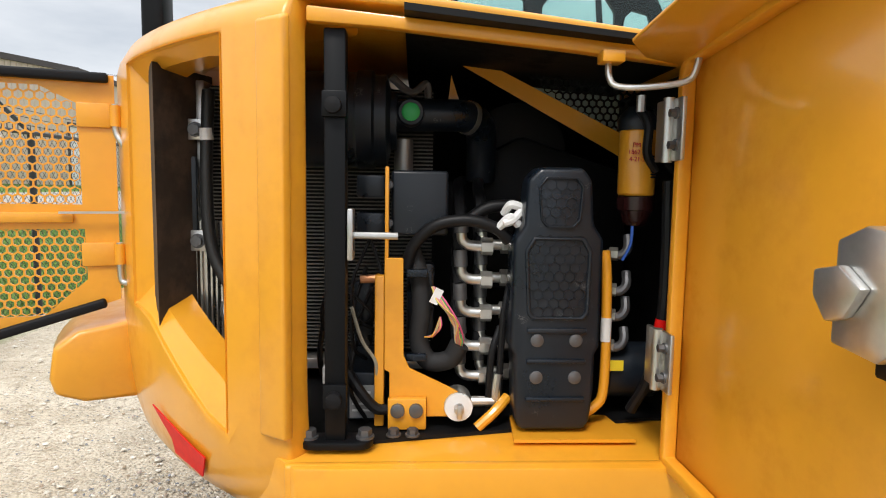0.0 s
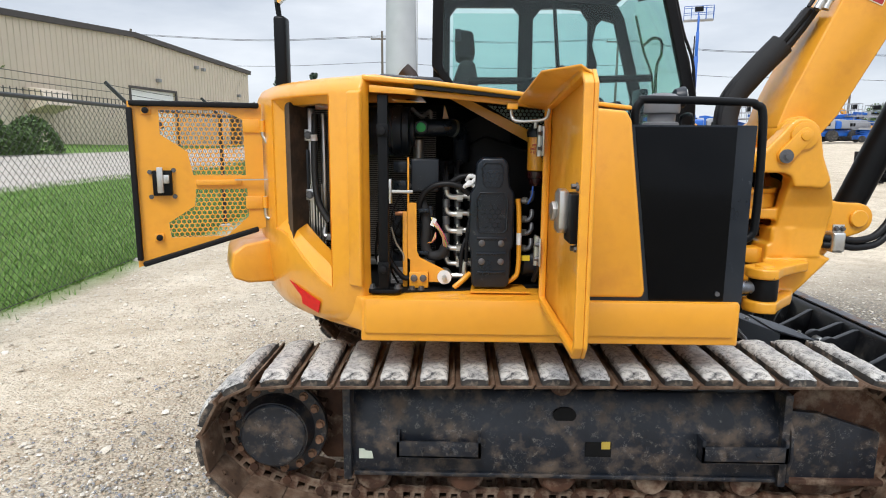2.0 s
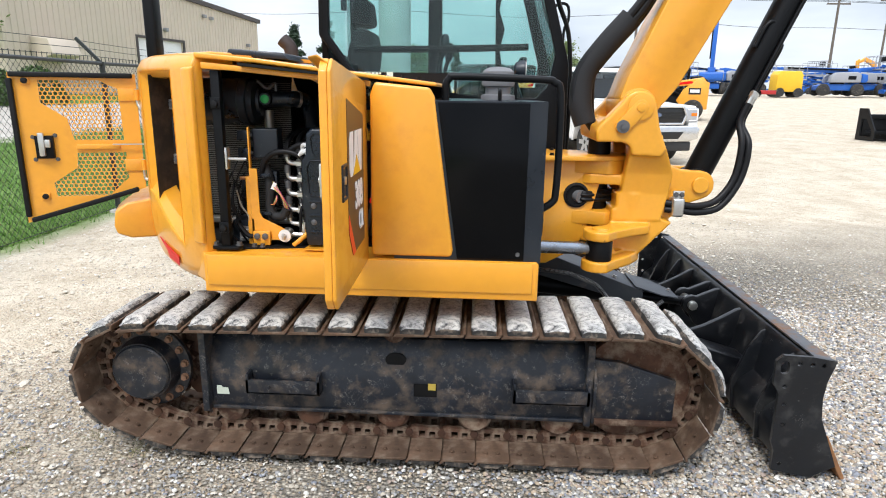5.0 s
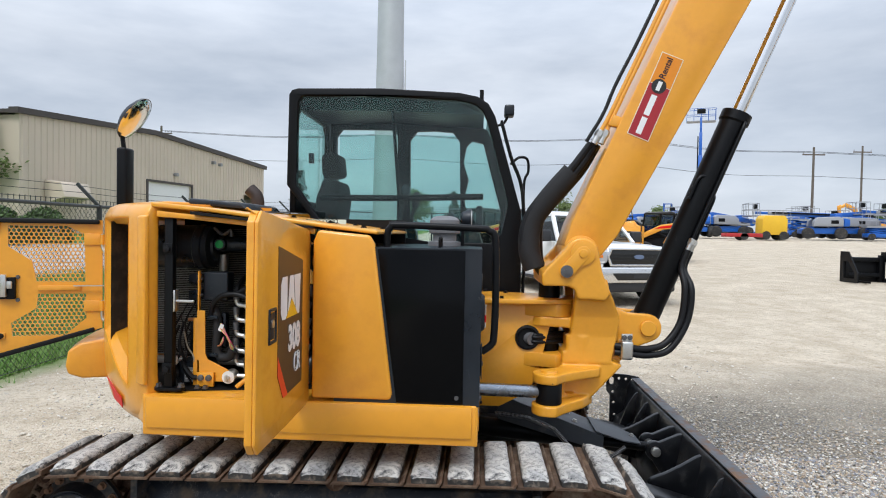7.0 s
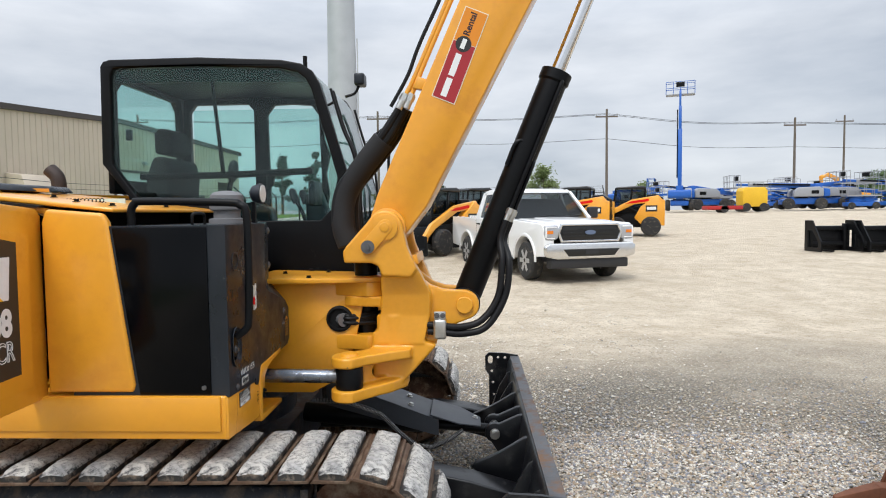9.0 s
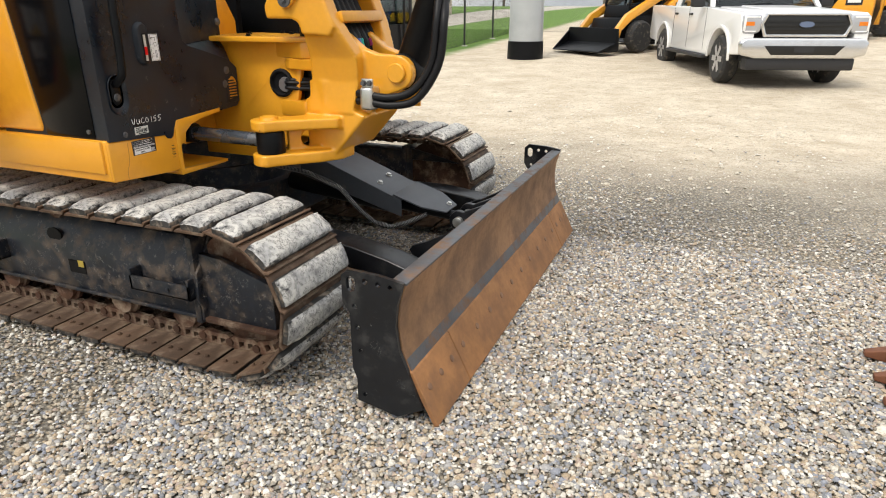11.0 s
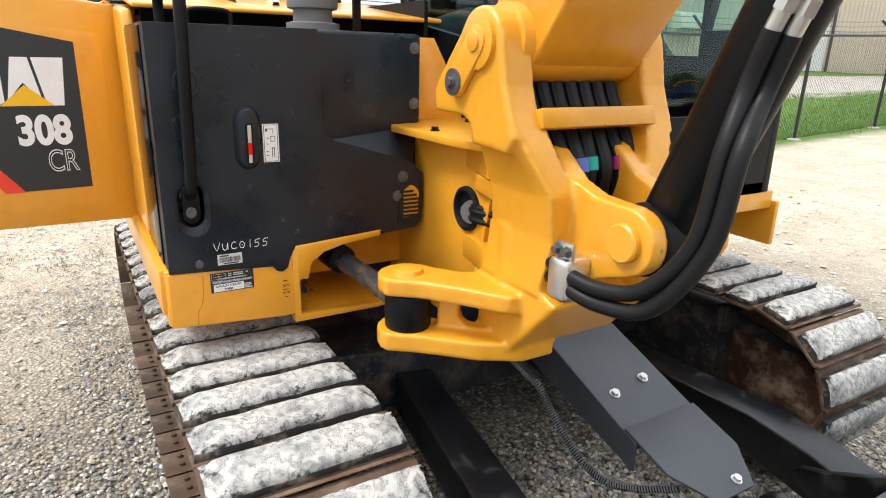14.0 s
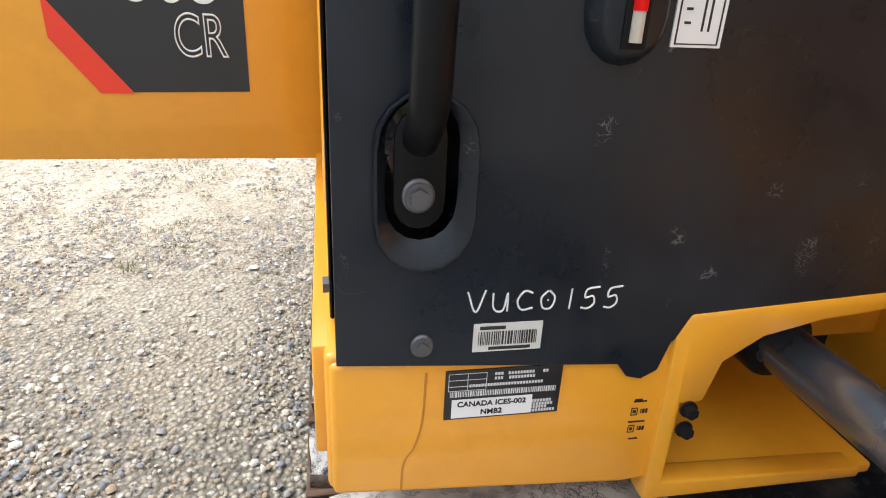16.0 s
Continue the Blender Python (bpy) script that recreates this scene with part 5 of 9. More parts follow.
    part("monitor", Geo().box(1.16, 1.20, 2.24, 2.42, 1.62, 1.76, None), BLACK_P, excavator, "cab display", 0.012)
    for y in (2.5, 2.72):
        part("travel_lever", Geo().tube([(1.10, y, 1.1), (1.08, y, 1.5), (1.02, y, 1.66)], 0.012, 8).lathe((1.02, y, 1.64), (-0.3, 0, 1), [(0, 0.02), (0.07, 0.024), (0.09, 0.012)], 10), BLACK_P, excavator)
    # lamp, rails and wiper at the front edge
    l = Geo().box(1.335, 1.40, 2.75, 2.86, 2.385, 2.46)
    lamp = part("cab_lamp", l, BLACK_P, excavator, "black cab work lamp", 0.012, 3)
    part("bracket", Geo().tube([(1.27, 2.80, 2.32), (1.33, 2.80, 2.34), (1.36, 2.80, 2.39)], 0.009, 8), BLACK_M, lamp)
    part("grab_handle", Geo().tube([(1.40, 3.10, 2.10), (1.46, 3.12, 2.15), (1.52, 3.13, 2.14), (1.53, 3.13, 2.05), (1.50, 3.12, 1.95), (1.50, 3.10, 1.55), (1.44, 3.08, 1.50)], 0.010, 8), BLACK_M, excavator, "black grab handle")
    for y in (2.24, 2.30, 2.95):
        part("cab_hose", Geo().tube([(1.30, y, 2.26), (1.36, y, 2.05), (1.43, y, 1.85), (1.45, y, 1.45), (1.44, y, 1.1)], 0.008, 8), HOSE, excavator)
    part("roof_peg", Geo().cyl((1.18, 2.17, 2.36), (1.18, 2.17, 2.42), 0.012, n=10), BLACK_M, excavator)
    # body below the cab on the far side
    part("cab_sill", Geo().plate([(0.6, 2.15), (1.43, 2.15), (1.43, 3.16), (0.19, 3.16), (0.19, 2.6)], 0.93, 1.0, "z"), YELLOW, excavator, bevel=0.006)
    part("far_skirt", Geo().box(-0.1, 1.45, 3.16, 3.185, 0.78, 0.96), YELLOW, excavator, "yellow far side skirt", 0.006)
    part("inner_wall", Geo().plate([(0.0, 0.93), (0.0, 1.66), (0.55, 1.60), (1.0, 1.53), (1.0, 0.93)], 1.98, 2.01, "y"), BLACK_M, excavator)


build_cab()


def build_mirror():
    m = Geo().box(-0.575, -0.525, 1.47, 1.55, 1.62, 1.98)
    mr = part("mirror_post", m, BLACK_M, excavator, "black mirror post", 0.012, 3)
    part("mirror_arm", Geo().tube([(-0.555, 1.51, 1.96), (-0.565, 1.51, 2.05), (-0.555, 1.51, 2.13), (-0.52, 1.51, 2.165), (-0.49, 1.51, 2.165)], 0.011, 10), BLACK_M, mr)
    ax = Vector((0.80, 0.10, -0.55)).normalized()
    c = Vector((-0.495, 1.50, 2.12))
    part("mirror_shell", Geo().lathe(c - ax * 0.045, ax, [(0, 0.03), (0.008, 0.07), (0.03, 0.108), (0.043, 0.115)], 28), BLACK_P, mr)
    part("mirror_glass", Geo().lathe(c - ax * 0.003, ax, [(0, 0.113), (0.004, 0.108), (0.012, 0.07), (0.016, 0.02)], 28), CHROME, mr, "round convex mirror")


build_mirror()


# ---- boom, swing post, bucket ----
BY0, BY1 = 1.65, 1.97
BM = 0.5 * (BY0 + BY1)


def cast(name, geo, material, parent, label="", voxel=0.007, rounds=7):
    """A casting: overlapping blocks fused and smoothed into one body."""
    ob = part(name, geo, material, parent, label)
    md = ob.modifiers.new("fuse", "REMESH")
    md.mode, md.voxel_size, md.use_smooth_shade = "VOXEL", voxel, True
    sm = ob.modifiers.new("round", "SMOOTH")
    sm.factor, sm.iterations = 0.5, rounds
    return ob


def build_boom():
    foot = [(1.625, 1.47), (1.60, 1.55), (1.635, 1.66), (2.105, 2.712), (2.60, 3.80), (3.05, 4.25), (3.95, 4.60), (4.06, 4.50), (4.0, 4.38), (3.30, 4.02), (2.95, 3.70), (2.443, 2.70), (1.86, 1.60), (1.76, 1.47), (1.69, 1.43)]
    g = Geo().plate(foot, BY0, BY1, "y")
    boom = part("boom", g, YELLOW, excavator, "yellow box-section boom", 0.008, 3)
    part("boom_boss", Geo().cyl((1.68, 1.62, 1.51), (1.68, 2.0, 1.51), 0.085, n=28), YELLOW, boom, bevel=0.006)
    # stick, bucket link and bucket beyond the boom tip
    st = Geo().plate([(3.75, 4.78), (4.05, 4.62), (4.86, 1.28), (4.80, 1.10), (4.66, 1.10), (3.95, 4.2)], 1.70, 1.92, "y")
    part("stick", st, YELLOW, excavator, "yellow excavator stick", 0.006, 3)
    lk = Geo().plate([(4.72, 1.72), (4.80, 1.72), (5.12, 1.35), (5.05, 1.28)], 1.76, 1.86, "y")
    part("bucket_link", lk, YELLOW, excavator, bevel=0.006)
    inner = [(4.25, 0.055), (4.60, 0.045), (4.86, 0.10), (5.05, 0.28), (5.12, 0.52), (5.06, 0.78), (4.92, 0.98), (4.74, 1.04)]
    outer = [(x + dx, z + dz) for (x, z), (dx, dz) in zip(inner, ((0, -0.02), (0, -0.02), (0.008, -0.02), (0.016, -0.012), (0.02, 0), (0.018, 0.01), (0.012, 0.018), (0, 0.02)))]
    bk = Geo().plate(inner + outer[::-1], 1.47, 2.20, "y")
    BK = mat("rusty_bucket", (0.20, 0.075, 0.035), 0.55, metal=0.35, var=0.35, scale=6, bump=0.15, bscale=50, dirt=(0.12, 0.05, 0.03), dirt_at=0.55, dirt_scale=6, spread=0.3)
    bucket = part("bucket_shell", bk, BK, excavator, "rusty digging bucket resting on the gravel")
    for y in (1.47, 2.185):
        part("bucket_side", Geo().plate(inner + [(4.64, 0.92), (4.35, 0.30)], y, y + 0.018, "y"), BK, bucket, bevel=0.003)
    for y in (1.745, 1.875):
        part("bucket_ear", Geo().plate([(4.68, 1.02), (4.66, 1.18), (4.78, 1.22), (5.0, 1.42), (5.12, 1.40), (5.12, 0.95)], y - 0.012, y + 0.012, "y"), BK, bucket, bevel=0.003)
    for y in (2.135, 1.935, 1.755, 1.55):
        t = Geo()
        vs = []
        for x, w, z0, z1 in ((3.985, 0.018, 0.018, 0.038), (4.06, 0.030, 0.012, 0.062), (4.14, 0.036, 0.010, 0.085), (4.20, 0.040, 0.012, 0.10), (4.205, 0.048, 0.008, 0.105), (4.30, 0.048, 0.01, 0.095)):
            vs += [(x, y - w, z0), (x, y + w, z0), (x, y + w * 0.85, z1), (x, y - w * 0.85, z1)]
        fs = [(4 * i + k, 4 * i + (k + 1) % 4, 4 * i + 4 + (k + 1) % 4, 4 * i + 4 + k) for i in range(5) for k in range(4)] + [(3, 2, 1, 0), (20, 21, 22, 23)]
        t.add(vs, fs)
        part("bucket_tooth", t, BK, bucket, "rusty bucket tooth", 0.010, 3)

    # swing post casting
    g = Geo()
    cheek = [(1.485, 1.40), (1.50, 1.425), (1.60, 1.535)] + arc(1.675, 1.505, 0.08, 150, 15, 7) + [(1.775, 1.42), (1.815, 1.32), (1.79, 1.285), (1.66, 1.29), (1.645, 1.335), (1.61, 1.35), (1.49, 1.35)]
    g.plate(cheek, 1.568, 1.648, "y")
    g.plate(cheek, 1.972, 2.052, "y")
    # below the boss both cheeks draw together down to the lower body
    levels = ((1.37, 1.645, 1.795, 1.570, 1.650), (1.29, 1.652, 1.835, 1.592, 1.672), (1.20, 1.648, 1.875, 1.630, 1.702), (1.10, 1.640, 1.870, 1.648, 1.715), (0.97, 1.620, 1.840, 1.640, 1.715))
    for o in (1, -1):
        vs = []
        for z, xa, xb, ya, yb in levels:
            vs += [(x, 1.81 + o * (y - 1.81), z) for x, y in ((xa, ya), (xb, ya), (xb, yb), (xa, yb))]
        g.add(vs, [(4 * a + k, 4 * a + (k + 1) % 4, 4 * a + 4 + (k + 1) % 4, 4 * a + 4 + k) for a in range(4) for k in range(4)] + [(3, 2, 1, 0), (16, 17, 18, 19)])
    g.box(1.49, 1.66, 1.60, 2.02, 1.35, 1.42)                       # top bridge over the swing pin
    g.plate([(1.49, 1.35), (1.49, 1.42), (1.56, 1.46), (1.64, 1.42), (1.64, 1.35)], 1.60, 2.02, "y")
    for a, b_ in ((1.695, 1.74), (1.88, 1.925)):                     # forward lugs of the boom cylinder
        g.plate([(1.70, 1.32), (1.80, 1.29), (1.87, 1.235), (1.93, 1.215), (2.0, 1.21)] + arc(2.028, 1.14, 0.070, 80, -75, 7) + [(1.96, 1.04), (1.76, 0.82), (1.70, 1.0)], a, b_, "y")
    g.plate([(1.60, 0.78), (1.60, 1.02), (1.72, 1.06), (1.84, 0.98), (1.90, 0.96), (1.75, 0.795), (1.68, 0.768)], 1.645, 1.98, "y")   # lower body
    g.plate([(1.62, 1.655), (1.70, 1.640), (1.80, 1.66), (1.80, 1.98), (1.70, 2.0), (1.62, 2.0)], 0.94, 1.10, "z")
    g.plate(arc(1.53, 1.81, 0.12, 90, 270, 10) + [(1.70, 1.65), (1.70, 1.97)], 1.135, 1.185, "z")   # middle lug
    g.plate(arc(1.55, 1.81, 0.12, 90, 270, 10) + [(1.70, 1.65), (1.70, 1.97)], 0.84, 0.92, "z")
    # swing cylinder arm: two plates and a web with an oval port
    arm = arc(1.522, 1.483, 0.078, 100, 290, 12) + [(1.60, 1.475), (1.68, 1.54), (1.78, 1.61), (1.80, 1.72), (1.62, 1.72), (1.575, 1.61)]
    g.plate(arm, 0.905, 0.952, "z")
    low = arc(1.522, 1.483, 0.080, 100, 290, 12) + [(1.60, 1.475), (1.70, 1.58), (1.76, 1.68), (1.76, 1.78), (1.62, 1.78), (1.575, 1.61)]
    g.plate(low, 0.758, 0.808, "z")
    wm = face((1.555, 1.515, 0), (0.17, 0.175, 0), (0, 0, 1))
    g.plate([(0.03, 0.77), (0.03, 0.93), (0.29, 0.93), (0.26, 0.77)], -0.045, -0.005, "z", [capsule_h(0.150, 0.856, 0.130, 0.072)], wm)
    post = cast("swing_post", g, YELLOW_D, excavator, "yellow cast swing post", 0.0065, 4)
    # pins and retainers
    rt = Geo().plate(tilted_capsule(1.602, 1.423, 1.680, 1.512, 0.033), 1.552, 1.568, "y")
    part("pin_retainer", rt, YELLOW_D, post, bevel=0.003)
    part("pin_head", Geo().lathe((1.678, 1.568, 1.51), (0, -1, 0), [(0, 0.058), (0.01, 0.058), (0.012, 0.05)], 24), YELLOW_D, post)
    part("pin_boss", Geo().lathe((1.678, 1.553, 1.51), (0, -1, 0), [(0, 0.022), (0.006, 0.02), (0.008, 0.008)], 16), YELLOW_D, post)
    part("pin_bolt", Geo().lathe((1.602, 1.552, 1.423), (0, -1, 0), [(0, 0.030), (0.006, 0.030), (0.007, 0.018)], 18).bolt((1.602, 1.545, 1.423), (0, -1, 0), 0.012, 0.008), STEEL_D, post)
    part("cylinder_pin", Geo().lathe((2.028, 1.694, 1.14), (0, -1, 0), [(0, 0.040), (0.012, 0.040), (0.016, 0.036)], 24), YELLOW_D, post)
    part("swing_arm_pin", Geo().lathe((1.522, 1.483, 0.952), (0, 0, 1), [(0, 0.040), (0.010, 0.036), (0.014, 0.02)], 20), YELLOW_D, post)
    cross = Geo().plate([(1.775, 1.372), (1.812, 1.382), (1.822, 1.340), (1.785, 1.330)], 1.64, 1.98, "y")
    part("hose_guard", cross, YELLOW_D, post, "yellow cross bar over the hoses", 0.004)
    # swing cylinder
    ey = Geo().cyl((1.522, 1.483, 0.806), (1.522, 1.483, 0.903), 0.060, n=28)
    eye = part("swing_cylinder_eye", ey, BLACK_M, excavator, "black swing cylinder eye", 0.006)
    part("swing_rod", Geo().cyl((1.12, 1.462, 0.868), (1.48, 1.481, 0.860), 0.030, n=24), GREYROD, eye, "dull grey swing cylinder rod")
    part("swing_cylinder", Geo().cyl((0.72, 1.441, 0.872), (1.13, 1.4625, 0.868), 0.044, n=24), BLACK_M, excavator, bevel=0.004)
    # hoses running down through the post
    for i in range(7):
        y = 1.685 + 0.042 * i
        h = Geo().tube([(1.70, y, 1.56), (1.69, y, 1.50), (1.69, y, 1.44), (1.715, y, 1.38), (1.768, y, 1.30), (1.79 + 0.008 * (i % 3), y, 1.22), (1.75, y, 1.10), (1.66, y, 1.05)], 0.019, 10)
        part("hydraulic_hose", h, HOSE, excavator, "black hydraulic hose")
        if i in (2, 3, 5):
            part("hose_tag", Geo().cyl((1.786 + 0.006 * (i % 3), y, 1.265), (1.793 + 0.007 * (i % 3), y, 1.235), 0.0205, n=12), plain("tag_colour_%d" % i, ((0.1, 0.15, 0.45), (0.0, 0.4, 0.3), (0.4, 0.02, 0.12))[(2, 3, 5).index(i)]), excavator)
    # hose bundle looping from the cab foot up to the boom
    for i in range(6):
        d = 0.016 * i
        dy = 0.03 * (i % 3)
        h = Geo().tube([(1.55 + d * 0.3, 1.78 + dy, 1.32), (1.50 + d * 0.2, 1.78 + dy, 1.41), (1.415 + d, 1.79 + dy, 1.52), (1.425 + d, 1.80 + dy, 1.68), (1.52 + d, 1.78 + dy, 1.80), (1.64 + d * 0.8, 1.76 + dy, 1.93), (1.735 + d * 0.5, 1.74 + dy, 2.06)], 0.021, 10)
        part("boom_hose", h, HOSE, excavator, "black sleeved boom hose")
    sl = Geo().tube([(1.47, 1.80, 1.42), (1.44, 1.81, 1.52), (1.455, 1.82, 1.66), (1.54, 1.80, 1.79), (1.65, 1.78, 1.92)], 0.055, 14)
    part("hose_sleeve", sl, mat("woven_sleeve", (0.012, 0.012, 0.013), 0.8, bump=0.5, bscale=120), excavator, "black woven hose sleeve")
    for i in range(2):
        dx = 0.035 * i
        a = Vector((1.735 + dx, 1.68, 2.05))
        b = Vector((1.80 + dx * 0.6, 1.68, 2.17))
        part("fitting", Geo().cyl(a, a.lerp(b, 0.55), 0.017, n=12).cyl(a.lerp(b, 0.3), a.lerp(b, 0.5), 0.021, n=6), STEEL, excavator)
        part("boom_pipe", Geo().tube([b - (b - a) * 0.5, b, (1.86 + dx * 0.5, 1.68, 2.30), (2.03 + dx * 0.5, 1.68, 2.68), (2.50 + dx * 0.5, 1.68, 3.75)], 0.011, 10), YELLOW, excavator, "yellow steel pipe along the boom")
    part("boom_harness", Geo().tube([(1.70, 1.68, 2.06), (1.78, 1.68, 2.20), (1.84, 1.68, 2.35), (1.995, 1.68, 2.68), (2.46, 1.68, 3.75)], 0.009, 8), HOSE, excavator)
    part("pipe_clamp", Geo().plate([(1.80, 2.14), (1.875, 2.125), (1.905, 2.165), (1.83, 2.19)], 1.66, 1.70, "y"), YELLOW, boom, bevel=0.003)

    # boom cylinder with its tubes and hoses
    a, b = Vector((2.028, BM, 1.14)), Vector((2.478, BM, 2.235))
    w = (b - a).normalized()
    cy = part("boom_cylinder", Geo().lathe(a, w, [(0.02, 0.055), (0.05, 0.066), (1.12, 0.066), (1.13, 0.074), (1.175, 0.074), (1.18, 0.06)], 32), BLACK_M, excavator, "black boom cylinder")
    part("cylinder_foot", Geo().cyl((2.028, 1.735, 1.14), (2.028, 1.885, 1.14), 0.075, n=24), BLACK_M, cy, bevel=0.006)
    part("cylinder_rod", Geo().cyl(b, b + w * 1.6, 0.035, n=24), CHROME, cy, "chrome cylinder rod")
    part("rod_eye", Geo().cyl(b + w * 1.62 - Vector((0, 0.09, 0)), b + w * 1.62 + Vector((0, 0.09, 0)), 0.07, n=20), YELLOW, cy)
    side = Vector((-w.z, 0, w.x)) * -1
    for k, (dy, top) in enumerate(((-0.068, 1.10), (-0.045, 0.72))):
        off = side * (0.035 + 0.02 * k)
        p0, p1 = a + w * 0.50 + Vector((0, dy, 0)) + off, a + w * top + Vector((0, dy, 0)) + off
        part("steel_tube", Geo().tube([p0, p0.lerp(p1, 0.5), p1, p1 + w * 0.03 + Vector((0, 0.03, 0))], 0.010, 10), BLACK_M, cy)
        part("fitting", Geo().cyl(p0 - w * 0.07, p0, 0.014, n=12).cyl(p0 - w * 0.03, p0 - w * 0.005, 0.018, n=6), STEEL, cy)
        s = p0 - w * 0.06
        z_ = 0.032 * k
        part("cylinder_hose", Geo().tube([s, s - w * 0.10 + Vector((0.01, 0, 0)), (2.205 + z_, 1.70, 1.34), (2.185 + z_, 1.69, 1.18), (2.11 + z_ * 0.6, 1.67, 1.075 - z_), (2.02, 1.655, 1.045 - z_), (1.93, 1.645, 1.05 - z_ * 0.9), (1.86, 1.66, 1.055 - z_)], 0.0165, 12), HOSE, excavator, "black hydraulic hose with spiral wrap")
    loop = a + w * 0.78 + side * -0.06 + Vector((0, -0.05, 0))
    part("tube_loop", Geo().tube([loop - w * 0.10, loop, loop + w * 0.03 + side * 0.02, loop + w * 0.02 + side * 0.05, loop - w * 0.04 + side * 0.06], 0.009, 10), BLACK_M, cy)
    cl = Geo().box(1.885, 1.945, 1.622, 1.700, 0.99, 1.085)
    clamp = part("hose_clamp", cl, STEEL, excavator, "zinc steel hose clamp", 0.014, 3)
    part("clamp_flange", Geo().box(1.888, 1.942, 1.640, 1.650, 1.08, 1.118), STEEL, clamp, bevel=0.004)
    for x in (1.901, 1.929):
        part("clamp_bolt", Geo().bolt((x, 1.640, 1.10), (0, -1, 0), 0.009, 0.012), STEEL_D, clamp)

    # hire sticker along the boom side
    up = Vector((0.159, 0, 0.397)).normalized()
    rt_ = Vector((up.z, 0, -up.x))
    o = Vector((2.020, BY0 - 0.002, 2.276))
    m = face(o, rt_, up)
    RD = plain("sticker_red", (0.36, 0.018, 0.025), 0.35)
    OR = plain("sticker_orange", (0.75, 0.25, 0.01), 0.35)
    CR = plain("sticker_cream", (0.75, 0.68, 0.5), 0.4)
    st = part("hire_sticker", Geo().plate([(-0.056, -0.213), (0.056, -0.213), (0.056, 0.213), (-0.056, 0.213)], -0.001, 0.001, "z"), CR, boom, "red and orange hire company sticker", m=m)
    part("red_field", Geo().plate([(-0.052, -0.209), (0.052, -0.209), (0.052, 0.055), (-0.052, 0.055)], 0.001, 0.0016, "z"), RD, st)
    part("orange_field", Geo().plate([(-0.052, 0.058), (0.052, 0.058), (0.052, 0.209), (-0.052, 0.209)], 0.001, 0.0016, "z"), OR, st)
    part("round_mark", Geo().plate(ring(-0.004, 0.052, 0.036, 24), 0.0016, 0.0024, "z"), plain("mark_black", (0.015, 0.015, 0.015)), st)
    part("mark_bar", Geo().box(-0.014, 0.006, 0.030, 0.076, 0.0024, 0.003), WHITE, st)
    part("text_bar", Geo().box(-0.020, 0.008, -0.195, -0.110, 0.0016, 0.0022), WHITE, st)
    part("text_bar", Geo().box(-0.020, 0.008, -0.098, 0.005, 0.0016, 0.0022), WHITE, st)
    letters("Rental", 0.042, Matrix.Translation((-0.006, 0.145, 0.002)) @ Matrix.Rotation(radians(90), 4, "Z"), plain("print_dark", (0.03, 0.01, 0.01)), st, bold=0.001)


def capsule_h(cx, cz, w, h, n=7):
    return [(p, q) for q, p in capsule(cz, cx, h, w, n)]


def tilted_capsule(x0, z0, x1, z1, r, n=8):
    a = math.degrees(math.atan2(z1 - z0, x1 - x0))
    return arc(x1, z1, r, a - 90, a + 90, n) + arc(x0, z0, r, a + 90, a + 270, n)


build_boom()


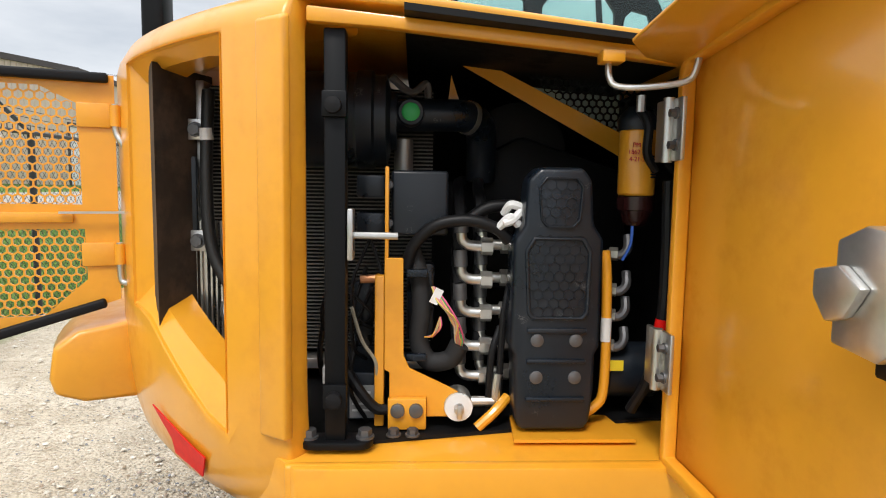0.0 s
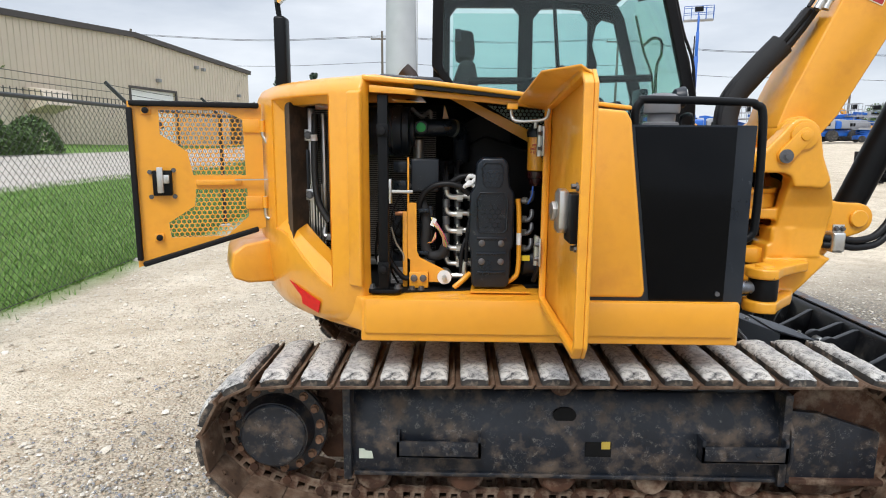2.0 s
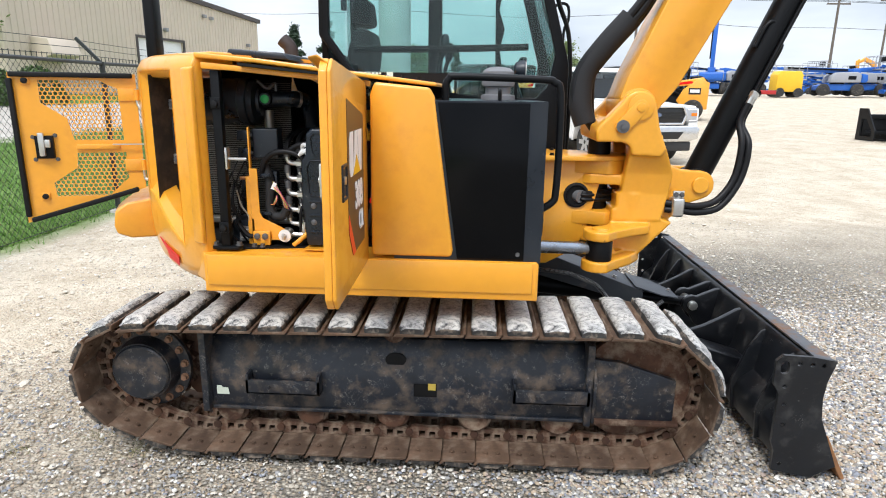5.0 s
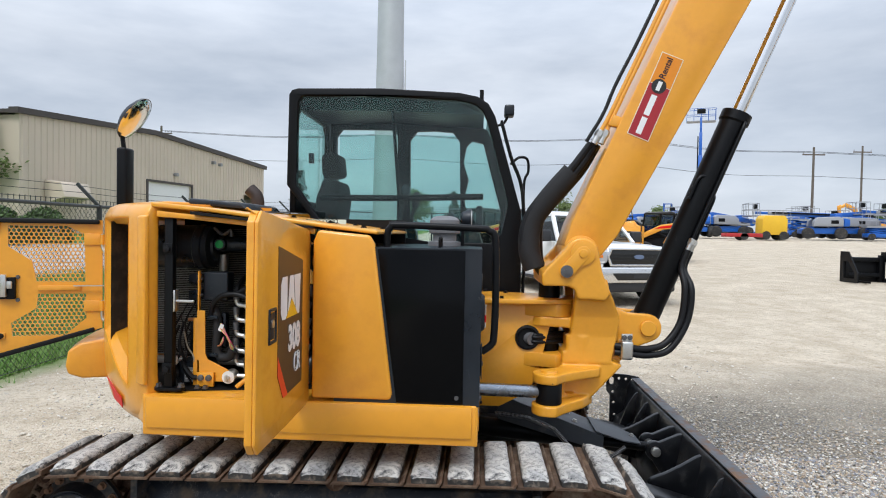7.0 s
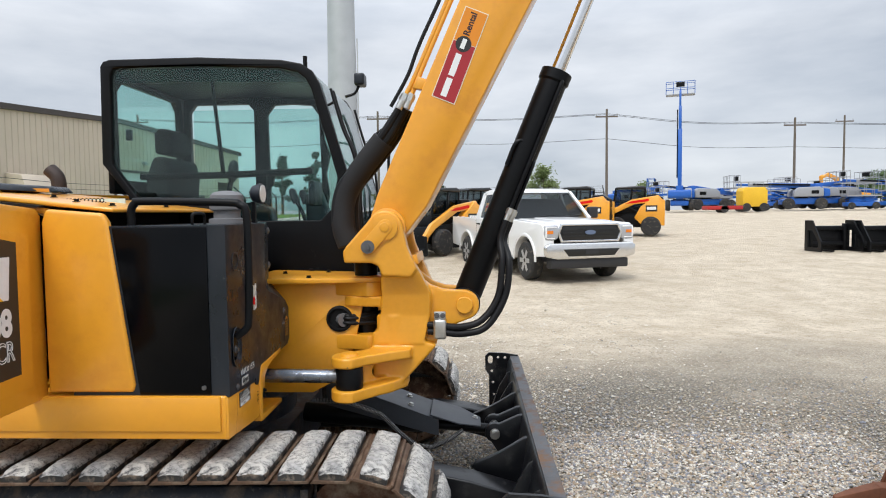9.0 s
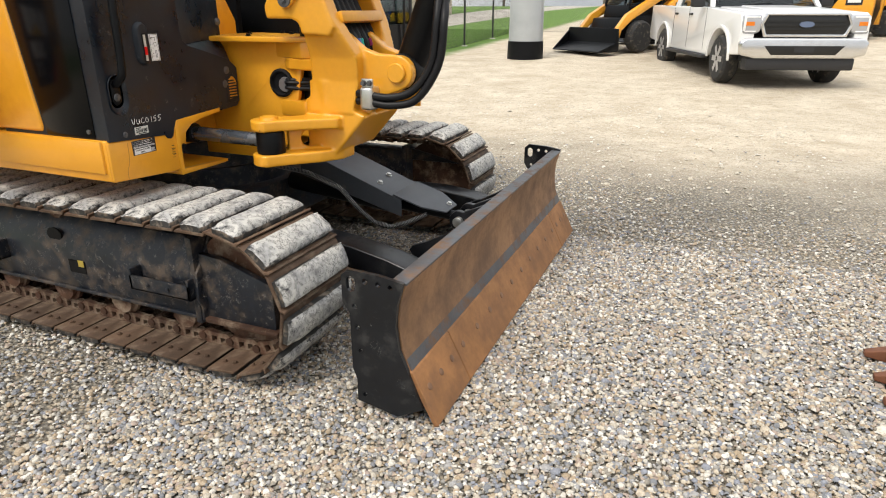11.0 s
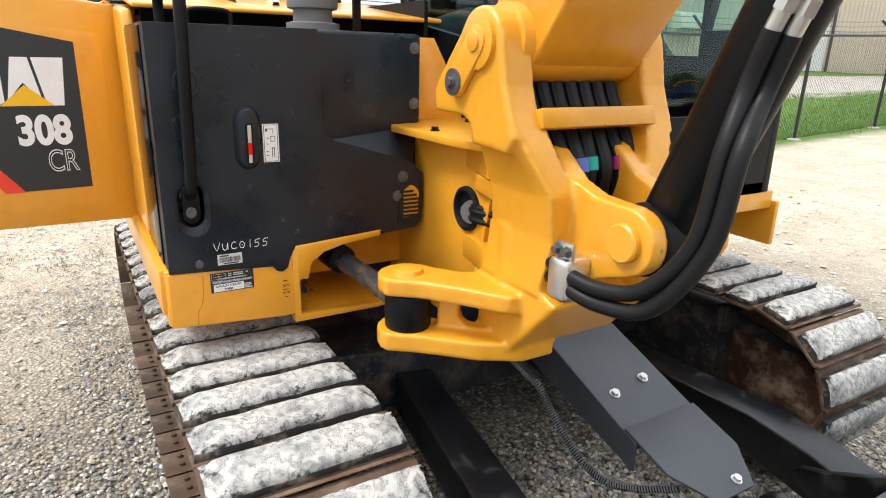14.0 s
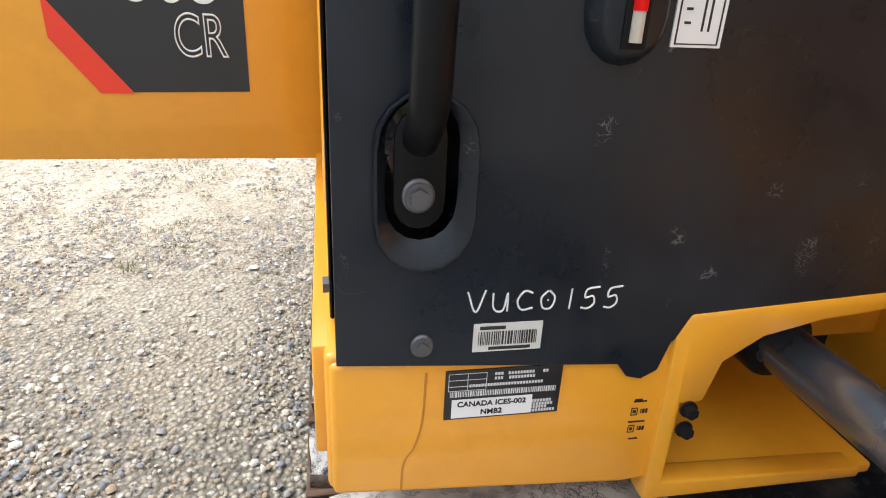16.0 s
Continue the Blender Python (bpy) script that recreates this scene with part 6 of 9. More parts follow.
# ---- engine door, standing open ----
def build_engine_door():
    m = face((0.505, 0.975, 0.0), (0.012, -0.645, 0), (0, 0, 1))
    out = [(0.0, 0.915), (0.0, 1.575), (0.02, 1.60), (0.585, 1.655), (0.622, 1.62), (0.630, 0.955), (0.602, 0.918)]
    d = part("engine_door", Geo().plate(out, -0.012, 0.0, "z"), YELLOW, excavator, "open yellow engine door", 0.004, 2, m=m)
    # turned-in rim
    rim = Geo()
    inner = [(0.018, 0.935), (0.018, 1.565), (0.03, 1.583), (0.58, 1.636), (0.604, 1.612), (0.612, 0.962), (0.595, 0.936)]
    rim.plate(out, 0.0, 0.024, "z", [inner])
    part("door_rim", rim, YELLOW, d, bevel=0.004)
    # top flange that closes over the hood edge
    g = Geo()
    a = [(0.0, 1.585, 0.0), (0.60, 1.645, 0.0), (0.60, 1.665, 0.03), (0.42, 1.668, 0.10), (0.05, 1.612, 0.12), (0.0, 1.60, 0.08)]
    g.add(a + [(x, y - 0.006, z) for x, y, z in a], [(0, 1, 2, 3, 4, 5), (11, 10, 9, 8, 7, 6)] + [(i, (i + 1) % 6, 6 + (i + 1) % 6, 6 + i) for i in range(6)])
    part("top_flange", g, YELLOW, d, bevel=0.002)
    # pressed field on the outer skin
    g = Geo()
    n = [(0.06, 0.96), (0.06, 1.52), (0.58, 1.575), (0.58, 0.96)]
    k = [(0.09, 0.985), (0.09, 1.495), (0.555, 1.545), (0.555, 0.985)]
    g.add([(x, y, -0.010) for x, y in n] + [(x, y, -0.018) for x, y in k], [(0, 1, 5, 4), (1, 2, 6, 5), (2, 3, 7, 6), (3, 0, 4, 7), (4, 5, 6, 7), (3, 2, 1, 0)])
    part("door_field", g, YELLOW, d, bevel=0.004)
    # decal: dark field, red corner, white blocks and yellow triangle, model number
    DK = plain("decal_black", (0.022, 0.023, 0.024), 0.35)
    dec = part("decal", Geo().plate([(0.441, 1.545), (0.141, 1.487), (0.143, 1.037), (0.379, 1.033), (0.442, 1.118)], -0.0195, -0.0182, "z"), DK, d, "black model decal with red corner")
    part("red_corner", Geo().plate([(0.4425, 1.183), (0.327, 1.032), (0.379, 1.032), (0.4425, 1.118)], -0.0205, -0.0196, "z"), plain("decal_red", (0.80, 0.05, 0.02), 0.35), d)
    WT = plain("decal_white", (0.8, 0.8, 0.8), 0.35)
    for pts in ([(0.414, 1.322), (0.414, 1.415), (0.396, 1.440), (0.342, 1.440), (0.342, 1.310), (0.362, 1.296), (0.398, 1.297)], [(0.334, 1.312), (0.312, 1.440), (0.268, 1.440), (0.244, 1.312), (0.289, 1.366)], [(0.260, 1.440), (0.176, 1.440), (0.188, 1.297), (0.224, 1.297), (0.236, 1.312)]):
        part("logo_block", Geo().plate(pts, -0.0205, -0.0196, "z"), WT, d)
    part("logo_triangle", Geo().plate([(0.356, 1.297), (0.287, 1.359), (0.214, 1.297)], -0.0212, -0.0206, "z"), plain("decal_yellow", (0.85, 0.48, 0.01), 0.35), d)
    letters("308", 0.122, face((0.2525, 1.218, -0.0205), (-1, 0, 0), (0, 1, 0)), WT, d, bold=0.005, xscale=0.80)
    letters("CR", 0.096, face((0.2145, 1.123, -0.0205), (-1, 0, 0), (0, 1, 0)), WT, d, outline=0.0016, xscale=0.66)
    # outside paddle handle
    h = part("door_handle", Geo().plate([(0.464, 1.237), (0.464, 1.350), (0.538, 1.350), (0.538, 1.237)], -0.024, -0.012, "z", [[(0.473, 1.247), (0.529, 1.247), (0.529, 1.340), (0.473, 1.340)]]), BLACK_P, d, "black recessed paddle latch", 0.004)
    part("paddle", Geo().box(0.475, 0.527, 1.250, 1.336, -0.019, -0.014), BLACK_P, h, bevel=0.003)
    part("lock_barrel", Geo().cyl((0.510, 1.302, -0.019), (0.510, 1.302, -0.026), 0.013, n=16), STEEL, h)
    # latch on the inside
    lt = part("latch_plate", Geo().box(0.47, 0.56, 1.215, 1.345, 0.002, 0.032), BLACK_M, d, "black latch housing", 0.004)
    part("latch_body", Geo().plate([(0.44, 1.24), (0.44, 1.34), (0.475, 1.355), (0.52, 1.35), (0.52, 1.25), (0.50, 1.235)], 0.03, 0.055, "z"), STEEL, lt, "zinc rotary latch", 0.004)
    part("latch_jaw", Geo().plate([(0.425, 1.285), (0.425, 1.31), (0.46, 1.318), (0.49, 1.30), (0.47, 1.27), (0.445, 1.262)], 0.055, 0.066, "z"), STEEL, lt, bevel=0.003)
    for x, y in ((0.48, 1.36), (0.55, 1.36), (0.55, 1.20), (0.50, 1.195)):
        part("latch_bolt", Geo().bolt((x, y, 0.0), (0, 0, 1), 0.008, 0.014), STEEL_D, lt)
    # Flat near-black strip, coloured as the shade inside a slot.
    part("latch_slot", Geo().box(0.555, 0.572, 1.20, 1.36, 0.001, 0.006), DARKIN, lt)
    # hinges and stay
    for z in (1.43, 1.05):
        hg = part("hinge", Geo().box(-0.002, 0.042, z, z + 0.10, 0.024, 0.032), STEEL, d, "zinc door hinge", 0.003)
        part("hinge_pin", Geo().cyl((0.0, z - 0.002, 0.036), (0.0, z + 0.102, 0.036), 0.009, n=12), STEEL, hg)
        part("hinge_leaf", Geo().box(-0.045, 0.0, z, z + 0.10, 0.030, 0.038), STEEL, hg, bevel=0.002)
        for dz in (0.025, 0.075):
            part("hinge_bolt", Geo().bolt((0.025, z + dz, 0.032), (0, 0, 1), 0.007, 0.01), STEEL_D, hg)
    part("stay_rod", Geo().tube([(0.372, 0.99, 1.602), (0.372, 0.985, 1.565), (0.385, 0.975, 1.548), (0.43, 0.95, 1.545), (0.478, 0.93, 1.552), (0.49, 0.925, 1.575), (0.492, 0.925, 1.595)], 0.0055, 10), STEEL, excavator, "bent steel door stay")
    part("stay_tab", Geo().box(0.355, 0.392, 0.965, 1.0, 1.585, 1.605), YELLOW, excavator, bevel=0.003)


build_engine_door()


# ---- rear door with perforated fields ----
def hexes(g, zone, pitch, hole, z0, z1):
    """Rings of a hexagonal perforation inside an outline."""
    xs, ys = [p[0] for p in zone], [p[1] for p in zone]

    def inside(x, y):
        hit = False
        for i in range(len(zone)):
            (x0, y0), (x1, y1) = zone[i], zone[i - 1]
            if (y0 > y) != (y1 > y) and x < (x1 - x0) * (y - y0) / (y1 - y0) + x0:
                hit = not hit
        return hit
    ro, ri = pitch / math.sqrt(3), hole / math.sqrt(3)
    dy = pitch * math.sqrt(3) / 2
    for j in range(int((max(ys) - min(ys)) / dy) + 3):
        for i in range(int((max(xs) - min(xs)) / pitch) + 3):
            cx, cy = min(xs) + (i + 0.5 * (j % 2) - 0.5) * pitch, min(ys) + (j - 0.5) * dy
            if not inside(cx, cy):
                continue
            vs = []
            for r in (ro, ri):
                for z in (z0, z1):
                    vs += [(cx + r * math.sin(math.pi / 3 * k), cy + r * math.cos(math.pi / 3 * k), z) for k in range(6)]
            fs = []
            for k in range(6):
                n = (k + 1) % 6
                fs += [(k, n, 12 + n, 12 + k), (6 + k, 18 + k, 18 + n, 6 + n), (12 + k, 12 + n, 18 + n, 18 + k)]
            g.add(vs, fs)


def welded(g, name, material):
    """The mesh of a perforated sheet, with the rims of neighbouring holes joined."""
    me = g.mesh(name, material, smooth=False)
    bm = bmesh.new()
    bm.from_mesh(me)
    bmesh.ops.remove_doubles(bm, verts=bm.verts, dist=0.0004)
    bm.to_mesh(me)
    bm.free()
    return me


def build_rear_door():
    m = face((-0.638, 1.470, 0), (-0.485, -0.17, 0), (0, 0, 1))
    z1 = [(0.394, 1.590), (0.155, 1.592), (0.079, 1.555), (0.076, 1.332), (0.277, 1.334), (0.295, 1.431), (0.394, 1.493)]
    z2 = [(0.271, 1.27), (0.073, 1.27), (0.071, 1.158), (0.161, 1.077), (0.376, 1.077), (0.382, 1.139), (0.277, 1.202)]
    out = [(0.0, 1.105), (0.0, 1.625), (0.51, 1.625), (0.51, 0.955)]

    def grow(z, d):
        cx, cy = sum(p[0] for p in z) / len(z), sum(p[1] for p in z) / len(z)
        return [(x + d * (1 if x > cx else -1), y + d * (1 if y > cy else -1)) for x, y in z]
    door = part("rear_door", Geo().plate(out, -0.004, 0.004, "z", [grow(z1, 0.003), grow(z2, 0.003)]), YELLOW, excavator, "open yellow perforated rear door", m=m)
    for z in (z1, z2):
        g = Geo()
        hexes(g, z, 0.0205, 0.0165, -0.0025, 0.0025)
        part("perforated_panel", welded(g, "perforated_panel", YELLOW), None, door, "hexagonal perforated grille")
    # rubber seal round the free edges
    for pts in ([(0.01, 1.617), (0.502, 1.617)], [(0.502, 1.60), (0.500, 0.985)], [(0.49, 0.968), (0.03, 1.10)]):
        s = Geo()
        (x0, y0), (x1, y1) = pts
        dx, dy = x1 - x0, y1 - y0
        L = math.hypot(dx, dy)
        s.box(0, L, -0.011, 0.011, -0.022, 0.0, Matrix.Translation((x0, y0, -0.004)) @ Matrix.Rotation(math.atan2(dy, dx), 4, "Z"))
        part("rubber_seal", s, RUBBER, door, "black rubber door seal", 0.006, 3)
    lt = part("latch_box", Geo().box(0.361, 0.434, 1.250, 1.352, -0.026, -0.004), BLACK_M, door, "black latch box", 0.004)
    part("latch_body", Geo().box(0.392, 0.416, 1.262, 1.366, -0.044, -0.026), STEEL, lt, bevel=0.004)
    part("latch_jaw", Geo().box(0.370, 0.394, 1.30, 1.335, -0.038, -0.026), STEEL, lt, bevel=0.004)
    for x, y in ((0.444, 1.345), (0.355, 1.352), (0.444, 1.245), (0.355, 1.245)):
        part("bolt", Geo().bolt((x, y, -0.004), (0, 0, -1), 0.007, 0.008), STEEL_D, lt)
    for x, y in ((0.444, 1.59), (0.423, 1.077)):
        b = Geo().box(x - 0.018, x + 0.018, y - 0.016, y + 0.016, -0.012, -0.004)
        bp = part("bumper_pad", b, YELLOW, door, bevel=0.003)
        part("rubber_stop", Geo().lathe((x, y, -0.012), (0, 0, -1), [(0, 0.013), (0.012, 0.012), (0.014, 0.005)], 16), RUBBER, bp)
    part("shelf", Geo().box(0.091, 0.271, 1.288, 1.312, -0.016, -0.004), YELLOW, door, bevel=0.004)
    for z in (1.505, 1.185):
        hb = part("hinge_strap", Geo().box(0.008, 0.078, z, z + 0.056, -0.012, -0.004), YELLOW, door, bevel=0.004)
        part("hinge_knuckle", Geo().cyl((-0.002, z + 0.004, -0.010), (-0.002, z + 0.052, -0.010), 0.012, n=14), YELLOW, hb)
    part("hinge_rod", Geo().tube([(-0.002, 1.56, -0.012), (-0.002, 1.50, -0.012), (-0.012, 1.475, -0.018), (-0.026, 1.44, -0.022), (-0.028, 1.34, -0.022), (-0.028, 1.20, -0.022), (-0.024, 1.155, -0.022), (-0.012, 1.145, -0.018), (-0.002, 1.16, -0.012), (-0.002, 1.24, -0.012)], 0.0075, 12), STEEL, door, "bent steel hinge rod")
    part("stay_strip", Geo().box(-0.055, 0.118, 1.309, 1.314, -0.030, -0.022), STEEL, door)
    pl = part("hinge_plate", Geo().box(-0.062, -0.032, 1.165, 1.455, -0.016, -0.008), STEEL, door, "zinc hinge plate", 0.003)
    for y in (1.185, 1.27, 1.35, 1.435):
        part("bolt", Geo().bolt((-0.048, y, -0.016), (0, 0, -1), 0.008, 0.01), STEEL_D, pl)


build_rear_door()


# ---- engine bay ----
def build_bay():
    before = set(excavator.children)
    # Back, floor and wall carry the bay's shade as near-black colour.
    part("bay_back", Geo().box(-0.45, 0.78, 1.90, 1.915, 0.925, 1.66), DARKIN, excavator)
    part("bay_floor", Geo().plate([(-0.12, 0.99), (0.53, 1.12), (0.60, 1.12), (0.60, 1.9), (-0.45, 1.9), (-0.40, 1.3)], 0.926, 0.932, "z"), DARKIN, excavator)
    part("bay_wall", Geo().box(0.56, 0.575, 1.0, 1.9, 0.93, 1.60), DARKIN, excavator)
    part("slot_side", Geo().plate([(-0.50, 1.30), (-0.46, 1.22), (-0.40, 1.40), (-0.43, 1.45)], 1.0, 1.62, "z"), mat("brown_dusty_steel", (0.045, 0.032, 0.022), 0.8, var=0.3, bump=0.2, dirt=(0.09, 0.06, 0.04), dirt_at=0.55), excavator)
    # radiator: side tanks, core of fine fins over a backing coloured as their shade
    FIN = mat("radiator_fin", (0.17, 0.16, 0.145), 0.55, metal=0.6, var=0.25, scale=20, bump=0.1)
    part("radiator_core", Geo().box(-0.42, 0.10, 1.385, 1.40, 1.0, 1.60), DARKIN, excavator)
    f = Geo()
    z = 1.005
    while z < 1.595:
        f.box(-0.40, 0.10, 1.372, 1.386, z, z + 0.0028)
        z += 0.0085
    part("radiator_fin", f, FIN, excavator, "fine grey radiator fins", smooth=False)["kind"] = "stuff"
    part("radiator_tank", Geo().box(-0.425, -0.40, 1.345, 1.40, 0.985, 1.605), STEEL, excavator, bevel=0.003)
    part("radiator_tank", Geo().box(-0.368, -0.352, 1.350, 1.375, 1.05, 1.585), STEEL, excavator, bevel=0.004)
    part("radiator_base", Geo().box(-0.43, 0.1, 1.34, 1.40, 0.965, 0.99), STEEL, excavator, bevel=0.003)
    for i in range(7):
        part("cooler_fin", Geo().box(-0.425 + 0.011 * i, -0.421 + 0.011 * i, 1.335, 1.346, 1.0, 1.30), STEEL, excavator, smooth=False)
    part("rubber_flap", Geo().box(-0.455, -0.415, 1.325, 1.34, 1.26, 1.44), BLACK_P, excavator, bevel=0.004)
    for z in (1.475, 1.235):
        part("mount_plate", Geo().box(-0.43, -0.395, 1.318, 1.325, z, z + 0.045), STEEL, excavator, bevel=0.002)
        part("mount_bolt", Geo().bolt((-0.412, 1.318, z + 0.022), (0, -1, 0), 0.012, 0.01), STEEL_D, excavator)
    part("corrugated_hose", Geo().tube([(-0.385, 1.325, 1.58), (-0.385, 1.315, 1.52), (-0.388, 1.31, 1.42), (-0.385, 1.305, 1.30), (-0.37, 1.30, 1.22), (-0.33, 1.29, 1.15)], 0.0135, 12), mat("corrugated_plastic", (0.012, 0.012, 0.012), 0.5, bump=0.6, bscale=240), excavator, "black corrugated hose")
    part("hose_label", Geo().cyl((-0.3865, 1.3125, 1.475), (-0.3875, 1.311, 1.50), 0.0142, n=14), WHITE, excavator)
    part("drain_elbow", Geo().tube([(-0.36, 1.34, 1.12), (-0.36, 1.335, 1.09), (-0.34, 1.33, 1.08)], 0.012, 10).cyl((-0.35, 1.33, 1.08), (-0.318, 1.33, 1.08), 0.016, n=6), STEEL, excavator)
    # black post with rubber bumpers and striker
    p = part("door_post", Geo().box(-0.090, -0.054, 0.975, 1.01, 0.945, 1.635), BLACK_M, excavator, "black square door post", 0.004)
    part("post_foot", Geo().plate(capsule_h(-0.070, 0.988, 0.125, 0.05), 0.934, 0.948, "z"), BLACK_M, p, bevel=0.003)
    for x in (-0.118, -0.022):
        part("foot_bolt", Geo().bolt((x, 0.988, 0.948), (0, 0, 1), 0.012, 0.012), STEEL_D, p)
    for z in (1.511, 1.024):
        part("bumper_bracket", Geo().box(-0.092, -0.052, 0.966, 0.976, z - 0.018, z + 0.024), BLACK_M, p, bevel=0.002)
        part("rubber_bumper", Geo().lathe((-0.073, 0.966, z), (0, -1, 0), [(0, 0.014), (0.012, 0.013), (0.014, 0.004)], 16), RUBBER, p)
    sp = part("striker_plate", Geo().box(-0.052, -0.042, 0.972, 1.005, 1.258, 1.345), STEEL, p, "zinc striker plate", 0.003)
    part("striker_pin", Geo().tube([(-0.042, 0.985, 1.30), (0.02, 0.980, 1.30), (0.032, 0.980, 1.30)], 0.006, 10), STEEL, sp)
    # yellow switch bracket
    YB = YELLOW
    b = part("switch_bracket", Geo().plate([(0.006, 1.045), (0.006, 1.253), (0.040, 1.253), (0.042, 1.072), (0.053, 1.048), (0.128, 1.012), (0.150, 1.0), (0.150, 0.955), (0.085, 0.955), (0.085, 0.992), (0.016, 0.992), (0.016, 1.04)], 1.066, 1.072, "y"), YB, excavator, "yellow steel switch bracket", 0.0015, 1)
    part("bracket_foot", Geo().box(0.014, 0.085, 1.05, 1.066, 0.936, 0.995), YB, b, bevel=0.003)
    part("bracket_return", Geo().box(-0.012, 0.006, 1.07, 1.10, 0.935, 1.22), YB, b, bevel=0.003)
    part("bracket_bar", Geo().box(0.006, 0.013, 1.07, 1.09, 1.25, 1.418), YB, b, bevel=0.002)
    for x in (0.032, 0.066):
        part("plug_bolt", Geo().lathe((x, 1.05, 0.974), (0, -1, 0), [(0, 0.013), (0.008, 0.013), (0.01, 0.008)], 14), STEEL_D, b)
        part("foot_bolt", Geo().bolt((x - 0.006, 1.03, 0.934), (0, 0, 1), 0.010, 0.01), STEEL_D, b)
    k = part("battery_switch", Geo().cyl((0.145, 1.062, 0.976), (0.145, 1.11, 0.976), 0.027, n=24), STEEL, b, "round battery disconnect switch")
    part("switch_dial", Geo().cyl((0.145, 1.056, 0.976), (0.145, 1.062, 0.976), 0.026, n=24), WHITE, k)
    part("switch_key", Geo().cyl((0.145, 1.04, 0.976), (0.145, 1.056, 0.976), 0.010, n=6).box(0.140, 0.150, 1.03, 1.042, 0.963, 0.990), STEEL, k, bevel=0.002)
    part("relay_box", Geo().box(0.016, 0.122, 1.10, 1.17, 1.292, 1.412), BLACK_P, excavator, "black plastic relay box", 0.006, 3)
    for z in (1.385, 1.315):
        part("connector", Geo().box(-0.048, 0.004, 1.10, 1.16, z - 0.024, z + 0.018), BLACK_P, excavator, bevel=0.005)
        part("bolt", Geo().bolt((0.012, 1.095, z), (0, -1, 0), 0.006, 0.01), STEEL_D, excavator)
    # air cleaner and intake
    ac = part("air_cleaner", Geo().lathe((-0.24, 1.24, 1.515), (1, 0, 0), [(0, 0.07), (0.005, 0.095), (0.18, 0.095), (0.185, 0.099), (0.215, 0.099), (0.22, 0.092), (0.242, 0.092), (0.25, 0.06), (0.262, 0.058)], 36), BLACK_P, excavator, "black air cleaner canister")
    part("intake_tube", Geo().tube([(0.02, 1.235, 1.525), (0.10, 1.235, 1.528), (0.16, 1.25, 1.528), (0.195, 1.29, 1.515), (0.205, 1.32, 1.47), (0.205, 1.34, 1.40)], 0.033, 18), BLACK_P, ac)
    part("intake_port", Geo().lathe((0.050, 1.215, 1.528), (0, -1, 0), [(0, 0.028), (0.03, 0.026), (0.032, 0.024)], 22), BLACK_P, ac)
    part("service_indicator", Geo().lathe((0.050, 1.184, 1.528), (0, -1, 0), [(0, 0.018), (0.004, 0.018), (0.006, 0.015)], 22), GREEN, ac, "green service indicator")
    part("hose_band", Geo().lathe((0.165, 1.255, 1.528), (0.75, 0.6, -0.15), [(0, 0.0355), (0.012, 0.0355)], 22), STEEL, ac)
    part("bracket_fin", Geo().plate([(0.125, 1.53), (0.135, 1.62), (0.165, 1.53)], 1.30, 1.31, "y"), YB, excavator)
    part("heat_pipe", Geo().cyl((0.035, 1.27, 1.36), (0.035, 1.27, 1.48), 0.020, n=18), mat("dull_aluminium", (0.35, 0.34, 0.32), 0.45, metal=0.8), excavator, "bare metal pipe")
    part("lever", Geo().tube([(0.01, 1.22, 1.60), (0.05, 1.22, 1.57), (0.08, 1.23, 1.59), (0.085, 1.23, 1.56)], 0.008, 8), STEEL_D, excavator)
    # engine block shapes in the shade, which is put into their near-black colour
    part("engine_block", Geo().box(0.0, 0.55, 1.45, 1.85, 0.95, 1.40), DARKIN, excavator, "engine block coloured near-black for shade", 0.02)
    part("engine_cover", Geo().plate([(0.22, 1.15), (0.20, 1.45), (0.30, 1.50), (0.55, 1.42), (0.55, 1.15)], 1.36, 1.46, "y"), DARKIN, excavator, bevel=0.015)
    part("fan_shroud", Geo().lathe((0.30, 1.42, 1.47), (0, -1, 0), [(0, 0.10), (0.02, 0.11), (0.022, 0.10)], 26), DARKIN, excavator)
    # sloped brace with hexagon mesh
    dg = Geo().plate([(0.10, 1.672), (0.16, 1.672), (0.527, 1.495), (0.535, 1.44)], 1.30, 1.306, "y")
    br = part("mesh_brace", dg, YB, excavator, "yellow sloped brace")
    hz = [(0.262, 1.646), (0.548, 1.648), (0.548, 1.475), (0.515, 1.492)]
    g = Geo()
    hexes(g, hz, 0.0165, 0.0125, -0.0015, 0.0015)
    part("hex_mesh", welded(g, "hex_mesh", BLACK_M), None, br, "black hexagon mesh", m=face((0, 1.303, 0), (1, 0, 0), (0, 0, 1)))
    # Added pale opaque sheet; the light seen through the mesh is its colour.
    part("mesh_backlight_glass", Geo().plate([(0.27, 1.65), (0.55, 1.65), (0.55, 1.48)], 1.45, 1.452, "y"), plain("grey_green_panel", (0.55, 0.68, 0.64)), excavator)
    # moulded black valve cover with pressed hexagon fields
    cv = Geo().plate([(0.278, 1.42), (0.355, 1.42), (0.372, 1.398), (0.378, 1.318), (0.396, 1.295), (0.396, 1.10), (0.388, 1.085), (0.388, 1.02), (0.382, 0.96), (0.372, 0.945), (0.255, 0.945), (0.245, 0.96), (0.243, 1.02), (0.240, 1.085), (0.232, 1.10), (0.236, 1.29), (0.254, 1.318), (0.258, 1.398)], 1.025, 1.10, "y")
    c = part("valve_cover", cv, BLACK_P, excavator, "black moulded valve cover with hexagon texture", 0.010, 3)
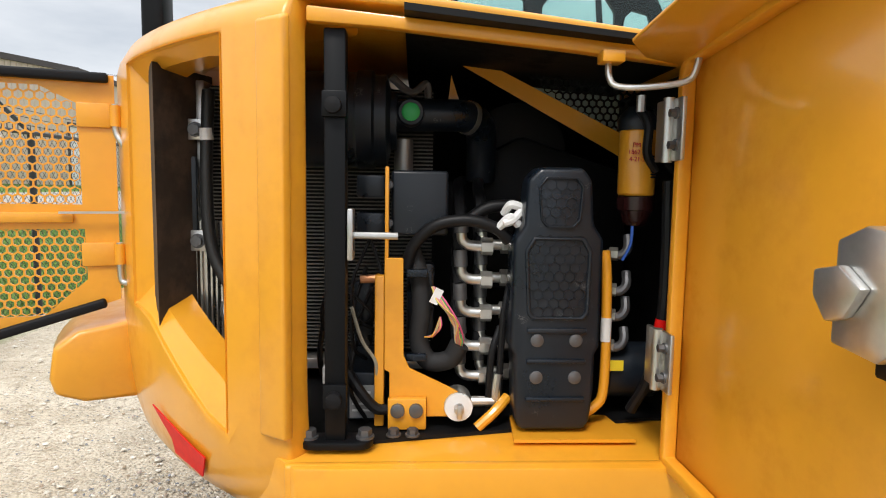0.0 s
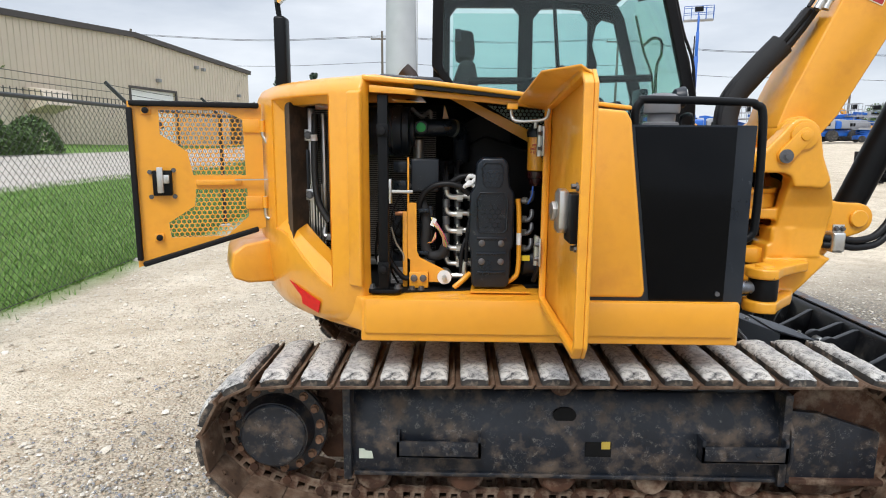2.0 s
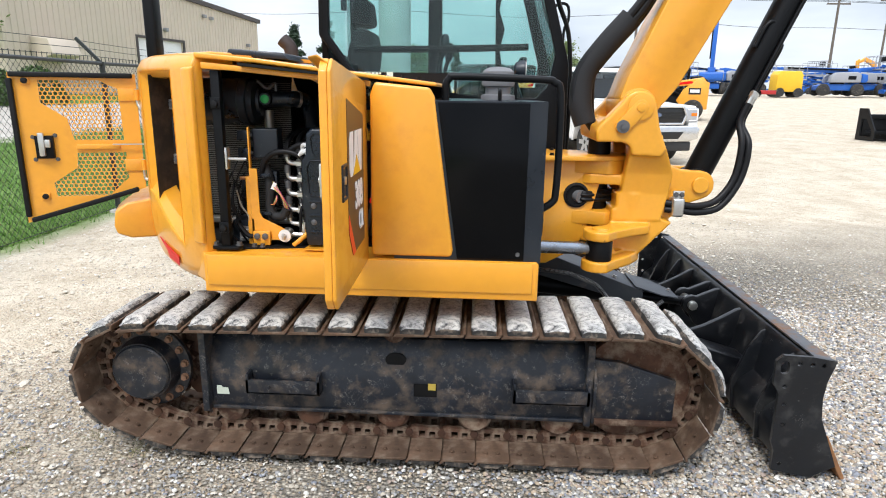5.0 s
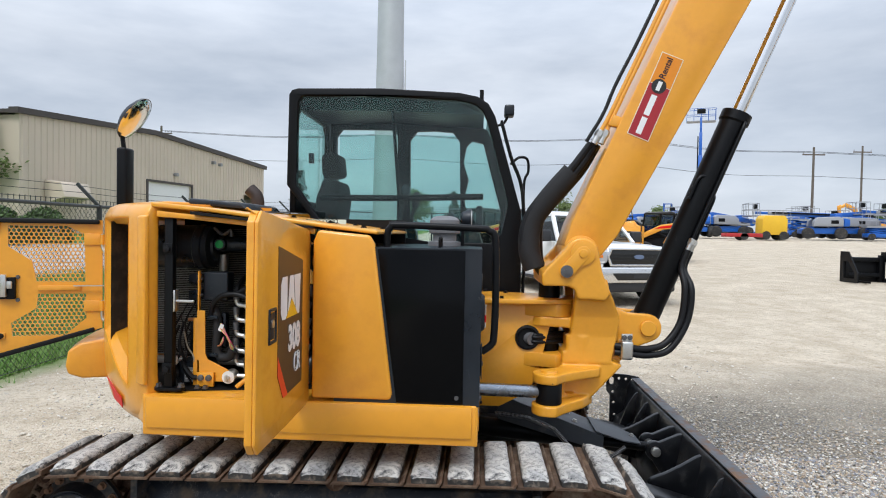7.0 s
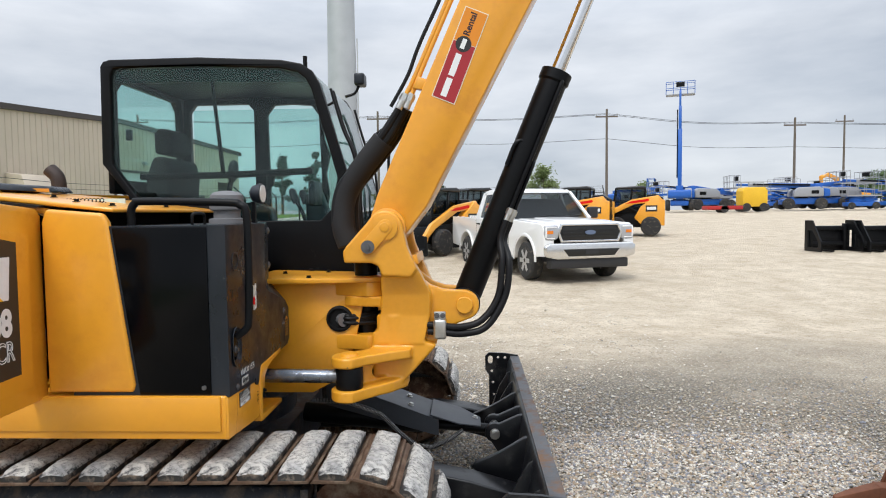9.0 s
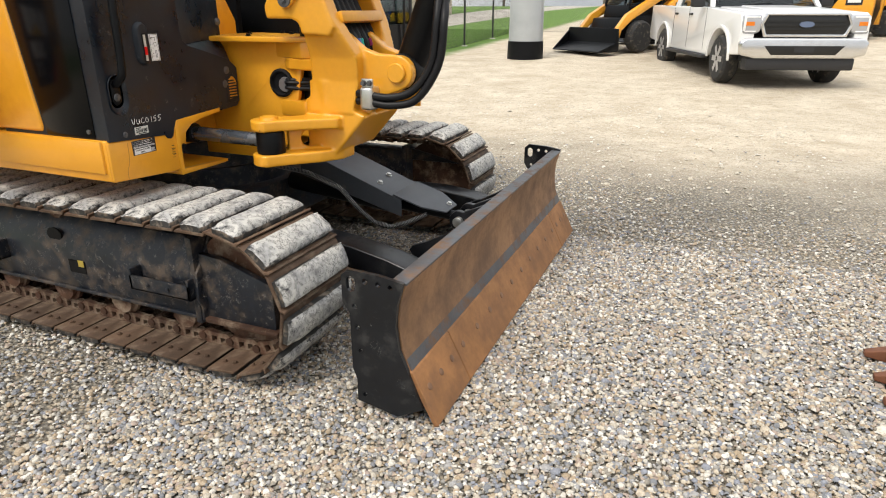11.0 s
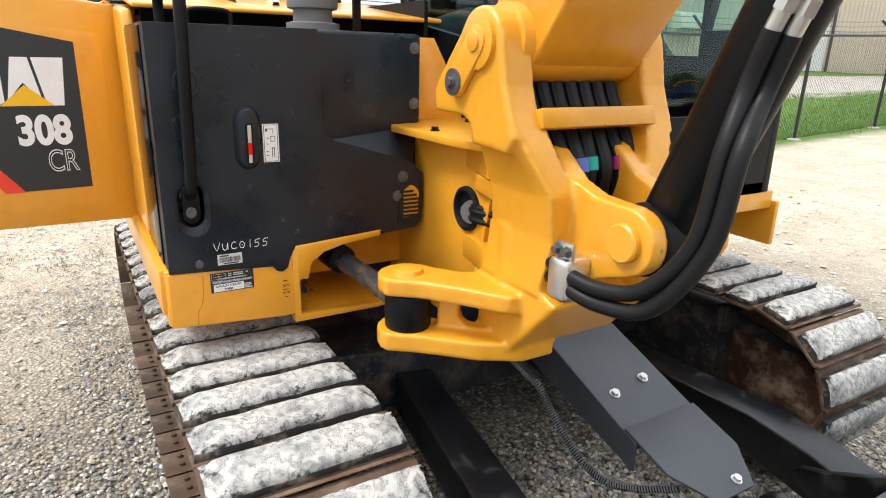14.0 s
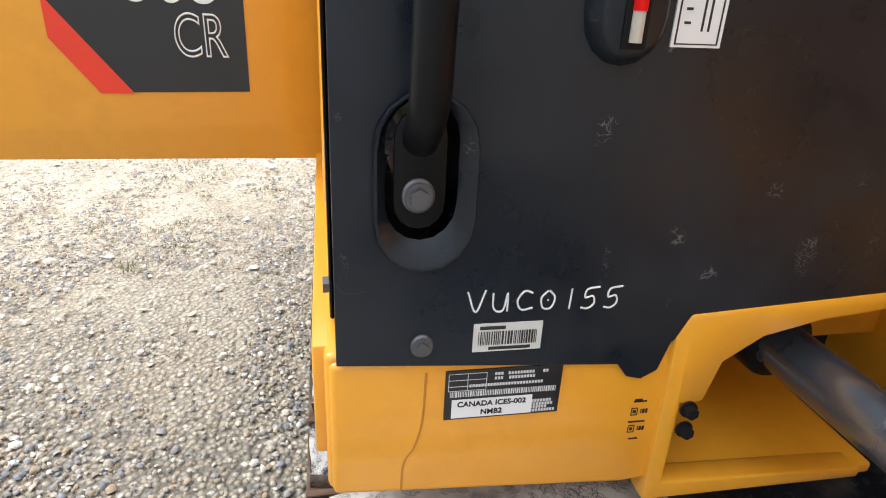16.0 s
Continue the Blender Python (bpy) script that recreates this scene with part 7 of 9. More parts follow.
    upf = [(0.285, 1.33), (0.280, 1.385), (0.292, 1.40), (0.342, 1.40), (0.352, 1.385), (0.348, 1.33), (0.338, 1.318), (0.295, 1.318)]
    lof = [(0.268, 1.165), (0.262, 1.27), (0.275, 1.292), (0.355, 1.292), (0.368, 1.27), (0.366, 1.165), (0.358, 1.155), (0.276, 1.155)]
    for zone in (upf, lof):
        cx, cz = sum(p[0] for p in zone) / len(zone), sum(p[1] for p in zone) / len(zone)
        big = [(cx + (x - cx) * 1.14, cz + (z - cz) * 1.08) for x, z in zone]
        part("field_frame", Geo().plate(big, 1.020, 1.026, "y", [zone]), BLACK_P, c, bevel=0.003)
        g = Geo()
        hexes(g, [(x, z) for x, z in zone], 0.0185, 0.0165, -0.001, 0.0012)
        part("hex_relief", welded(g, "hex_relief", BLACK_P), None, c, m=face((0, 1.0245, 0), (1, 0, 0), (0, 0, 1)))
    for x0, x1, z0, z1 in ((0.262, 0.37, 1.125, 1.135), (0.262, 0.37, 1.07, 1.078), (0.262, 0.37, 1.0, 1.008)):
        part("cover_rib", Geo().box(x0, x1, 1.019, 1.027, z0, z1), BLACK_P, c, bevel=0.003)
    for x in (0.281, 0.351):
        for z in (1.112, 1.044):
            part("cover_bolt", Geo().lathe((x, 1.026, z), (0, -1, 0), [(0, 0.012), (0.004, 0.012), (0.006, 0.007)], 14), STEEL_D, c)
    # hydraulic elbows in rows beside the cover
    for i, z in enumerate((1.278, 1.213, 1.148, 1.082, 1.022)):
        for k, dx in enumerate((0.0, 0.042)):
            e = Geo().tube([(0.150 + dx, 1.13 + 0.03 * k, z + 0.022), (0.152 + dx, 1.13 + 0.03 * k, z + 0.004), (0.165 + dx, 1.13 + 0.03 * k, z - 0.006), (0.195 + dx, 1.13 + 0.03 * k, z - 0.008)], 0.0105, 12)
            el = part("hose_elbow", e, STEEL, excavator, "zinc hydraulic elbow")
            part("union_nut", Geo().cyl((0.188 + dx, 1.13 + 0.03 * k, z - 0.008), (0.210 + dx, 1.13 + 0.03 * k, z - 0.008), 0.017, n=6), STEEL, el)
            part("ferrule", Geo().cyl((0.150 + dx, 1.13 + 0.03 * k, z + 0.018), (0.148 + dx, 1.13 + 0.03 * k, z + 0.05), 0.0135, n=12), STEEL_D, el)
            part("hose_tail", Geo().tube([(0.148 + dx, 1.13 + 0.03 * k, z + 0.045), (0.146 + dx, 1.17, z + 0.08), (0.15 + dx, 1.26, z + 0.11), (0.17 + dx, 1.40, z + 0.12)], 0.012, 8), HOSE, excavator)
    for x, z, l in ((0.225, 1.02, 0.20), (0.205, 1.0, 0.12)):
        part("pilot_hose", Geo().tube([(x, 1.10, z - 0.05), (x, 1.095, z), (x + 0.004, 1.09, z + l * 0.6), (x + 0.02, 1.10, z + l)], 0.007, 10), HOSE, excavator)
    part("tee_fitting", Geo().tube([(0.218, 1.095, 0.965), (0.218, 1.095, 1.0), (0.222, 1.095, 1.03)], 0.010, 10).cyl((0.17, 1.095, 0.975), (0.235, 1.095, 0.975), 0.010, n=10), STEEL, excavator)
    # looping harness hoses
    part("harness_hose", Geo().tube([(0.045, 1.11, 1.23), (0.06, 1.10, 1.275), (0.10, 1.09, 1.312), (0.16, 1.085, 1.322), (0.21, 1.085, 1.308), (0.236, 1.09, 1.285)], 0.0115, 12), HOSE, excavator, "thick black harness hose")
    part("harness_hose", Geo().tube([(0.16, 1.12, 1.32), (0.20, 1.12, 1.345), (0.25, 1.12, 1.35)], 0.012, 12), HOSE, excavator, "thick black harness hose")
    part("harness_trunk", Geo().tube([(0.055, 1.13, 1.26), (0.07, 1.12, 1.21), (0.075, 1.115, 1.15), (0.07, 1.115, 1.09), (0.09, 1.11, 1.05), (0.13, 1.105, 1.055), (0.148, 1.10, 1.085)], 0.019, 12), mat("harness_tape", (0.013, 0.013, 0.014), 0.75, bump=0.5, bscale=120), excavator, "black taped wiring harness")
    rnd = random.Random(12)
    cols = ((0.7, 0.1, 0.25), (0.75, 0.35, 0.05), (0.55, 0.5, 0.4), (0.5, 0.3, 0.15), (0.1, 0.4, 0.15), (0.7, 0.6, 0.1), (0.6, 0.2, 0.15))
    wm = [plain("wire_%d" % i, cc, 0.5) for i, cc in enumerate(cols)]
    for i in range(16):
        o = rnd.uniform(-0.008, 0.008)
        q = rnd.uniform(0, 0.012)
        part("wire", Geo().tube([(0.096 + o * 0.3, 1.10, 1.195), (0.112 + o, 1.09 - q, 1.17), (0.128 + q * 1.2, 1.085 - q, 1.135), (0.146 + o, 1.09, 1.10), (0.147 + o * 0.5, 1.10, 1.075)], 0.0018, 5, 4), wm[i % 7], excavator)
    for i in range(8):
        o = rnd.uniform(-0.01, 0.01)
        part("wire", Geo().tube([(0.11, 1.09, 1.14), (0.105 + o, 1.085, 1.115 + o), (0.09 + o, 1.095, 1.10)], 0.0015, 5, 4), wm[(i * 3) % 7], excavator)
    part("wire_tag", Geo().box(0.094, 0.110, 1.082, 1.084, 1.165, 1.195, Matrix.Translation((0.102, 1.083, 1.18)) @ Matrix.Rotation(radians(25), 4, "Y") @ Matrix.Translation((-0.102, -1.083, -1.18))), WHITE, excavator)
    for z in (1.215, 1.055):
        part("harness_clip", Geo().box(0.045, 0.085, 1.085, 1.10, z, z + 0.014), BLACK_P, excavator, bevel=0.002)
    part("control_box", Geo().box(0.046, 0.10, 1.14, 1.18, 1.08, 1.235), BLACK_P, excavator, bevel=0.008)
    for pts, c_ in (([(0.225, 1.09, 1.335), (0.235, 1.075, 1.352), (0.255, 1.075, 1.345), (0.24, 1.07, 1.325), (0.222, 1.07, 1.318)], 0), ([(0.215, 1.08, 1.31), (0.235, 1.07, 1.33), (0.25, 1.075, 1.315)], 2)):
        part("tape_wrap", Geo().tube(pts, 0.008, 8), WHITE, excavator)
    # battery and clutter low on the left
    bt = part("battery", Geo().box(-0.09, 0.0, 1.10, 1.30, 0.935, 1.03), BLACK_P, excavator, "black battery with a label", 0.006)
    part("battery_label", Geo().box(-0.06, -0.008, 1.096, 1.10, 0.942, 1.005), plain("battery_sticker", (0.3, 0.3, 0.3)), bt)
    for z in (0.955, 0.968, 0.99):
        part("print_bar", Geo().box(-0.055, -0.02, 1.095, 1.0965, z, z + 0.004), plain("print_pale_%d" % int(z * 1000), (0.7, 0.7, 0.7)), bt)
    part("battery_cable", Geo().tube([(-0.06, 1.08, 1.035), (-0.04, 1.06, 1.01), (-0.01, 1.06, 0.975), (0.012, 1.065, 0.97)], 0.010, 10), HOSE, excavator)
    part("terminal_cap", Geo().box(-0.105, -0.08, 1.05, 1.08, 1.02, 1.055), WHITE, excavator, bevel=0.004)
    for i in range(12):
        x, z = rnd.uniform(-0.10, -0.0), rnd.uniform(1.0, 1.22)
        part("loose_cable", Geo().tube([(x, 1.12, z + 0.08), (x + rnd.uniform(-0.03, 0.03), 1.09, z), (x + rnd.uniform(-0.04, 0.04), 1.10, z - 0.07), (x + rnd.uniform(-0.03, 0.05), 1.13, z - 0.10)], rnd.uniform(0.002, 0.006), 6, 4), HOSE, excavator)
    part("braided_cable", Geo().tube([(-0.055, 1.08, 1.16), (-0.035, 1.07, 1.10), (-0.01, 1.07, 1.06), (-0.008, 1.075, 1.02)], 0.0035, 6), plain("braid", (0.3, 0.28, 0.22)), excavator)
    part("ecu", Geo().box(-0.055, -0.02, 1.13, 1.17, 1.07, 1.20), BLACK_P, excavator, bevel=0.006)
    part("copper_lug", Geo().cyl((-0.04, 1.09, 1.21), (0.005, 1.09, 1.212), 0.008, n=10), plain("copper", (0.55, 0.25, 0.12), 0.4, 0.8), excavator)
    # fuel filter
    ff = part("fuel_filter", Geo().lathe((0.482, 1.12, 1.372), (0, 0, 1), [(0, 0.032), (0.004, 0.035), (0.118, 0.035), (0.122, 0.034)], 28), YELLOW, excavator, "yellow fuel filter with red handwriting")
    part("filter_head", Geo().lathe((0.482, 1.12, 1.494), (0, 0, 1), [(0, 0.038), (0.018, 0.04), (0.03, 0.034), (0.045, 0.02)], 24), BLACK_P, ff)
    part("filter_bowl", Geo().lathe((0.482, 1.12, 1.315), (0, 0, 1), [(0, 0.018), (0.01, 0.026), (0.028, 0.03), (0.03, 0.036), (0.055, 0.036)], 24), plain("smoked_bowl", (0.03, 0.008, 0.008), 0.25), ff)
    RI = plain("red_ink", (0.6, 0.03, 0.02))
    for txt, z in (("PM 2", 1.465), ("1862 hrs", 1.452), ("4-21-22", 1.439)):
        letters(txt, 0.012, face((0.472, 1.084, z), (1, 0.12, 0), (0, 0, 1)), RI, ff, depth=0.0006)
    k = Geo()
    for i in range(8):
        k.box(0.497, 0.508, 1.087, 1.0885, 1.405 + 0.0055 * i, 1.408 + 0.0055 * i)
    part("barcode_print", k, DARKIN, ff)
    for x in (0.472, 0.505):
        part("filter_hose", Geo().tube([(x, 1.09, 1.53), (x + 0.012, 1.075, 1.50), (x + 0.012, 1.075, 1.45), (x + 0.035, 1.09, 1.42)], 0.0085, 10), HOSE, excavator)
    part("banjo_fitting", Geo().cyl((0.472, 1.085, 1.525), (0.472, 1.085, 1.555), 0.009, n=10), STEEL, ff)
    part("blue_strap", Geo().tube([(0.468, 1.09, 1.315), (0.464, 1.085, 1.28), (0.452, 1.09, 1.25)], 0.003, 6), plain("blue_tie", (0.02, 0.10, 0.45)), excavator)
    # yellow prop and the right-hand plumbing
    part("prop_bar", Geo().tube([(0.412, 1.07, 1.27), (0.418, 1.07, 1.20), (0.420, 1.07, 1.02), (0.405, 1.07, 0.975), (0.36, 1.07, 0.955), (0.30, 1.10, 0.95)], 0.0095, 12, 5), YB, excavator, "yellow bent bar")
    part("prop_label", Geo().cyl((0.4195, 1.07, 1.10), (0.4195, 1.07, 1.145), 0.0102, n=12), WHITE, excavator)
    part("floor_pipe", Geo().tube([(0.18, 1.06, 0.936), (0.215, 1.07, 0.965), (0.24, 1.09, 0.985)], 0.010, 10), YB, excavator)
    part("main_hose", Geo().tube([(0.52, 1.06, 1.40), (0.522, 1.055, 1.25), (0.518, 1.055, 1.13), (0.50, 1.06, 1.03), (0.48, 1.09, 0.96)], 0.011, 10), HOSE, excavator)
    part("red_sleeve", Geo().cyl((0.519, 1.054, 1.145), (0.516, 1.054, 1.125), 0.0122, n=12), RED, excavator)
    for z in (1.26, 1.19, 1.14, 1.08):
        part("hose_elbow", Geo().tube([(0.43, 1.12, z), (0.455, 1.11, z - 0.002), (0.468, 1.11, z + 0.012), (0.47, 1.12, z + 0.035)], 0.009, 10), STEEL_D, excavator)
        part("union_nut", Geo().cyl((0.435, 1.118, z), (0.45, 1.112, z), 0.013, n=6), STEEL, excavator)
    part("canister", Geo().lathe((0.44, 1.16, 1.02), (1, 0, 0), [(0, 0.05), (0.005, 0.055), (0.10, 0.055), (0.105, 0.045)], 26), BLACK_P, excavator, "black canister")
    part("warning_label", Geo().box(0.425, 0.465, 1.095, 1.098, 1.035, 1.055), plain("label_yellow", (0.8, 0.6, 0.03)), excavator, "yellow warning label")
    part("floor_tray", Geo().plate([(0.24, 1.0), (0.46, 1.0), (0.44, 1.12), (0.25, 1.12)], 0.932, 0.938, "z"), YB, excavator)
    for o in excavator.children:      # the whole bay stands a little back from the skirt
        if o not in before:
            o.location.y += 0.026


build_bay()


# ---- surroundings: fence, warehouse, lane ----
def fence_x(y):
    return -3.52 - 0.03 * y


def build_fence():
    FB = mat("black_fence_steel", (0.022, 0.025, 0.024), 0.45, var=0.2, bump=0.05)
    posts = [-4.0, -0.9, 2.2, 6.35, 9.4, 12.4, 15.4, 18.4, 21.4, 24.4]
    runs = [[(fence_x(y), y) for y in posts], [(fence_x(24.4), 24.4), (-0.8, 24.9), (3.4, 25.4), (7.8, 25.9)]]
    for run in runs:
        fence = thing("chain_link_fence", "black chain-link fence with barbed wire on angled arms", "fence", group="yard fence")
        for i, (x, y) in enumerate(run):
            z = ground_height(x, y)
            p = part("post", Geo().cyl((x, y, z - 0.1), (x, y, z + 1.86), 0.032, n=12), FB, fence)
            part("post_foot", Geo().lathe((x, y, z - 0.02), (0, 0, 1), [(0, 0.12), (0.035, 0.11), (0.05, 0.05)], 12), plain("concrete_foot", (0.45, 0.42, 0.37), 0.9) if i == 0 else CONC, fence)
            part("barb_arm", Geo().box(-0.02, 0.02, -0.012, 0.012, 0.0, 0.42, Matrix.Translation((x, y, z + 1.84)) @ Matrix.Rotation(radians(-45), 4, "Y" if run is runs[0] else "X")), FB, p)
        for (x0, y0), (x1, y1) in zip(run, run[1:]):
            z0, z1 = ground_height(x0, y0), ground_height(x1, y1)
            part("top_rail", Geo().cyl((x0, y0, z0 + 1.84), (x1, y1, z1 + 1.84), 0.021, n=10), FB, fence)
            part("tension_wire", Geo().cyl((x0, y0, z0 + 0.05), (x1, y1, z1 + 0.05), 0.004, n=5), FB, fence)
            # woven mesh: crossing diagonal wires
            a, b = Vector((x0, y0, z0 + 0.04)), Vector((x1, y1, z1 + 0.04))
            L = (b - a).length
            e = (b - a) / L
            n = Vector((-e.y, e.x, 0)).normalized()
            H, step, w = 1.82, 0.084, 0.0034
            g = Geo()
            k = -int(H / step) - 1
            while k * step < L + H:
                for sgn in (1, -1):
                    s0, s1 = k * step, k * step + sgn * H
                    q0, q1 = 0.0, 1.0
                    if s1 != s0:
                        lo, hi = sorted(((0 - s0) / (s1 - s0), (L - s0) / (s1 - s0)))
                        q0, q1 = max(0.0, lo), min(1.0, hi)
                    if q1 - q0 > 0.01:
                        p0 = a + e * (s0 + (s1 - s0) * q0) + Vector((0, 0, H * q0))
                        p1 = a + e * (s0 + (s1 - s0) * q1) + Vector((0, 0, H * q1))
                        o = n * (w * sgn)
                        c = e * w
                        g.add([p0 - c + o, p0 + c + o, p0 + o * 2, p1 - c + o, p1 + c + o, p1 + o * 2], [(0, 1, 4, 3), (1, 2, 5, 4), (2, 0, 3, 5)])
                k += 1
            # twisted ends above the rail
            for i in range(int(L / step)):
                p0 = a + e * (i * step) + Vector((0, 0, H))
                g.box(-0.003, 0.003, -0.003, 0.003, 0, 0.055, Matrix.Translation(p0))
            part("mesh_panel", g, FB, fence, "woven diamond wire mesh", smooth=False)["kind"] = "stuff"
            for j in range(3):
                d = 0.12 + 0.13 * j
                off = Vector((-d * 0.707, 0, d * 0.707)) if run is runs[0] else Vector((0, d * 0.707, d * 0.707))
                mid = Vector(((x0 + x1) / 2, (y0 + y1) / 2, (z0 + z1) / 2 + 1.82)) + off
                part("barbed_wire", Geo().tube([Vector((x0, y0, z0 + 1.84)) + off, mid, Vector((x1, y1, z1 + 1.84)) + off], 0.004, 5, 3), FB, fence)


CONC = mat("concrete_foot_grey", (0.40, 0.38, 0.34), 0.9, bump=0.2)
build_fence()


def build_building():
    a, b = Vector((-16.9, 22.2)), Vector((-13.9, 41.6))
    way = (b - a).normalized()
    L = (b - a).length
    th = thing("warehouse", "tan ribbed metal warehouse with a white roller door", "building")
    m = face((a.x, a.y, 0), (way.x, way.y, 0), (0, 0, 1))       # x along the wall, y up, z towards the yard
    TAN = mat("tan_metal_siding", (0.56, 0.475, 0.375), 0.55, var=0.05, scale=0.5, bump=0.0)
    TRIM = plain("brown_roof_trim", (0.05, 0.04, 0.035))

    def top(u):
        return 5.95 + 0.40 * u / (0.41 * L) if u < 0.41 * L else 6.35 - 0.60 * (u - 0.41 * L) / (0.59 * L)
    doors = [(7.55, 11.2, 1.1, 3.9), (16.95, 18.7, 1.1, 3.8)]
    wall = [(0, 0.6), (0, top(0)), (0.41 * L, top(0.41 * L)), (L, top(L)), (L, 0.6)]
    part("wall", Geo().plate(wall, -0.2, 0.0, "z", [[(x0, z0), (x1, z0), (x1, z1), (x0, z1)] for x0, x1, z0, z1 in doors]), TAN, th, m=m)
    # siding ribs
    g = Geo()
    u = 0.15
    while u < L - 0.1:
        cut = [d for d in doors if d[0] - 0.1 < u < d[1] + 0.1]
        for z0, z1 in ([(1.0, top(u) - 0.05)] if not cut else [(cut[0][3] + 0.12, top(u) - 0.05)]):
            g.add([(u - 0.05, z0, 0), (u - 0.025, z0, 0.035), (u + 0.025, z0, 0.035), (u + 0.05, z0, 0), (u - 0.05, z1, 0), (u - 0.025, z1, 0.035), (u + 0.025, z1, 0.035), (u + 0.05, z1, 0)], [(0, 1, 5, 4), (1, 2, 6, 5), (2, 3, 7, 6), (4, 5, 6, 7)])
        u += 0.30
    part("siding_ribs", g, TAN, th, "vertical ribs of the siding", smooth=False, m=m)["kind"] = "stuff"
    tr = Geo()
    for u0, u1 in ((-0.2, 0.41 * L), (0.41 * L, L + 0.2)):
        z0, z1 = top(max(u0, 0)), top(min(u1, L))
        tr.plate([(u0, z0 - 0.02), (u0, z0 + 0.22), (u1, z1 + 0.22), (u1, z1 - 0.02)], -0.3, 0.14, "z")
    part("roof_trim", tr, TRIM, th, "dark brown roof trim", m=m)
    part("roof", Geo().plate([(-0.2, top(0) + 0.15), (0.41 * L, top(0.41 * L) + 0.15), (L + 0.2, top(L) + 0.15), (L + 0.2, top(L)), (-0.2, top(0))], -25, -0.3, "z"), TRIM, th, m=m)
    part("end_wall", Geo().box(0.0, 0.2, 0.6, 5.9, -25, -0.2), TAN, th, m=m)
    part("end_wall", Geo().box(L - 0.2, L, 0.6, 5.7, -25, -0.2), TAN, th, m=m)
    d = part("roller_door", Geo().box(7.55, 11.2, 1.0, 3.9, -0.16, -0.10), plain("white_door", (0.72, 0.72, 0.70)), th, "white sectional roller door", m=m)
    for i in range(4):
        part("door_panel", Geo().box(7.6, 11.15, 1.1 + 0.70 * i, 1.77 + 0.70 * i, -0.10, -0.08), plain("white_door_panel_%d" % i, (0.74, 0.74, 0.72)), d)
    for x in (8.4, 9.6):
        part("door_window", Geo().box(x, x + 0.5, 2.0, 2.35, -0.08, -0.07), plain("dark_pane_%d" % int(x), (0.05, 0.06, 0.07), 0.1), d)
    part("door_frame", Geo().plate([(7.4, 1.0), (7.4, 4.02), (11.35, 4.02), (11.35, 1.0)], 0.0, 0.05, "z", [[(7.55, 1.02), (11.2, 1.02), (11.2, 3.9), (7.55, 3.9)]]), TRIM, th, m=m)
    # Dark sheet set back in the opening, coloured as the unlit inside.
    part("open_doorway", Geo().box(16.9, 18.75, 1.0, 3.85, -1.6, -1.5), plain("doorway_shade_black", (0.02, 0.02, 0.02)), th, "open doorway with its inner shade as a dark sheet", m=m)
    h = Geo().add([(1.2, 2.45, 0), (2.7, 2.45, 0), (2.7, 3.45, 0), (1.2, 3.45, 0), (1.2, 2.75, 1.0), (2.7, 2.75, 1.0), (2.7, 3.35, 0.8), (1.2, 3.35, 0.8)], [(0, 3, 2, 1), (4, 5, 6, 7), (0, 4, 7, 3), (1, 2, 6, 5), (3, 7, 6, 2), (0, 1, 5, 4)])
    v = part("vent_hood", h, TAN, th, "tan wall vent hood", 0.02, 1, m=m)
    # Near-black sheet coloured as the shade up inside the hood.
    part("vent_mouth", Geo().add([(1.3, 2.50, 0.1), (2.6, 2.50, 0.1), (2.6, 2.74, 0.95), (1.3, 2.74, 0.95)], [(0, 1, 2, 3)]), DARKIN, v)
    for x, z in ((9.6, 4.35), (13.2, 5.4), (13.9, 5.35), (18.0, 4.15)):
        part("wall_lamp", Geo().box(x, x + 0.22, z, z + 0.18, 0.0, 0.22), plain("wall_lamp_grey_%d" % int(x), (0.25, 0.25, 0.25)), th, bevel=0.03, m=m)
    part("bollard", Geo().cyl((7.2, 0.9, 0.9), (7.2, 2.2, 0.9), 0.12, n=12), plain("bollard_yellow", (0.7, 0.45, 0.03)), th, m=m)


build_building()


def build_pole():
    x, y = -1.3, 15.5
    z = ground_height(x, y)
    th = thing("sign_pole", "tall galvanised steel sign pole with a black foot", "pole", (x, y, z))
    GV = mat("galvanised_steel", (0.45, 0.47, 0.48), 0.5, metal=0.35, var=0.15, scale=1.5, bump=0.03)
    part("shaft", Geo().lathe((0, 0, 0.42), (0, 0, 1), [(0, 0.43), (6, 0.36), (14, 0.31)], 32), GV, th)
    part("foot", Geo().lathe((0, 0, -0.1), (0, 0, 1), [(0, 0.46), (0.52, 0.445), (0.53, 0.40)], 32), BLACK_M, th, "black painted foot")
    part("shaft_seam", Geo().box(0.40, 0.43, -0.02, 0.02, 0.42, 6.0), GV, th)


build_pole()


# ---- vehicles ----
TYRE = mat("tyre_rubber", (0.022, 0.022, 0.022), 0.8, bump=0.4, bscale=40, dirt=(0.12, 0.10, 0.08), dirt_at=0.6)


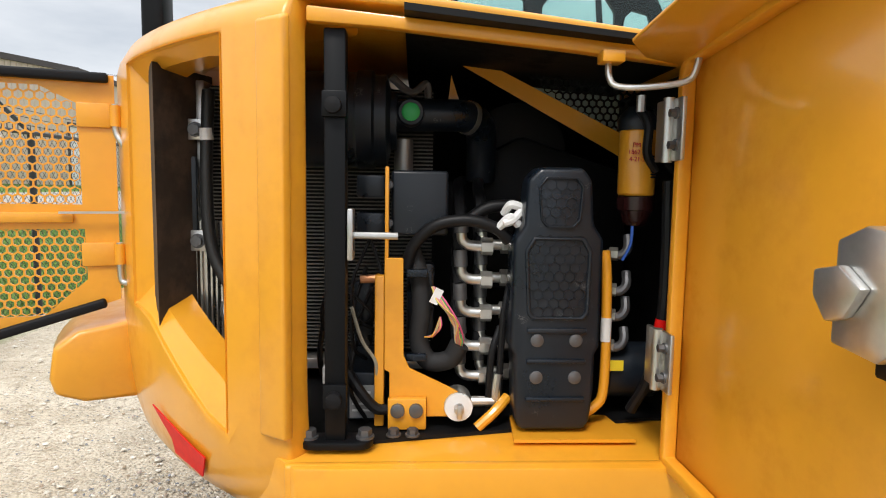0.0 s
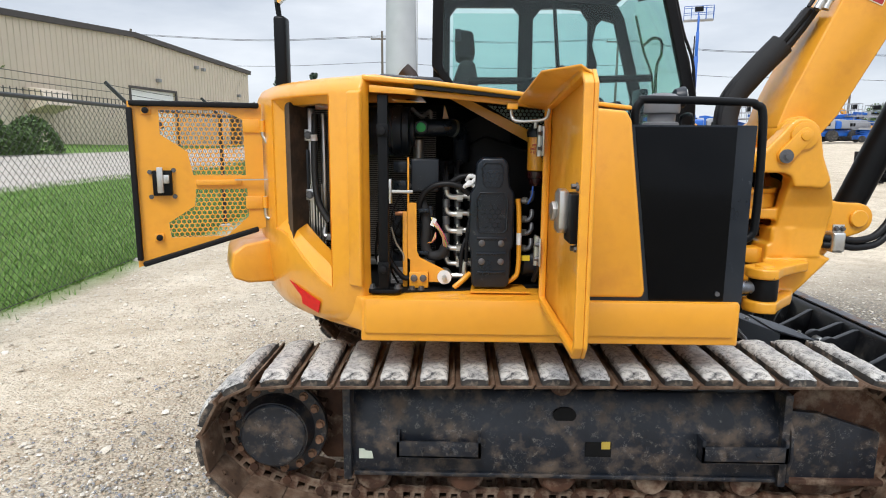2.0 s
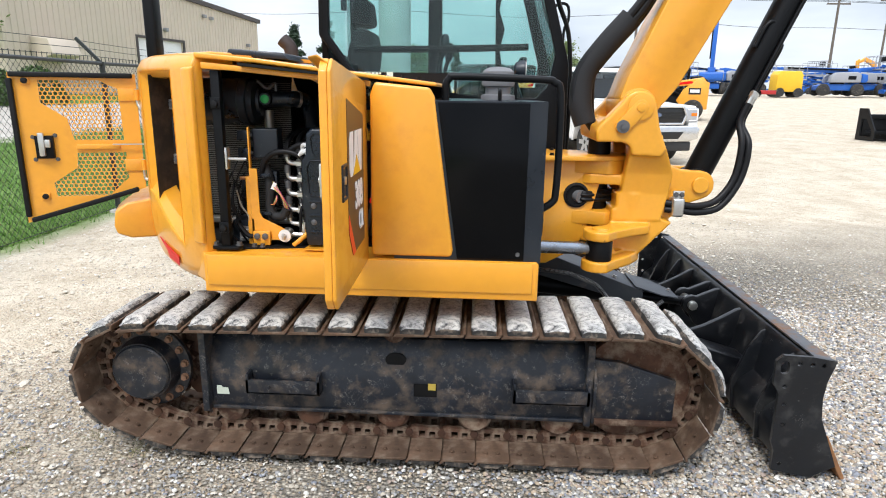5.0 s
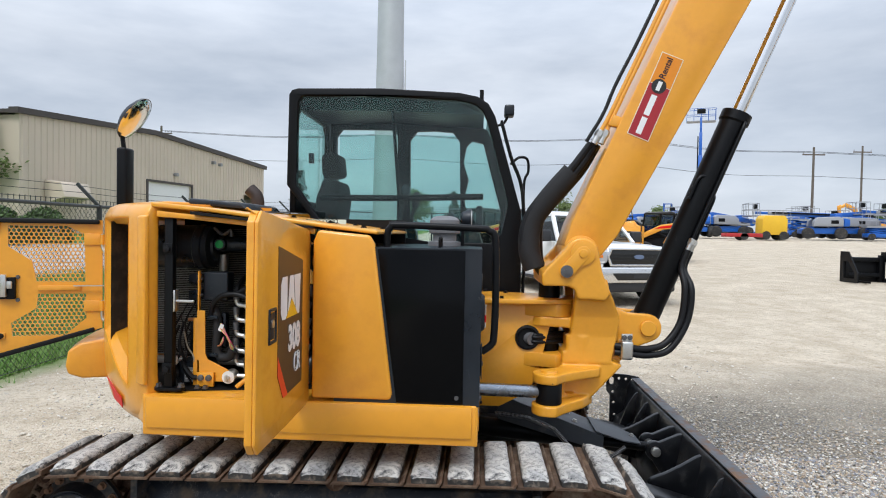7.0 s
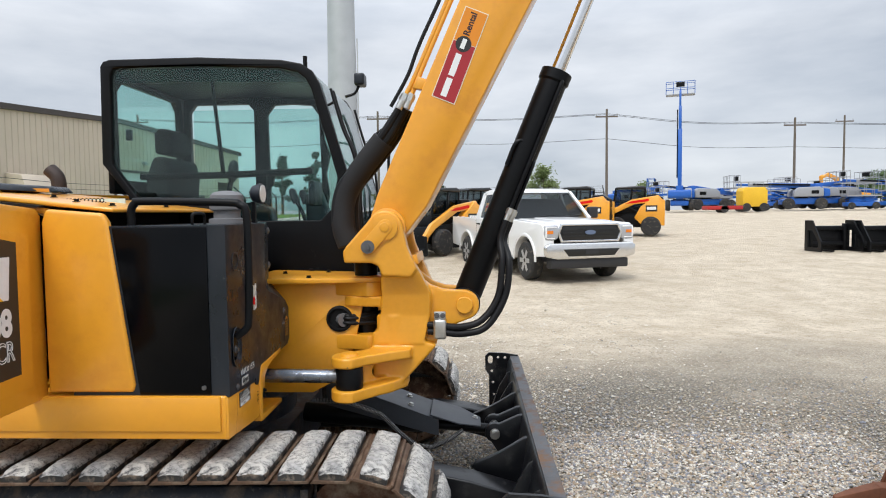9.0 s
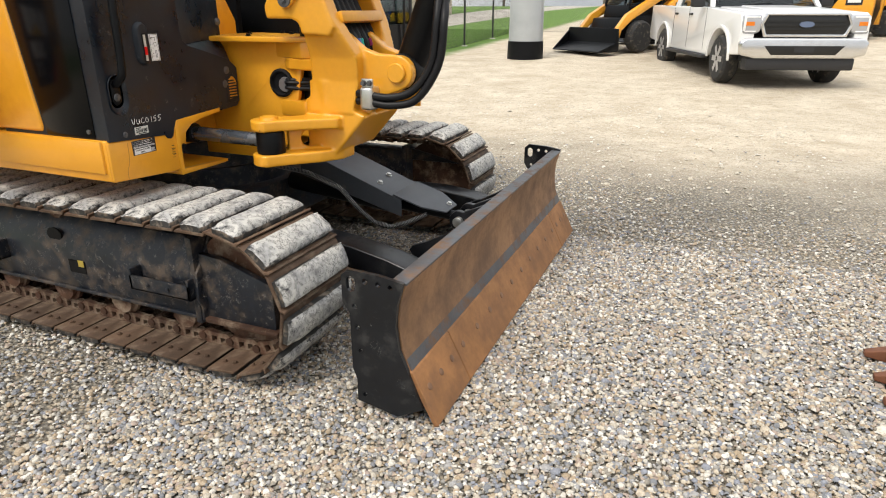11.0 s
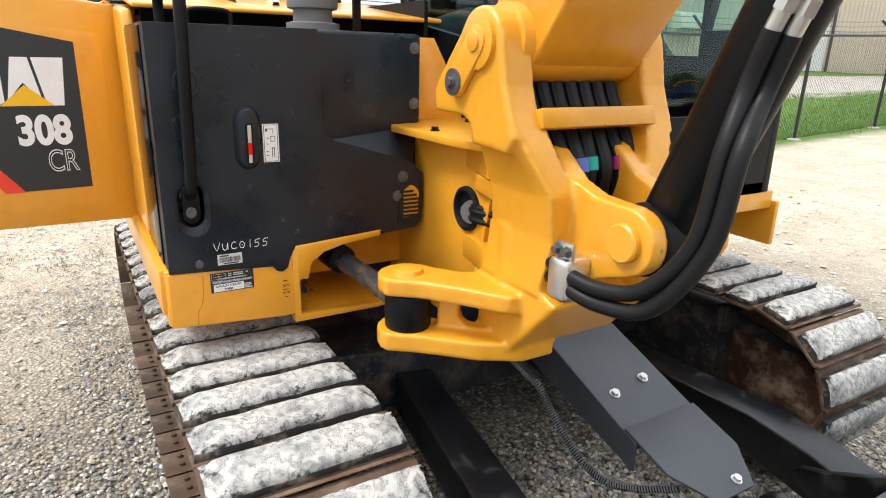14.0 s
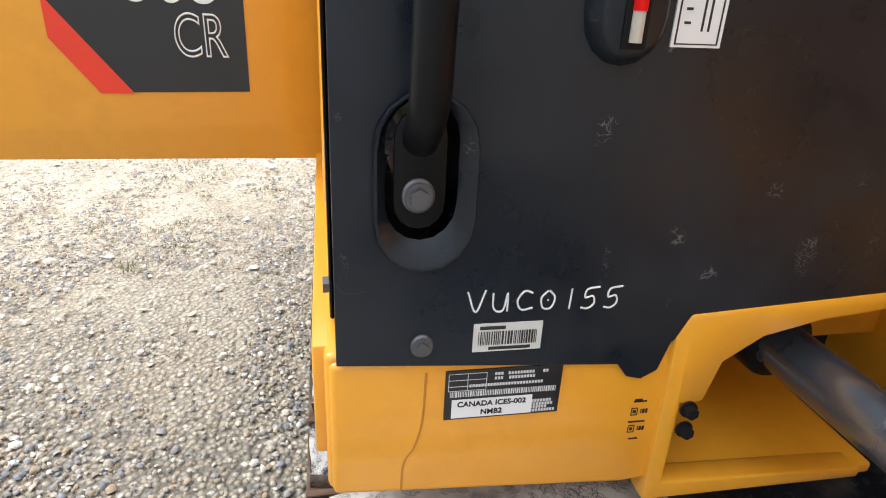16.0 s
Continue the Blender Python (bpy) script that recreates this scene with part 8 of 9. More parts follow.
def wheel(parent, c, r, w, rim_mat, spokes=0):
    x, y, z = c
    t = part("wheel", Geo().lathe((x, y - w / 2, z), (0, 1, 0), [(0, r * 0.62), (0.0, r * 0.86), (w * 0.14, r * 0.98), (w * 0.3, r), (w * 0.7, r), (w * 0.86, r * 0.98), (w, r * 0.86), (w, r * 0.62)], 30), TYRE, parent, "black tyre")
    rim = part("rim", Geo().lathe((x, y - w * 0.47, z), (0, 1, 0), [(0, r * 0.64), (0.012, r * 0.60), (0.03, r * 0.56), (w * 0.94 - 0.03, r * 0.56), (w * 0.94, r * 0.62)], 24), rim_mat, t)
    if spokes:
        for s in (-1, 1):
            g = Geo()
            for i in range(spokes):
                a = 2 * math.pi * i / spokes
                g.box(0.04, r * 0.58, -0.045, 0.045, s * w * 0.46 - 0.012, s * w * 0.46 + 0.012, Matrix.Translation((x, y, z)) @ Matrix.Rotation(radians(-90), 4, "X") @ Matrix.Rotation(a, 4, "Z"))
            part("spokes", g, rim_mat, t, smooth=False)
    return t


def build_truck():
    # x runs to the front, y to its left
    head = Vector((0.33, -0.945)).normalized()
    yaw = math.atan2(head.y, head.x)
    fw = Vector((3.42, 12.4)) + Vector((-head.y, head.x)) * 0.84      # middle of the front axle
    th = thing("pickup_truck", "white crew-cab pickup truck with a black grille", "truck", (fw.x, fw.y, ground_height(fw.x, fw.y)))
    th.rotation_euler = (0, 0, yaw)
    th.scale = (1.05, 1.05, 1.05)
    TW = mat("white_car_paint", (0.80, 0.80, 0.79), 0.25, var=0.03, scale=1, bump=0.0, coat=0.6)
    CHR = plain("bright_trim", (0.7, 0.7, 0.7), 0.2, 0.9)
    GRB = plain("grille_black", (0.01, 0.01, 0.01), 0.4)
    DKT = plain("dark_trim", (0.02, 0.02, 0.022), 0.5)
    GV = plain("alloy_grey", (0.5, 0.5, 0.5), 0.35, 0.6)
    W = 0.99
    outline = [(-4.90, 0.75), (-4.84, 1.30), (-2.95, 1.27), (-0.95, 1.25), (-0.72, 1.235), (0.78, 1.155), (0.88, 1.06), (0.90, 0.80), (0.88, 0.52), (0.52, 0.50)] + [(0.50 * math.cos(radians(a)), 0.40 + 0.50 * math.sin(radians(a))) for a in range(10, 171, 16)] + [(-0.56, 0.42), (-3.12, 0.42)] + [(-3.68 + 0.50 * math.cos(radians(a)), 0.40 + 0.50 * math.sin(radians(a))) for a in range(10, 171, 16)] + [(-4.24, 0.50), (-4.85, 0.55)]
    for s in (-1, 1):
        part("body_side", Geo().plate(outline, *sorted((s * W, s * (W - 0.22))), "y"), TW, th, bevel=0.04, seg=3)
    hood = Geo().plate([(0.86, 0.95), (0.86, 1.06), (0.76, 1.165), (0.2, 1.215), (-0.78, 1.255), (-0.78, 1.0)], -W + 0.20, W - 0.20, "y")
    part("hood", hood, TW, th, "white bonnet", 0.03, 3)
    part("hood_bulge", Geo().plate([(0.74, 1.16), (0.66, 1.195), (-0.70, 1.275), (-0.70, 1.2), (0.7, 1.1)], -0.45, 0.45, "y"), TW, th, bevel=0.02, seg=3)
    part("underbody", Geo().box(-4.8, 0.7, -W + 0.2, W - 0.2, 0.40, 0.95), DKT, th)
    # cab
    roofg = Geo().plate([(-1.38, 1.83), (-1.42, 1.87), (-1.70, 1.94), (-2.55, 1.94), (-2.82, 1.87), (-2.84, 1.83), (-2.5, 1.88), (-1.7, 1.88)], -0.78, 0.78, "y")
    part("roof", roofg, TW, th, bevel=0.02)
    for s in (-1, 1):
        def lean(y, z):
            return s * (y - 0.17 * (z - 1.25) / 0.65)
        for poly in ([(-0.72, 1.25), (-0.80, 1.25), (-1.45, 1.87), (-1.36, 1.87)], [(-1.80, 1.25), (-1.90, 1.25), (-1.90, 1.90), (-1.80, 1.90)], [(-2.70, 1.25), (-3.02, 1.25), (-2.84, 1.88), (-2.62, 1.88)], [(-1.38, 1.82), (-2.84, 1.82), (-2.7, 1.91), (-1.5, 1.91)]):
            vs = [(x, lean(0.97, z), z) for x, z in poly] + [(x, lean(0.90, z), z) for x, z in poly]
            part("roof_rail" if poly[0][1] > 1.5 else "cab_pillar", Geo().add(vs, [(0, 1, 2, 3), (7, 6, 5, 4), (0, 4, 5, 1), (1, 5, 6, 2), (2, 6, 7, 3), (3, 7, 4, 0)]), TW, th, smooth=False)
        g = Geo().add([(-0.80, lean(0.955, 1.25), 1.25), (-2.75, lean(0.955, 1.25), 1.25), (-2.66, lean(0.955, 1.85), 1.85), (-1.45, lean(0.955, 1.85), 1.85)], [(0, 1, 2, 3)])
        part("side_window", g, CARGLASS, th, "dark side window")
        part("door_mirror", Geo().box(-1.05, -0.90, *sorted((s * 1.02, s * 1.26)), 1.24, 1.50), DKT, th, "black door mirror", 0.04, 3)
        for x in (-1.75, -2.75):
            part("door_handle", Geo().box(x - 0.1, x + 0.1, *sorted((s * 0.98, s * 1.015)), 1.10, 1.14), DKT, th, bevel=0.01)
        for x in (-0.85, -1.88, -2.92):
            part("door_gap", Geo().box(x - 0.006, x + 0.006, *sorted((s * 0.985, s * 0.9925)), 0.5, 1.24), DKT, th)
        part("running_board", Geo().box(-3.05, -0.62, *sorted((s * 0.92, s * 1.06)), 0.36, 0.42), DKT, th, bevel=0.015)
        hl = part("headlight", Geo().plate([(s * 0.70, 0.86), (s * 0.66, 1.0), (s * 0.70, 1.13), (s * 0.97, 1.12), (s * 0.985, 0.98), (s * 0.965, 0.84), (s * 0.80, 0.83)], 0.70, 0.915, "x"), plain("lamp_clear_%d" % s, (0.45, 0.46, 0.48), 0.12, 0.3), th, "clear headlight", 0.03, 3)
        for y0, y1, z0, z1 in ((0.72, 0.96, 1.075, 1.10), (0.93, 0.965, 0.88, 1.08), (0.76, 0.94, 0.865, 0.885)):
            part("running_light", Geo().box(0.90, 0.921, *sorted((s * y0, s * y1)), z0, z1), plain("lamp_white_%d_%d" % (s, int(z0 * 1000)), (0.8, 0.8, 0.8), 0.2), hl, bevel=0.006)
        part("indicator", Geo().box(0.89, 0.919, *sorted((s * 0.80, s * 0.93)), 0.96, 1.02), plain("amber_%d" % s, (0.75, 0.20, 0.02), 0.2), hl, "amber indicator")
        part("fog_lamp", Geo().box(0.92, 0.965, *sorted((s * 0.74, s * 0.90)), 0.60, 0.66), plain("fog_%d" % s, (0.75, 0.75, 0.72), 0.2), th, bevel=0.01)
        arch_ = [(0.50 * math.cos(radians(q)), 0.40 + 0.50 * math.sin(radians(q))) for q in range(0, 181, 15)]
        for cx in (0.0, -3.68):
            lip_ = [(cx + u, w) for u, w in arch_] + [(cx + u * 1.12, 0.40 + (w - 0.40) * 1.12) for u, w in reversed(arch_)]
            part("wheel_arch", Geo().plate(lip_, *sorted((s * 0.98, s * 1.015)), "y"), TW, th, bevel=0.012)
    ws = Geo().add([(-0.80, -0.86, 1.262), (-0.80, 0.86, 1.262), (-1.42, 0.74, 1.862), (-1.42, -0.74, 1.862)], [(0, 1, 2, 3)])
    part("windscreen", ws, CARGLASS, th, "dark windscreen")
    # Added dark block; the shaded cabin behind the glass is put into its colour.
    part("cabin_dark", Geo().plate([(-1.1, 1.2), (-1.6, 1.7), (-2.7, 1.7), (-2.9, 1.2)], -0.68, 0.68, "y"), DKT, th)
    for s in (-1, 1):
        part("wiper", Geo().tube([(-0.80, s * 0.35, 1.285), (-0.84, s * 0.35 + 0.35, 1.315), (-0.85, s * 0.35 + 0.5, 1.32)], 0.008, 6), DKT, th)
    # front
    gr = part("grille", Geo().plate([(-0.60, 0.82), (-0.66, 0.98), (-0.60, 1.12), (0.60, 1.12), (0.66, 0.98), (0.60, 0.82)], 0.86, 0.905, "x"), GRB, th, "black mesh grille", 0.02)
    part("grille_frame", Geo().plate([(-0.64, 0.79), (-0.71, 0.98), (-0.64, 1.15), (0.64, 1.15), (0.71, 0.98), (0.64, 0.79)], 0.87, 0.93, "x", [[(-0.60, 0.83), (-0.66, 0.98), (-0.60, 1.115), (0.60, 1.115), (0.66, 0.98), (0.60, 0.83)]]), CHR, gr, "bright grille surround", 0.01)
    for z in (0.91, 0.97, 1.03):
        part("grille_bar", Geo().box(0.90, 0.918, -0.60, 0.60, z - 0.012, z + 0.012), GRB, gr)
    part("badge", Geo().plate([(0.115 * math.cos(t), 0.98 + 0.045 * math.sin(t)) for t in [i * math.pi / 10 for i in range(20)]], 0.915, 0.935, "x"), plain("badge_blue_grey", (0.12, 0.16, 0.25), 0.3), gr)
    bp = part("front_bumper", Geo().plate([(-0.98, 0.52), (-1.0, 0.72), (-0.90, 0.78), (0.90, 0.78), (1.0, 0.72), (0.98, 0.52), (0.75, 0.46), (-0.75, 0.46)], 0.86, 0.98, "x"), CHR, th, "chrome front bumper", 0.04, 3)
    part("bumper_intake", Geo().plate([(-0.62, 0.66), (-0.50, 0.52), (0.50, 0.52), (0.62, 0.66)], 0.97, 0.99, "x"), GRB, bp, bevel=0.01)
    part("air_dam", Geo().box(0.70, 0.93, -0.85, 0.85, 0.28, 0.47), DKT, th, bevel=0.03)
    part("number_plate_bar", Geo().box(0.99, 0.996, -0.15, 0.15, 0.56, 0.65), DKT, bp)
    for x in (0.0, -3.68):
        for s in (-1, 1):
            wheel(th, (x, s * 0.86, 0.40), 0.405, 0.27, GV, 6)
    part("tailgate", Geo().box(-4.90, -4.80, -W + 0.2, W - 0.2, 0.6, 1.28), TW, th, bevel=0.02)


build_truck()


def build_skid(x, y, yaw, arms_up=0.0):
    """Compact wheel loader, x to its front."""
    th = thing("skid_steer_loader", "yellow and black skid steer loader parked on gravel", "loader", (x, y, ground_height(x, y)), "parked loaders")
    th.rotation_euler = (0, 0, yaw)
    YB_ = YELLOW
    part("chassis", Geo().plate([(-1.35, 0.35), (-1.45, 0.9), (-1.40, 1.25), (-0.75, 1.35), (-0.4, 0.95), (0.9, 0.85), (1.0, 0.35)], -0.55, 0.55, "y"), BLACK_M, th, bevel=0.03)
    part("cab_roof", Geo().plate([(-0.78, 1.92), (-0.76, 2.02), (-0.60, 2.07), (0.40, 2.03), (0.50, 1.95)], -0.50, 0.50, "y"), plain("loader_cab_black", (0.012, 0.013, 0.014), 0.3), th, "black loader cab roof", 0.04, 3)
    part("cab_glass", Geo().plate([(-0.70, 1.15), (-0.72, 1.93), (0.40, 1.93), (0.56, 1.15)], -0.40, 0.40, "y"), CARGLASS, th, "dark cab glass")
    part("cab_lower", Geo().plate([(-0.72, 0.85), (-0.72, 1.18), (0.56, 1.18), (0.62, 0.85)], -0.46, 0.46, "y"), BLACK_M, th, bevel=0.03)
    part("seat", Geo().plate([(-0.55, 1.1), (-0.60, 1.65), (-0.45, 1.68), (-0.40, 1.25), (0.0, 1.22), (0.0, 1.1)], -0.25, 0.25, "y"), BLACK_P, th, bevel=0.04)
    part("engine_hood", Geo().plate([(-1.45, 1.25), (-1.45, 1.55), (-1.2, 1.72), (-0.80, 1.70), (-0.78, 1.2)], -0.5, 0.5, "y"), BLACK_M, th, "black engine hood", 0.05, 3)
    for s in (-1, 1):
        for px, qx in ((-0.74, -0.68), (-0.20, -0.16), (0.40, 0.56)):
            part("cab_pillar", Geo().cyl((qx, s * 0.45, 1.15), (px if px < 0 else 0.44, s * 0.45, 1.95), 0.035, n=8), BLACK_M, th)
        part("lift_cylinder", Geo().cyl((-0.9, s * 0.66, 0.75), (0.15, s * 0.66, 1.28), 0.045, n=10), BLACK_M, th)
        part("tower", Geo().plate([(-1.48, 0.42), (-1.50, 1.45), (-1.10, 1.62), (-0.55, 1.20), (-0.30, 0.75), (-0.6, 0.45)], *sorted((s * 0.56, s * 0.82)), "y"), YB_, th, "yellow rear tower", 0.03)
        part("lift_arm", Geo().plate([(-1.45, 1.42), (-1.25, 1.66), (-0.2, 1.50), (0.9, 0.95), (1.30, 0.50), (1.32, 0.28), (1.14, 0.28), (1.05, 0.55), (0.7, 0.82), (-0.3, 1.30)], *sorted((s * 0.62, s * 0.76)), "y"), YB_, th, "yellow lift arm", 0.025)
        part("red_stripe", Geo().plate([(-0.9, 1.43), (-0.85, 1.52), (-0.2, 1.43), (0.05, 1.33), (-0.3, 1.35)], *sorted((s * 0.762, s * 0.768)), "y"), RED, th)
        part("logo_field", Geo().plate([(-1.2, 1.0), (-1.2, 1.25), (-0.75, 1.25), (-0.75, 1.0)], *sorted((s * 0.822, s * 0.828)), "y"), plain("loader_logo_black_%d" % s, (0.015, 0.015, 0.015)), th)
        part("logo_bar", Geo().box(-1.15, -0.80, *sorted((s * 0.829, s * 0.833)), 1.07, 1.19), WHITE, th)
        for wx in (-0.95, 0.42):
            wheel(th, (wx, s * 0.74, 0.40), 0.40, 0.28, YB_)
    part("bucket", Geo().plate([(1.25, 0.08), (1.30, 0.60), (1.42, 0.62), (1.40, 0.25), (1.95, 0.06), (1.95, 0.03), (1.30, 0.03)], -0.92, 0.92, "y"), BLACK_M, th, "black loader bucket", 0.01)
    part("bucket_side", Geo().plate([(1.30, 0.05), (1.35, 0.60), (1.95, 0.05)], -0.93, -0.90, "y"), BLACK_M, th)


build_skid(0.9, 18.3, radians(232))
build_skid(2.0, 21.2, radians(225))
build_skid(6.2, 24.0, radians(160))
build_skid(8.7, 25.6, radians(165))


BLUE = mat("lift_blue", (0.01, 0.10, 0.42), 0.4, var=0.1, bump=0.0)
GREYL = plain("lift_grey", (0.30, 0.31, 0.33))


def build_lift(x, y, yaw, up=8.0, kind=0, reach=6.5):
    """Boom lift, x to its front; up: how far the boom is raised in degrees."""
    th = thing("boom_lift", "blue and grey boom lift parked in the yard", "lift", (x, y, ground_height(x, y)), "parked lifts")
    th.rotation_euler = (0, 0, yaw)
    part("chassis", Geo().plate([(-1.7, 0.45), (-1.7, 0.85), (-1.2, 0.98), (1.2, 0.98), (1.7, 0.85), (1.7, 0.45)], -0.75, 0.75, "y"), BLUE, th, "blue chassis", 0.05)
    part("turntable", Geo().lathe((0, 0, 0.95), (0, 0, 1), [(0, 0.55), (0.12, 0.55), (0.14, 0.45)], 20), BLACK_M, th)
    part("counterweight", Geo().plate([(-1.95, 1.1), (-2.05, 1.3), (-2.0, 1.75), (-1.55, 1.85), (-1.5, 1.1)], -0.95, 0.95, "y"), BLUE, th, "blue tail weight", 0.08, 3)
    for s in (-1, 1):
        part("engine_cover", Geo().plate([(-1.5, 1.1), (-1.5, 1.75), (-1.2, 1.98), (0.5, 1.92), (0.85, 1.6), (0.9, 1.1)], *sorted((s * 0.42, s * 1.0)), "y"), GREYL, th, "grey engine cover", 0.08, 3)
        part("vent_grille", Geo().box(-1.1, -0.5, *sorted((s * 1.0, s * 1.012)), 1.35, 1.65), BLACK_M, th)
    for wx in (-1.3, 1.3):
        for s in (-1, 1):
            wheel(th, (wx, s * 0.98, 0.50), 0.50, 0.38, GREYL)
    a = radians(up)
    L = reach
    p0 = Vector((-1.3, 0, 2.05))
    p1 = p0 + Vector((math.cos(a), 0, math.sin(a))) * L
    m = Matrix.Translation(p0) @ Matrix.Rotation(-a, 4, "Y")
    part("riser", Geo().plate([(-1.6, 1.0), (-1.6, 2.2), (-1.1, 2.2), (-0.7, 1.0)], -0.3, 0.3, "y"), BLUE, th, bevel=0.03)
    part("boom", Geo().box(0, L * 0.60, -0.17, 0.17, -0.20, 0.20, m), BLUE, th, "blue boom", 0.03)
    part("boom_section", Geo().box(L * 0.58, L * 0.84, -0.13, 0.13, -0.15, 0.15, m), BLUE if kind == 0 else GREYL, th, bevel=0.02)
    part("boom_tip", Geo().box(L * 0.82, L, -0.09, 0.09, -0.11, 0.11, m), BLUE, th, bevel=0.02)
    part("lift_cylinder", Geo().cyl((-0.6, 0, 1.5), m @ Vector((L * 0.35, 0, -0.15)), 0.08, n=10), BLACK_M, th)
    part("hose_carrier", Geo().box(L * 0.1, L * 0.8, 0.17, 0.27, 0.0, 0.14, m), BLACK_M, th)
    rail_mat = BLUE if kind == 0 else GREYL
    bk = part("platform", Geo().box(p1.x - 0.05, p1.x + 0.85, -1.2, 1.2, p1.z - 0.35, p1.z - 0.27), GREYL, th, "railed work platform")
    part("control_box", Geo().box(p1.x - 0.1, p1.x + 0.1, -0.35, 0.35, p1.z + 0.35, p1.z + 0.75), BLACK_M, bk, bevel=0.03)
    for sx in (-0.05, 0.85):
        for s in (-1.2, -0.6, 0.0, 0.6, 1.2):
            part("rail_post", Geo().cyl((p1.x + sx, s, p1.z - 0.3), (p1.x + sx, s, p1.z + 0.8), 0.024, n=6), rail_mat, bk)
    for z in (0.25, 0.8):
        for s in (-1.2, 1.2):
            part("rail", Geo().cyl((p1.x - 0.05, s, p1.z + z), (p1.x + 0.85, s, p1.z + z), 0.024, n=6), rail_mat, bk)
        for sx in (-0.05, 0.85):
            part("rail", Geo().cyl((p1.x + sx, -1.2, p1.z + z), (p1.x + sx, 1.2, p1.z + z), 0.024, n=6), rail_mat, bk)


build_lift(20.9, 56.0, radians(72), 84, 0, 8.6)
for i, (lx, ly, lyaw, lup) in enumerate(((23.6, 57, 8, -9), (31.6, 56, 170, 2), (27.8, 66, 185, -4), (34.6, 58, 15, 5), (38.5, 61, 352, -8), (42.5, 58, 178, 4), (46.5, 62, 8, -10), (37.5, 72, 20, 3), (52.0, 64, 350, -8), (19.5, 70, 30, 4), (29.5, 74, 160, 8), (45.0, 76, 200, 6), (57.5, 66, 175, 3))):
    build_lift(lx, ly, radians(lyaw), lup, i % 2, 6.0 + 0.7 * (i % 3))


def build_scissor(x, y, yaw, lift):
    """Scissor lift with a railed deck."""
    th = thing("scissor_lift", "blue scissor lift with a grey railed deck", "lift", (x, y, ground_height(x, y)), "scissor lifts")
    th.rotation_euler = (0, 0, yaw)
    part("base", Geo().box(-1.3, 1.3, -0.55, 0.55, 0.25, 0.6), BLUE, th, "blue base", 0.04)
    for wx in (-0.95, 0.95):
        for s in (-1, 1):
            wheel(th, (wx, s * 0.52, 0.3), 0.30, 0.22, GREYL)
    for s in (-0.4, 0.4):
        for k in range(3):
            z0, z1 = 0.6 + lift * k / 3, 0.6 + lift * (k + 1) / 3
            part("scissor_arm", Geo().cyl((-1.1, s, z0), (1.1, s, z1), 0.05, n=6), BLUE, th)
            part("scissor_arm", Geo().cyl((1.1, s, z0), (-1.1, s, z1), 0.05, n=6), BLUE, th)
    d = part("deck", Geo().box(-1.35, 1.35, -0.6, 0.6, 0.6 + lift, 0.72 + lift), GREYL, th, "grey deck")
    for sx in (-1.3, -0.65, 0.0, 0.65, 1.3):
        for s in (-0.57, 0.57):
            part("rail_post", Geo().cyl((sx, s, 0.7 + lift), (sx, s, 1.75 + lift), 0.022, n=6), GREYL, d)
    for z in (1.2, 1.75):
        for s in (-0.57, 0.57):
            part("rail", Geo().cyl((-1.3, s, z + lift), (1.3, s, z + lift), 0.022, n=6), GREYL, d)


for sx_, sy_, syaw, slift in ((26.2, 53.5, 5, 0.7), (36.2, 55.0, 172, 0.5), (40.2, 56.5, 10, 0.9), (33.0, 62.0, 0, 1.1), (49.0, 59.0, 20, 0.6)):
    build_scissor(sx_, sy_, radians(syaw), slift)


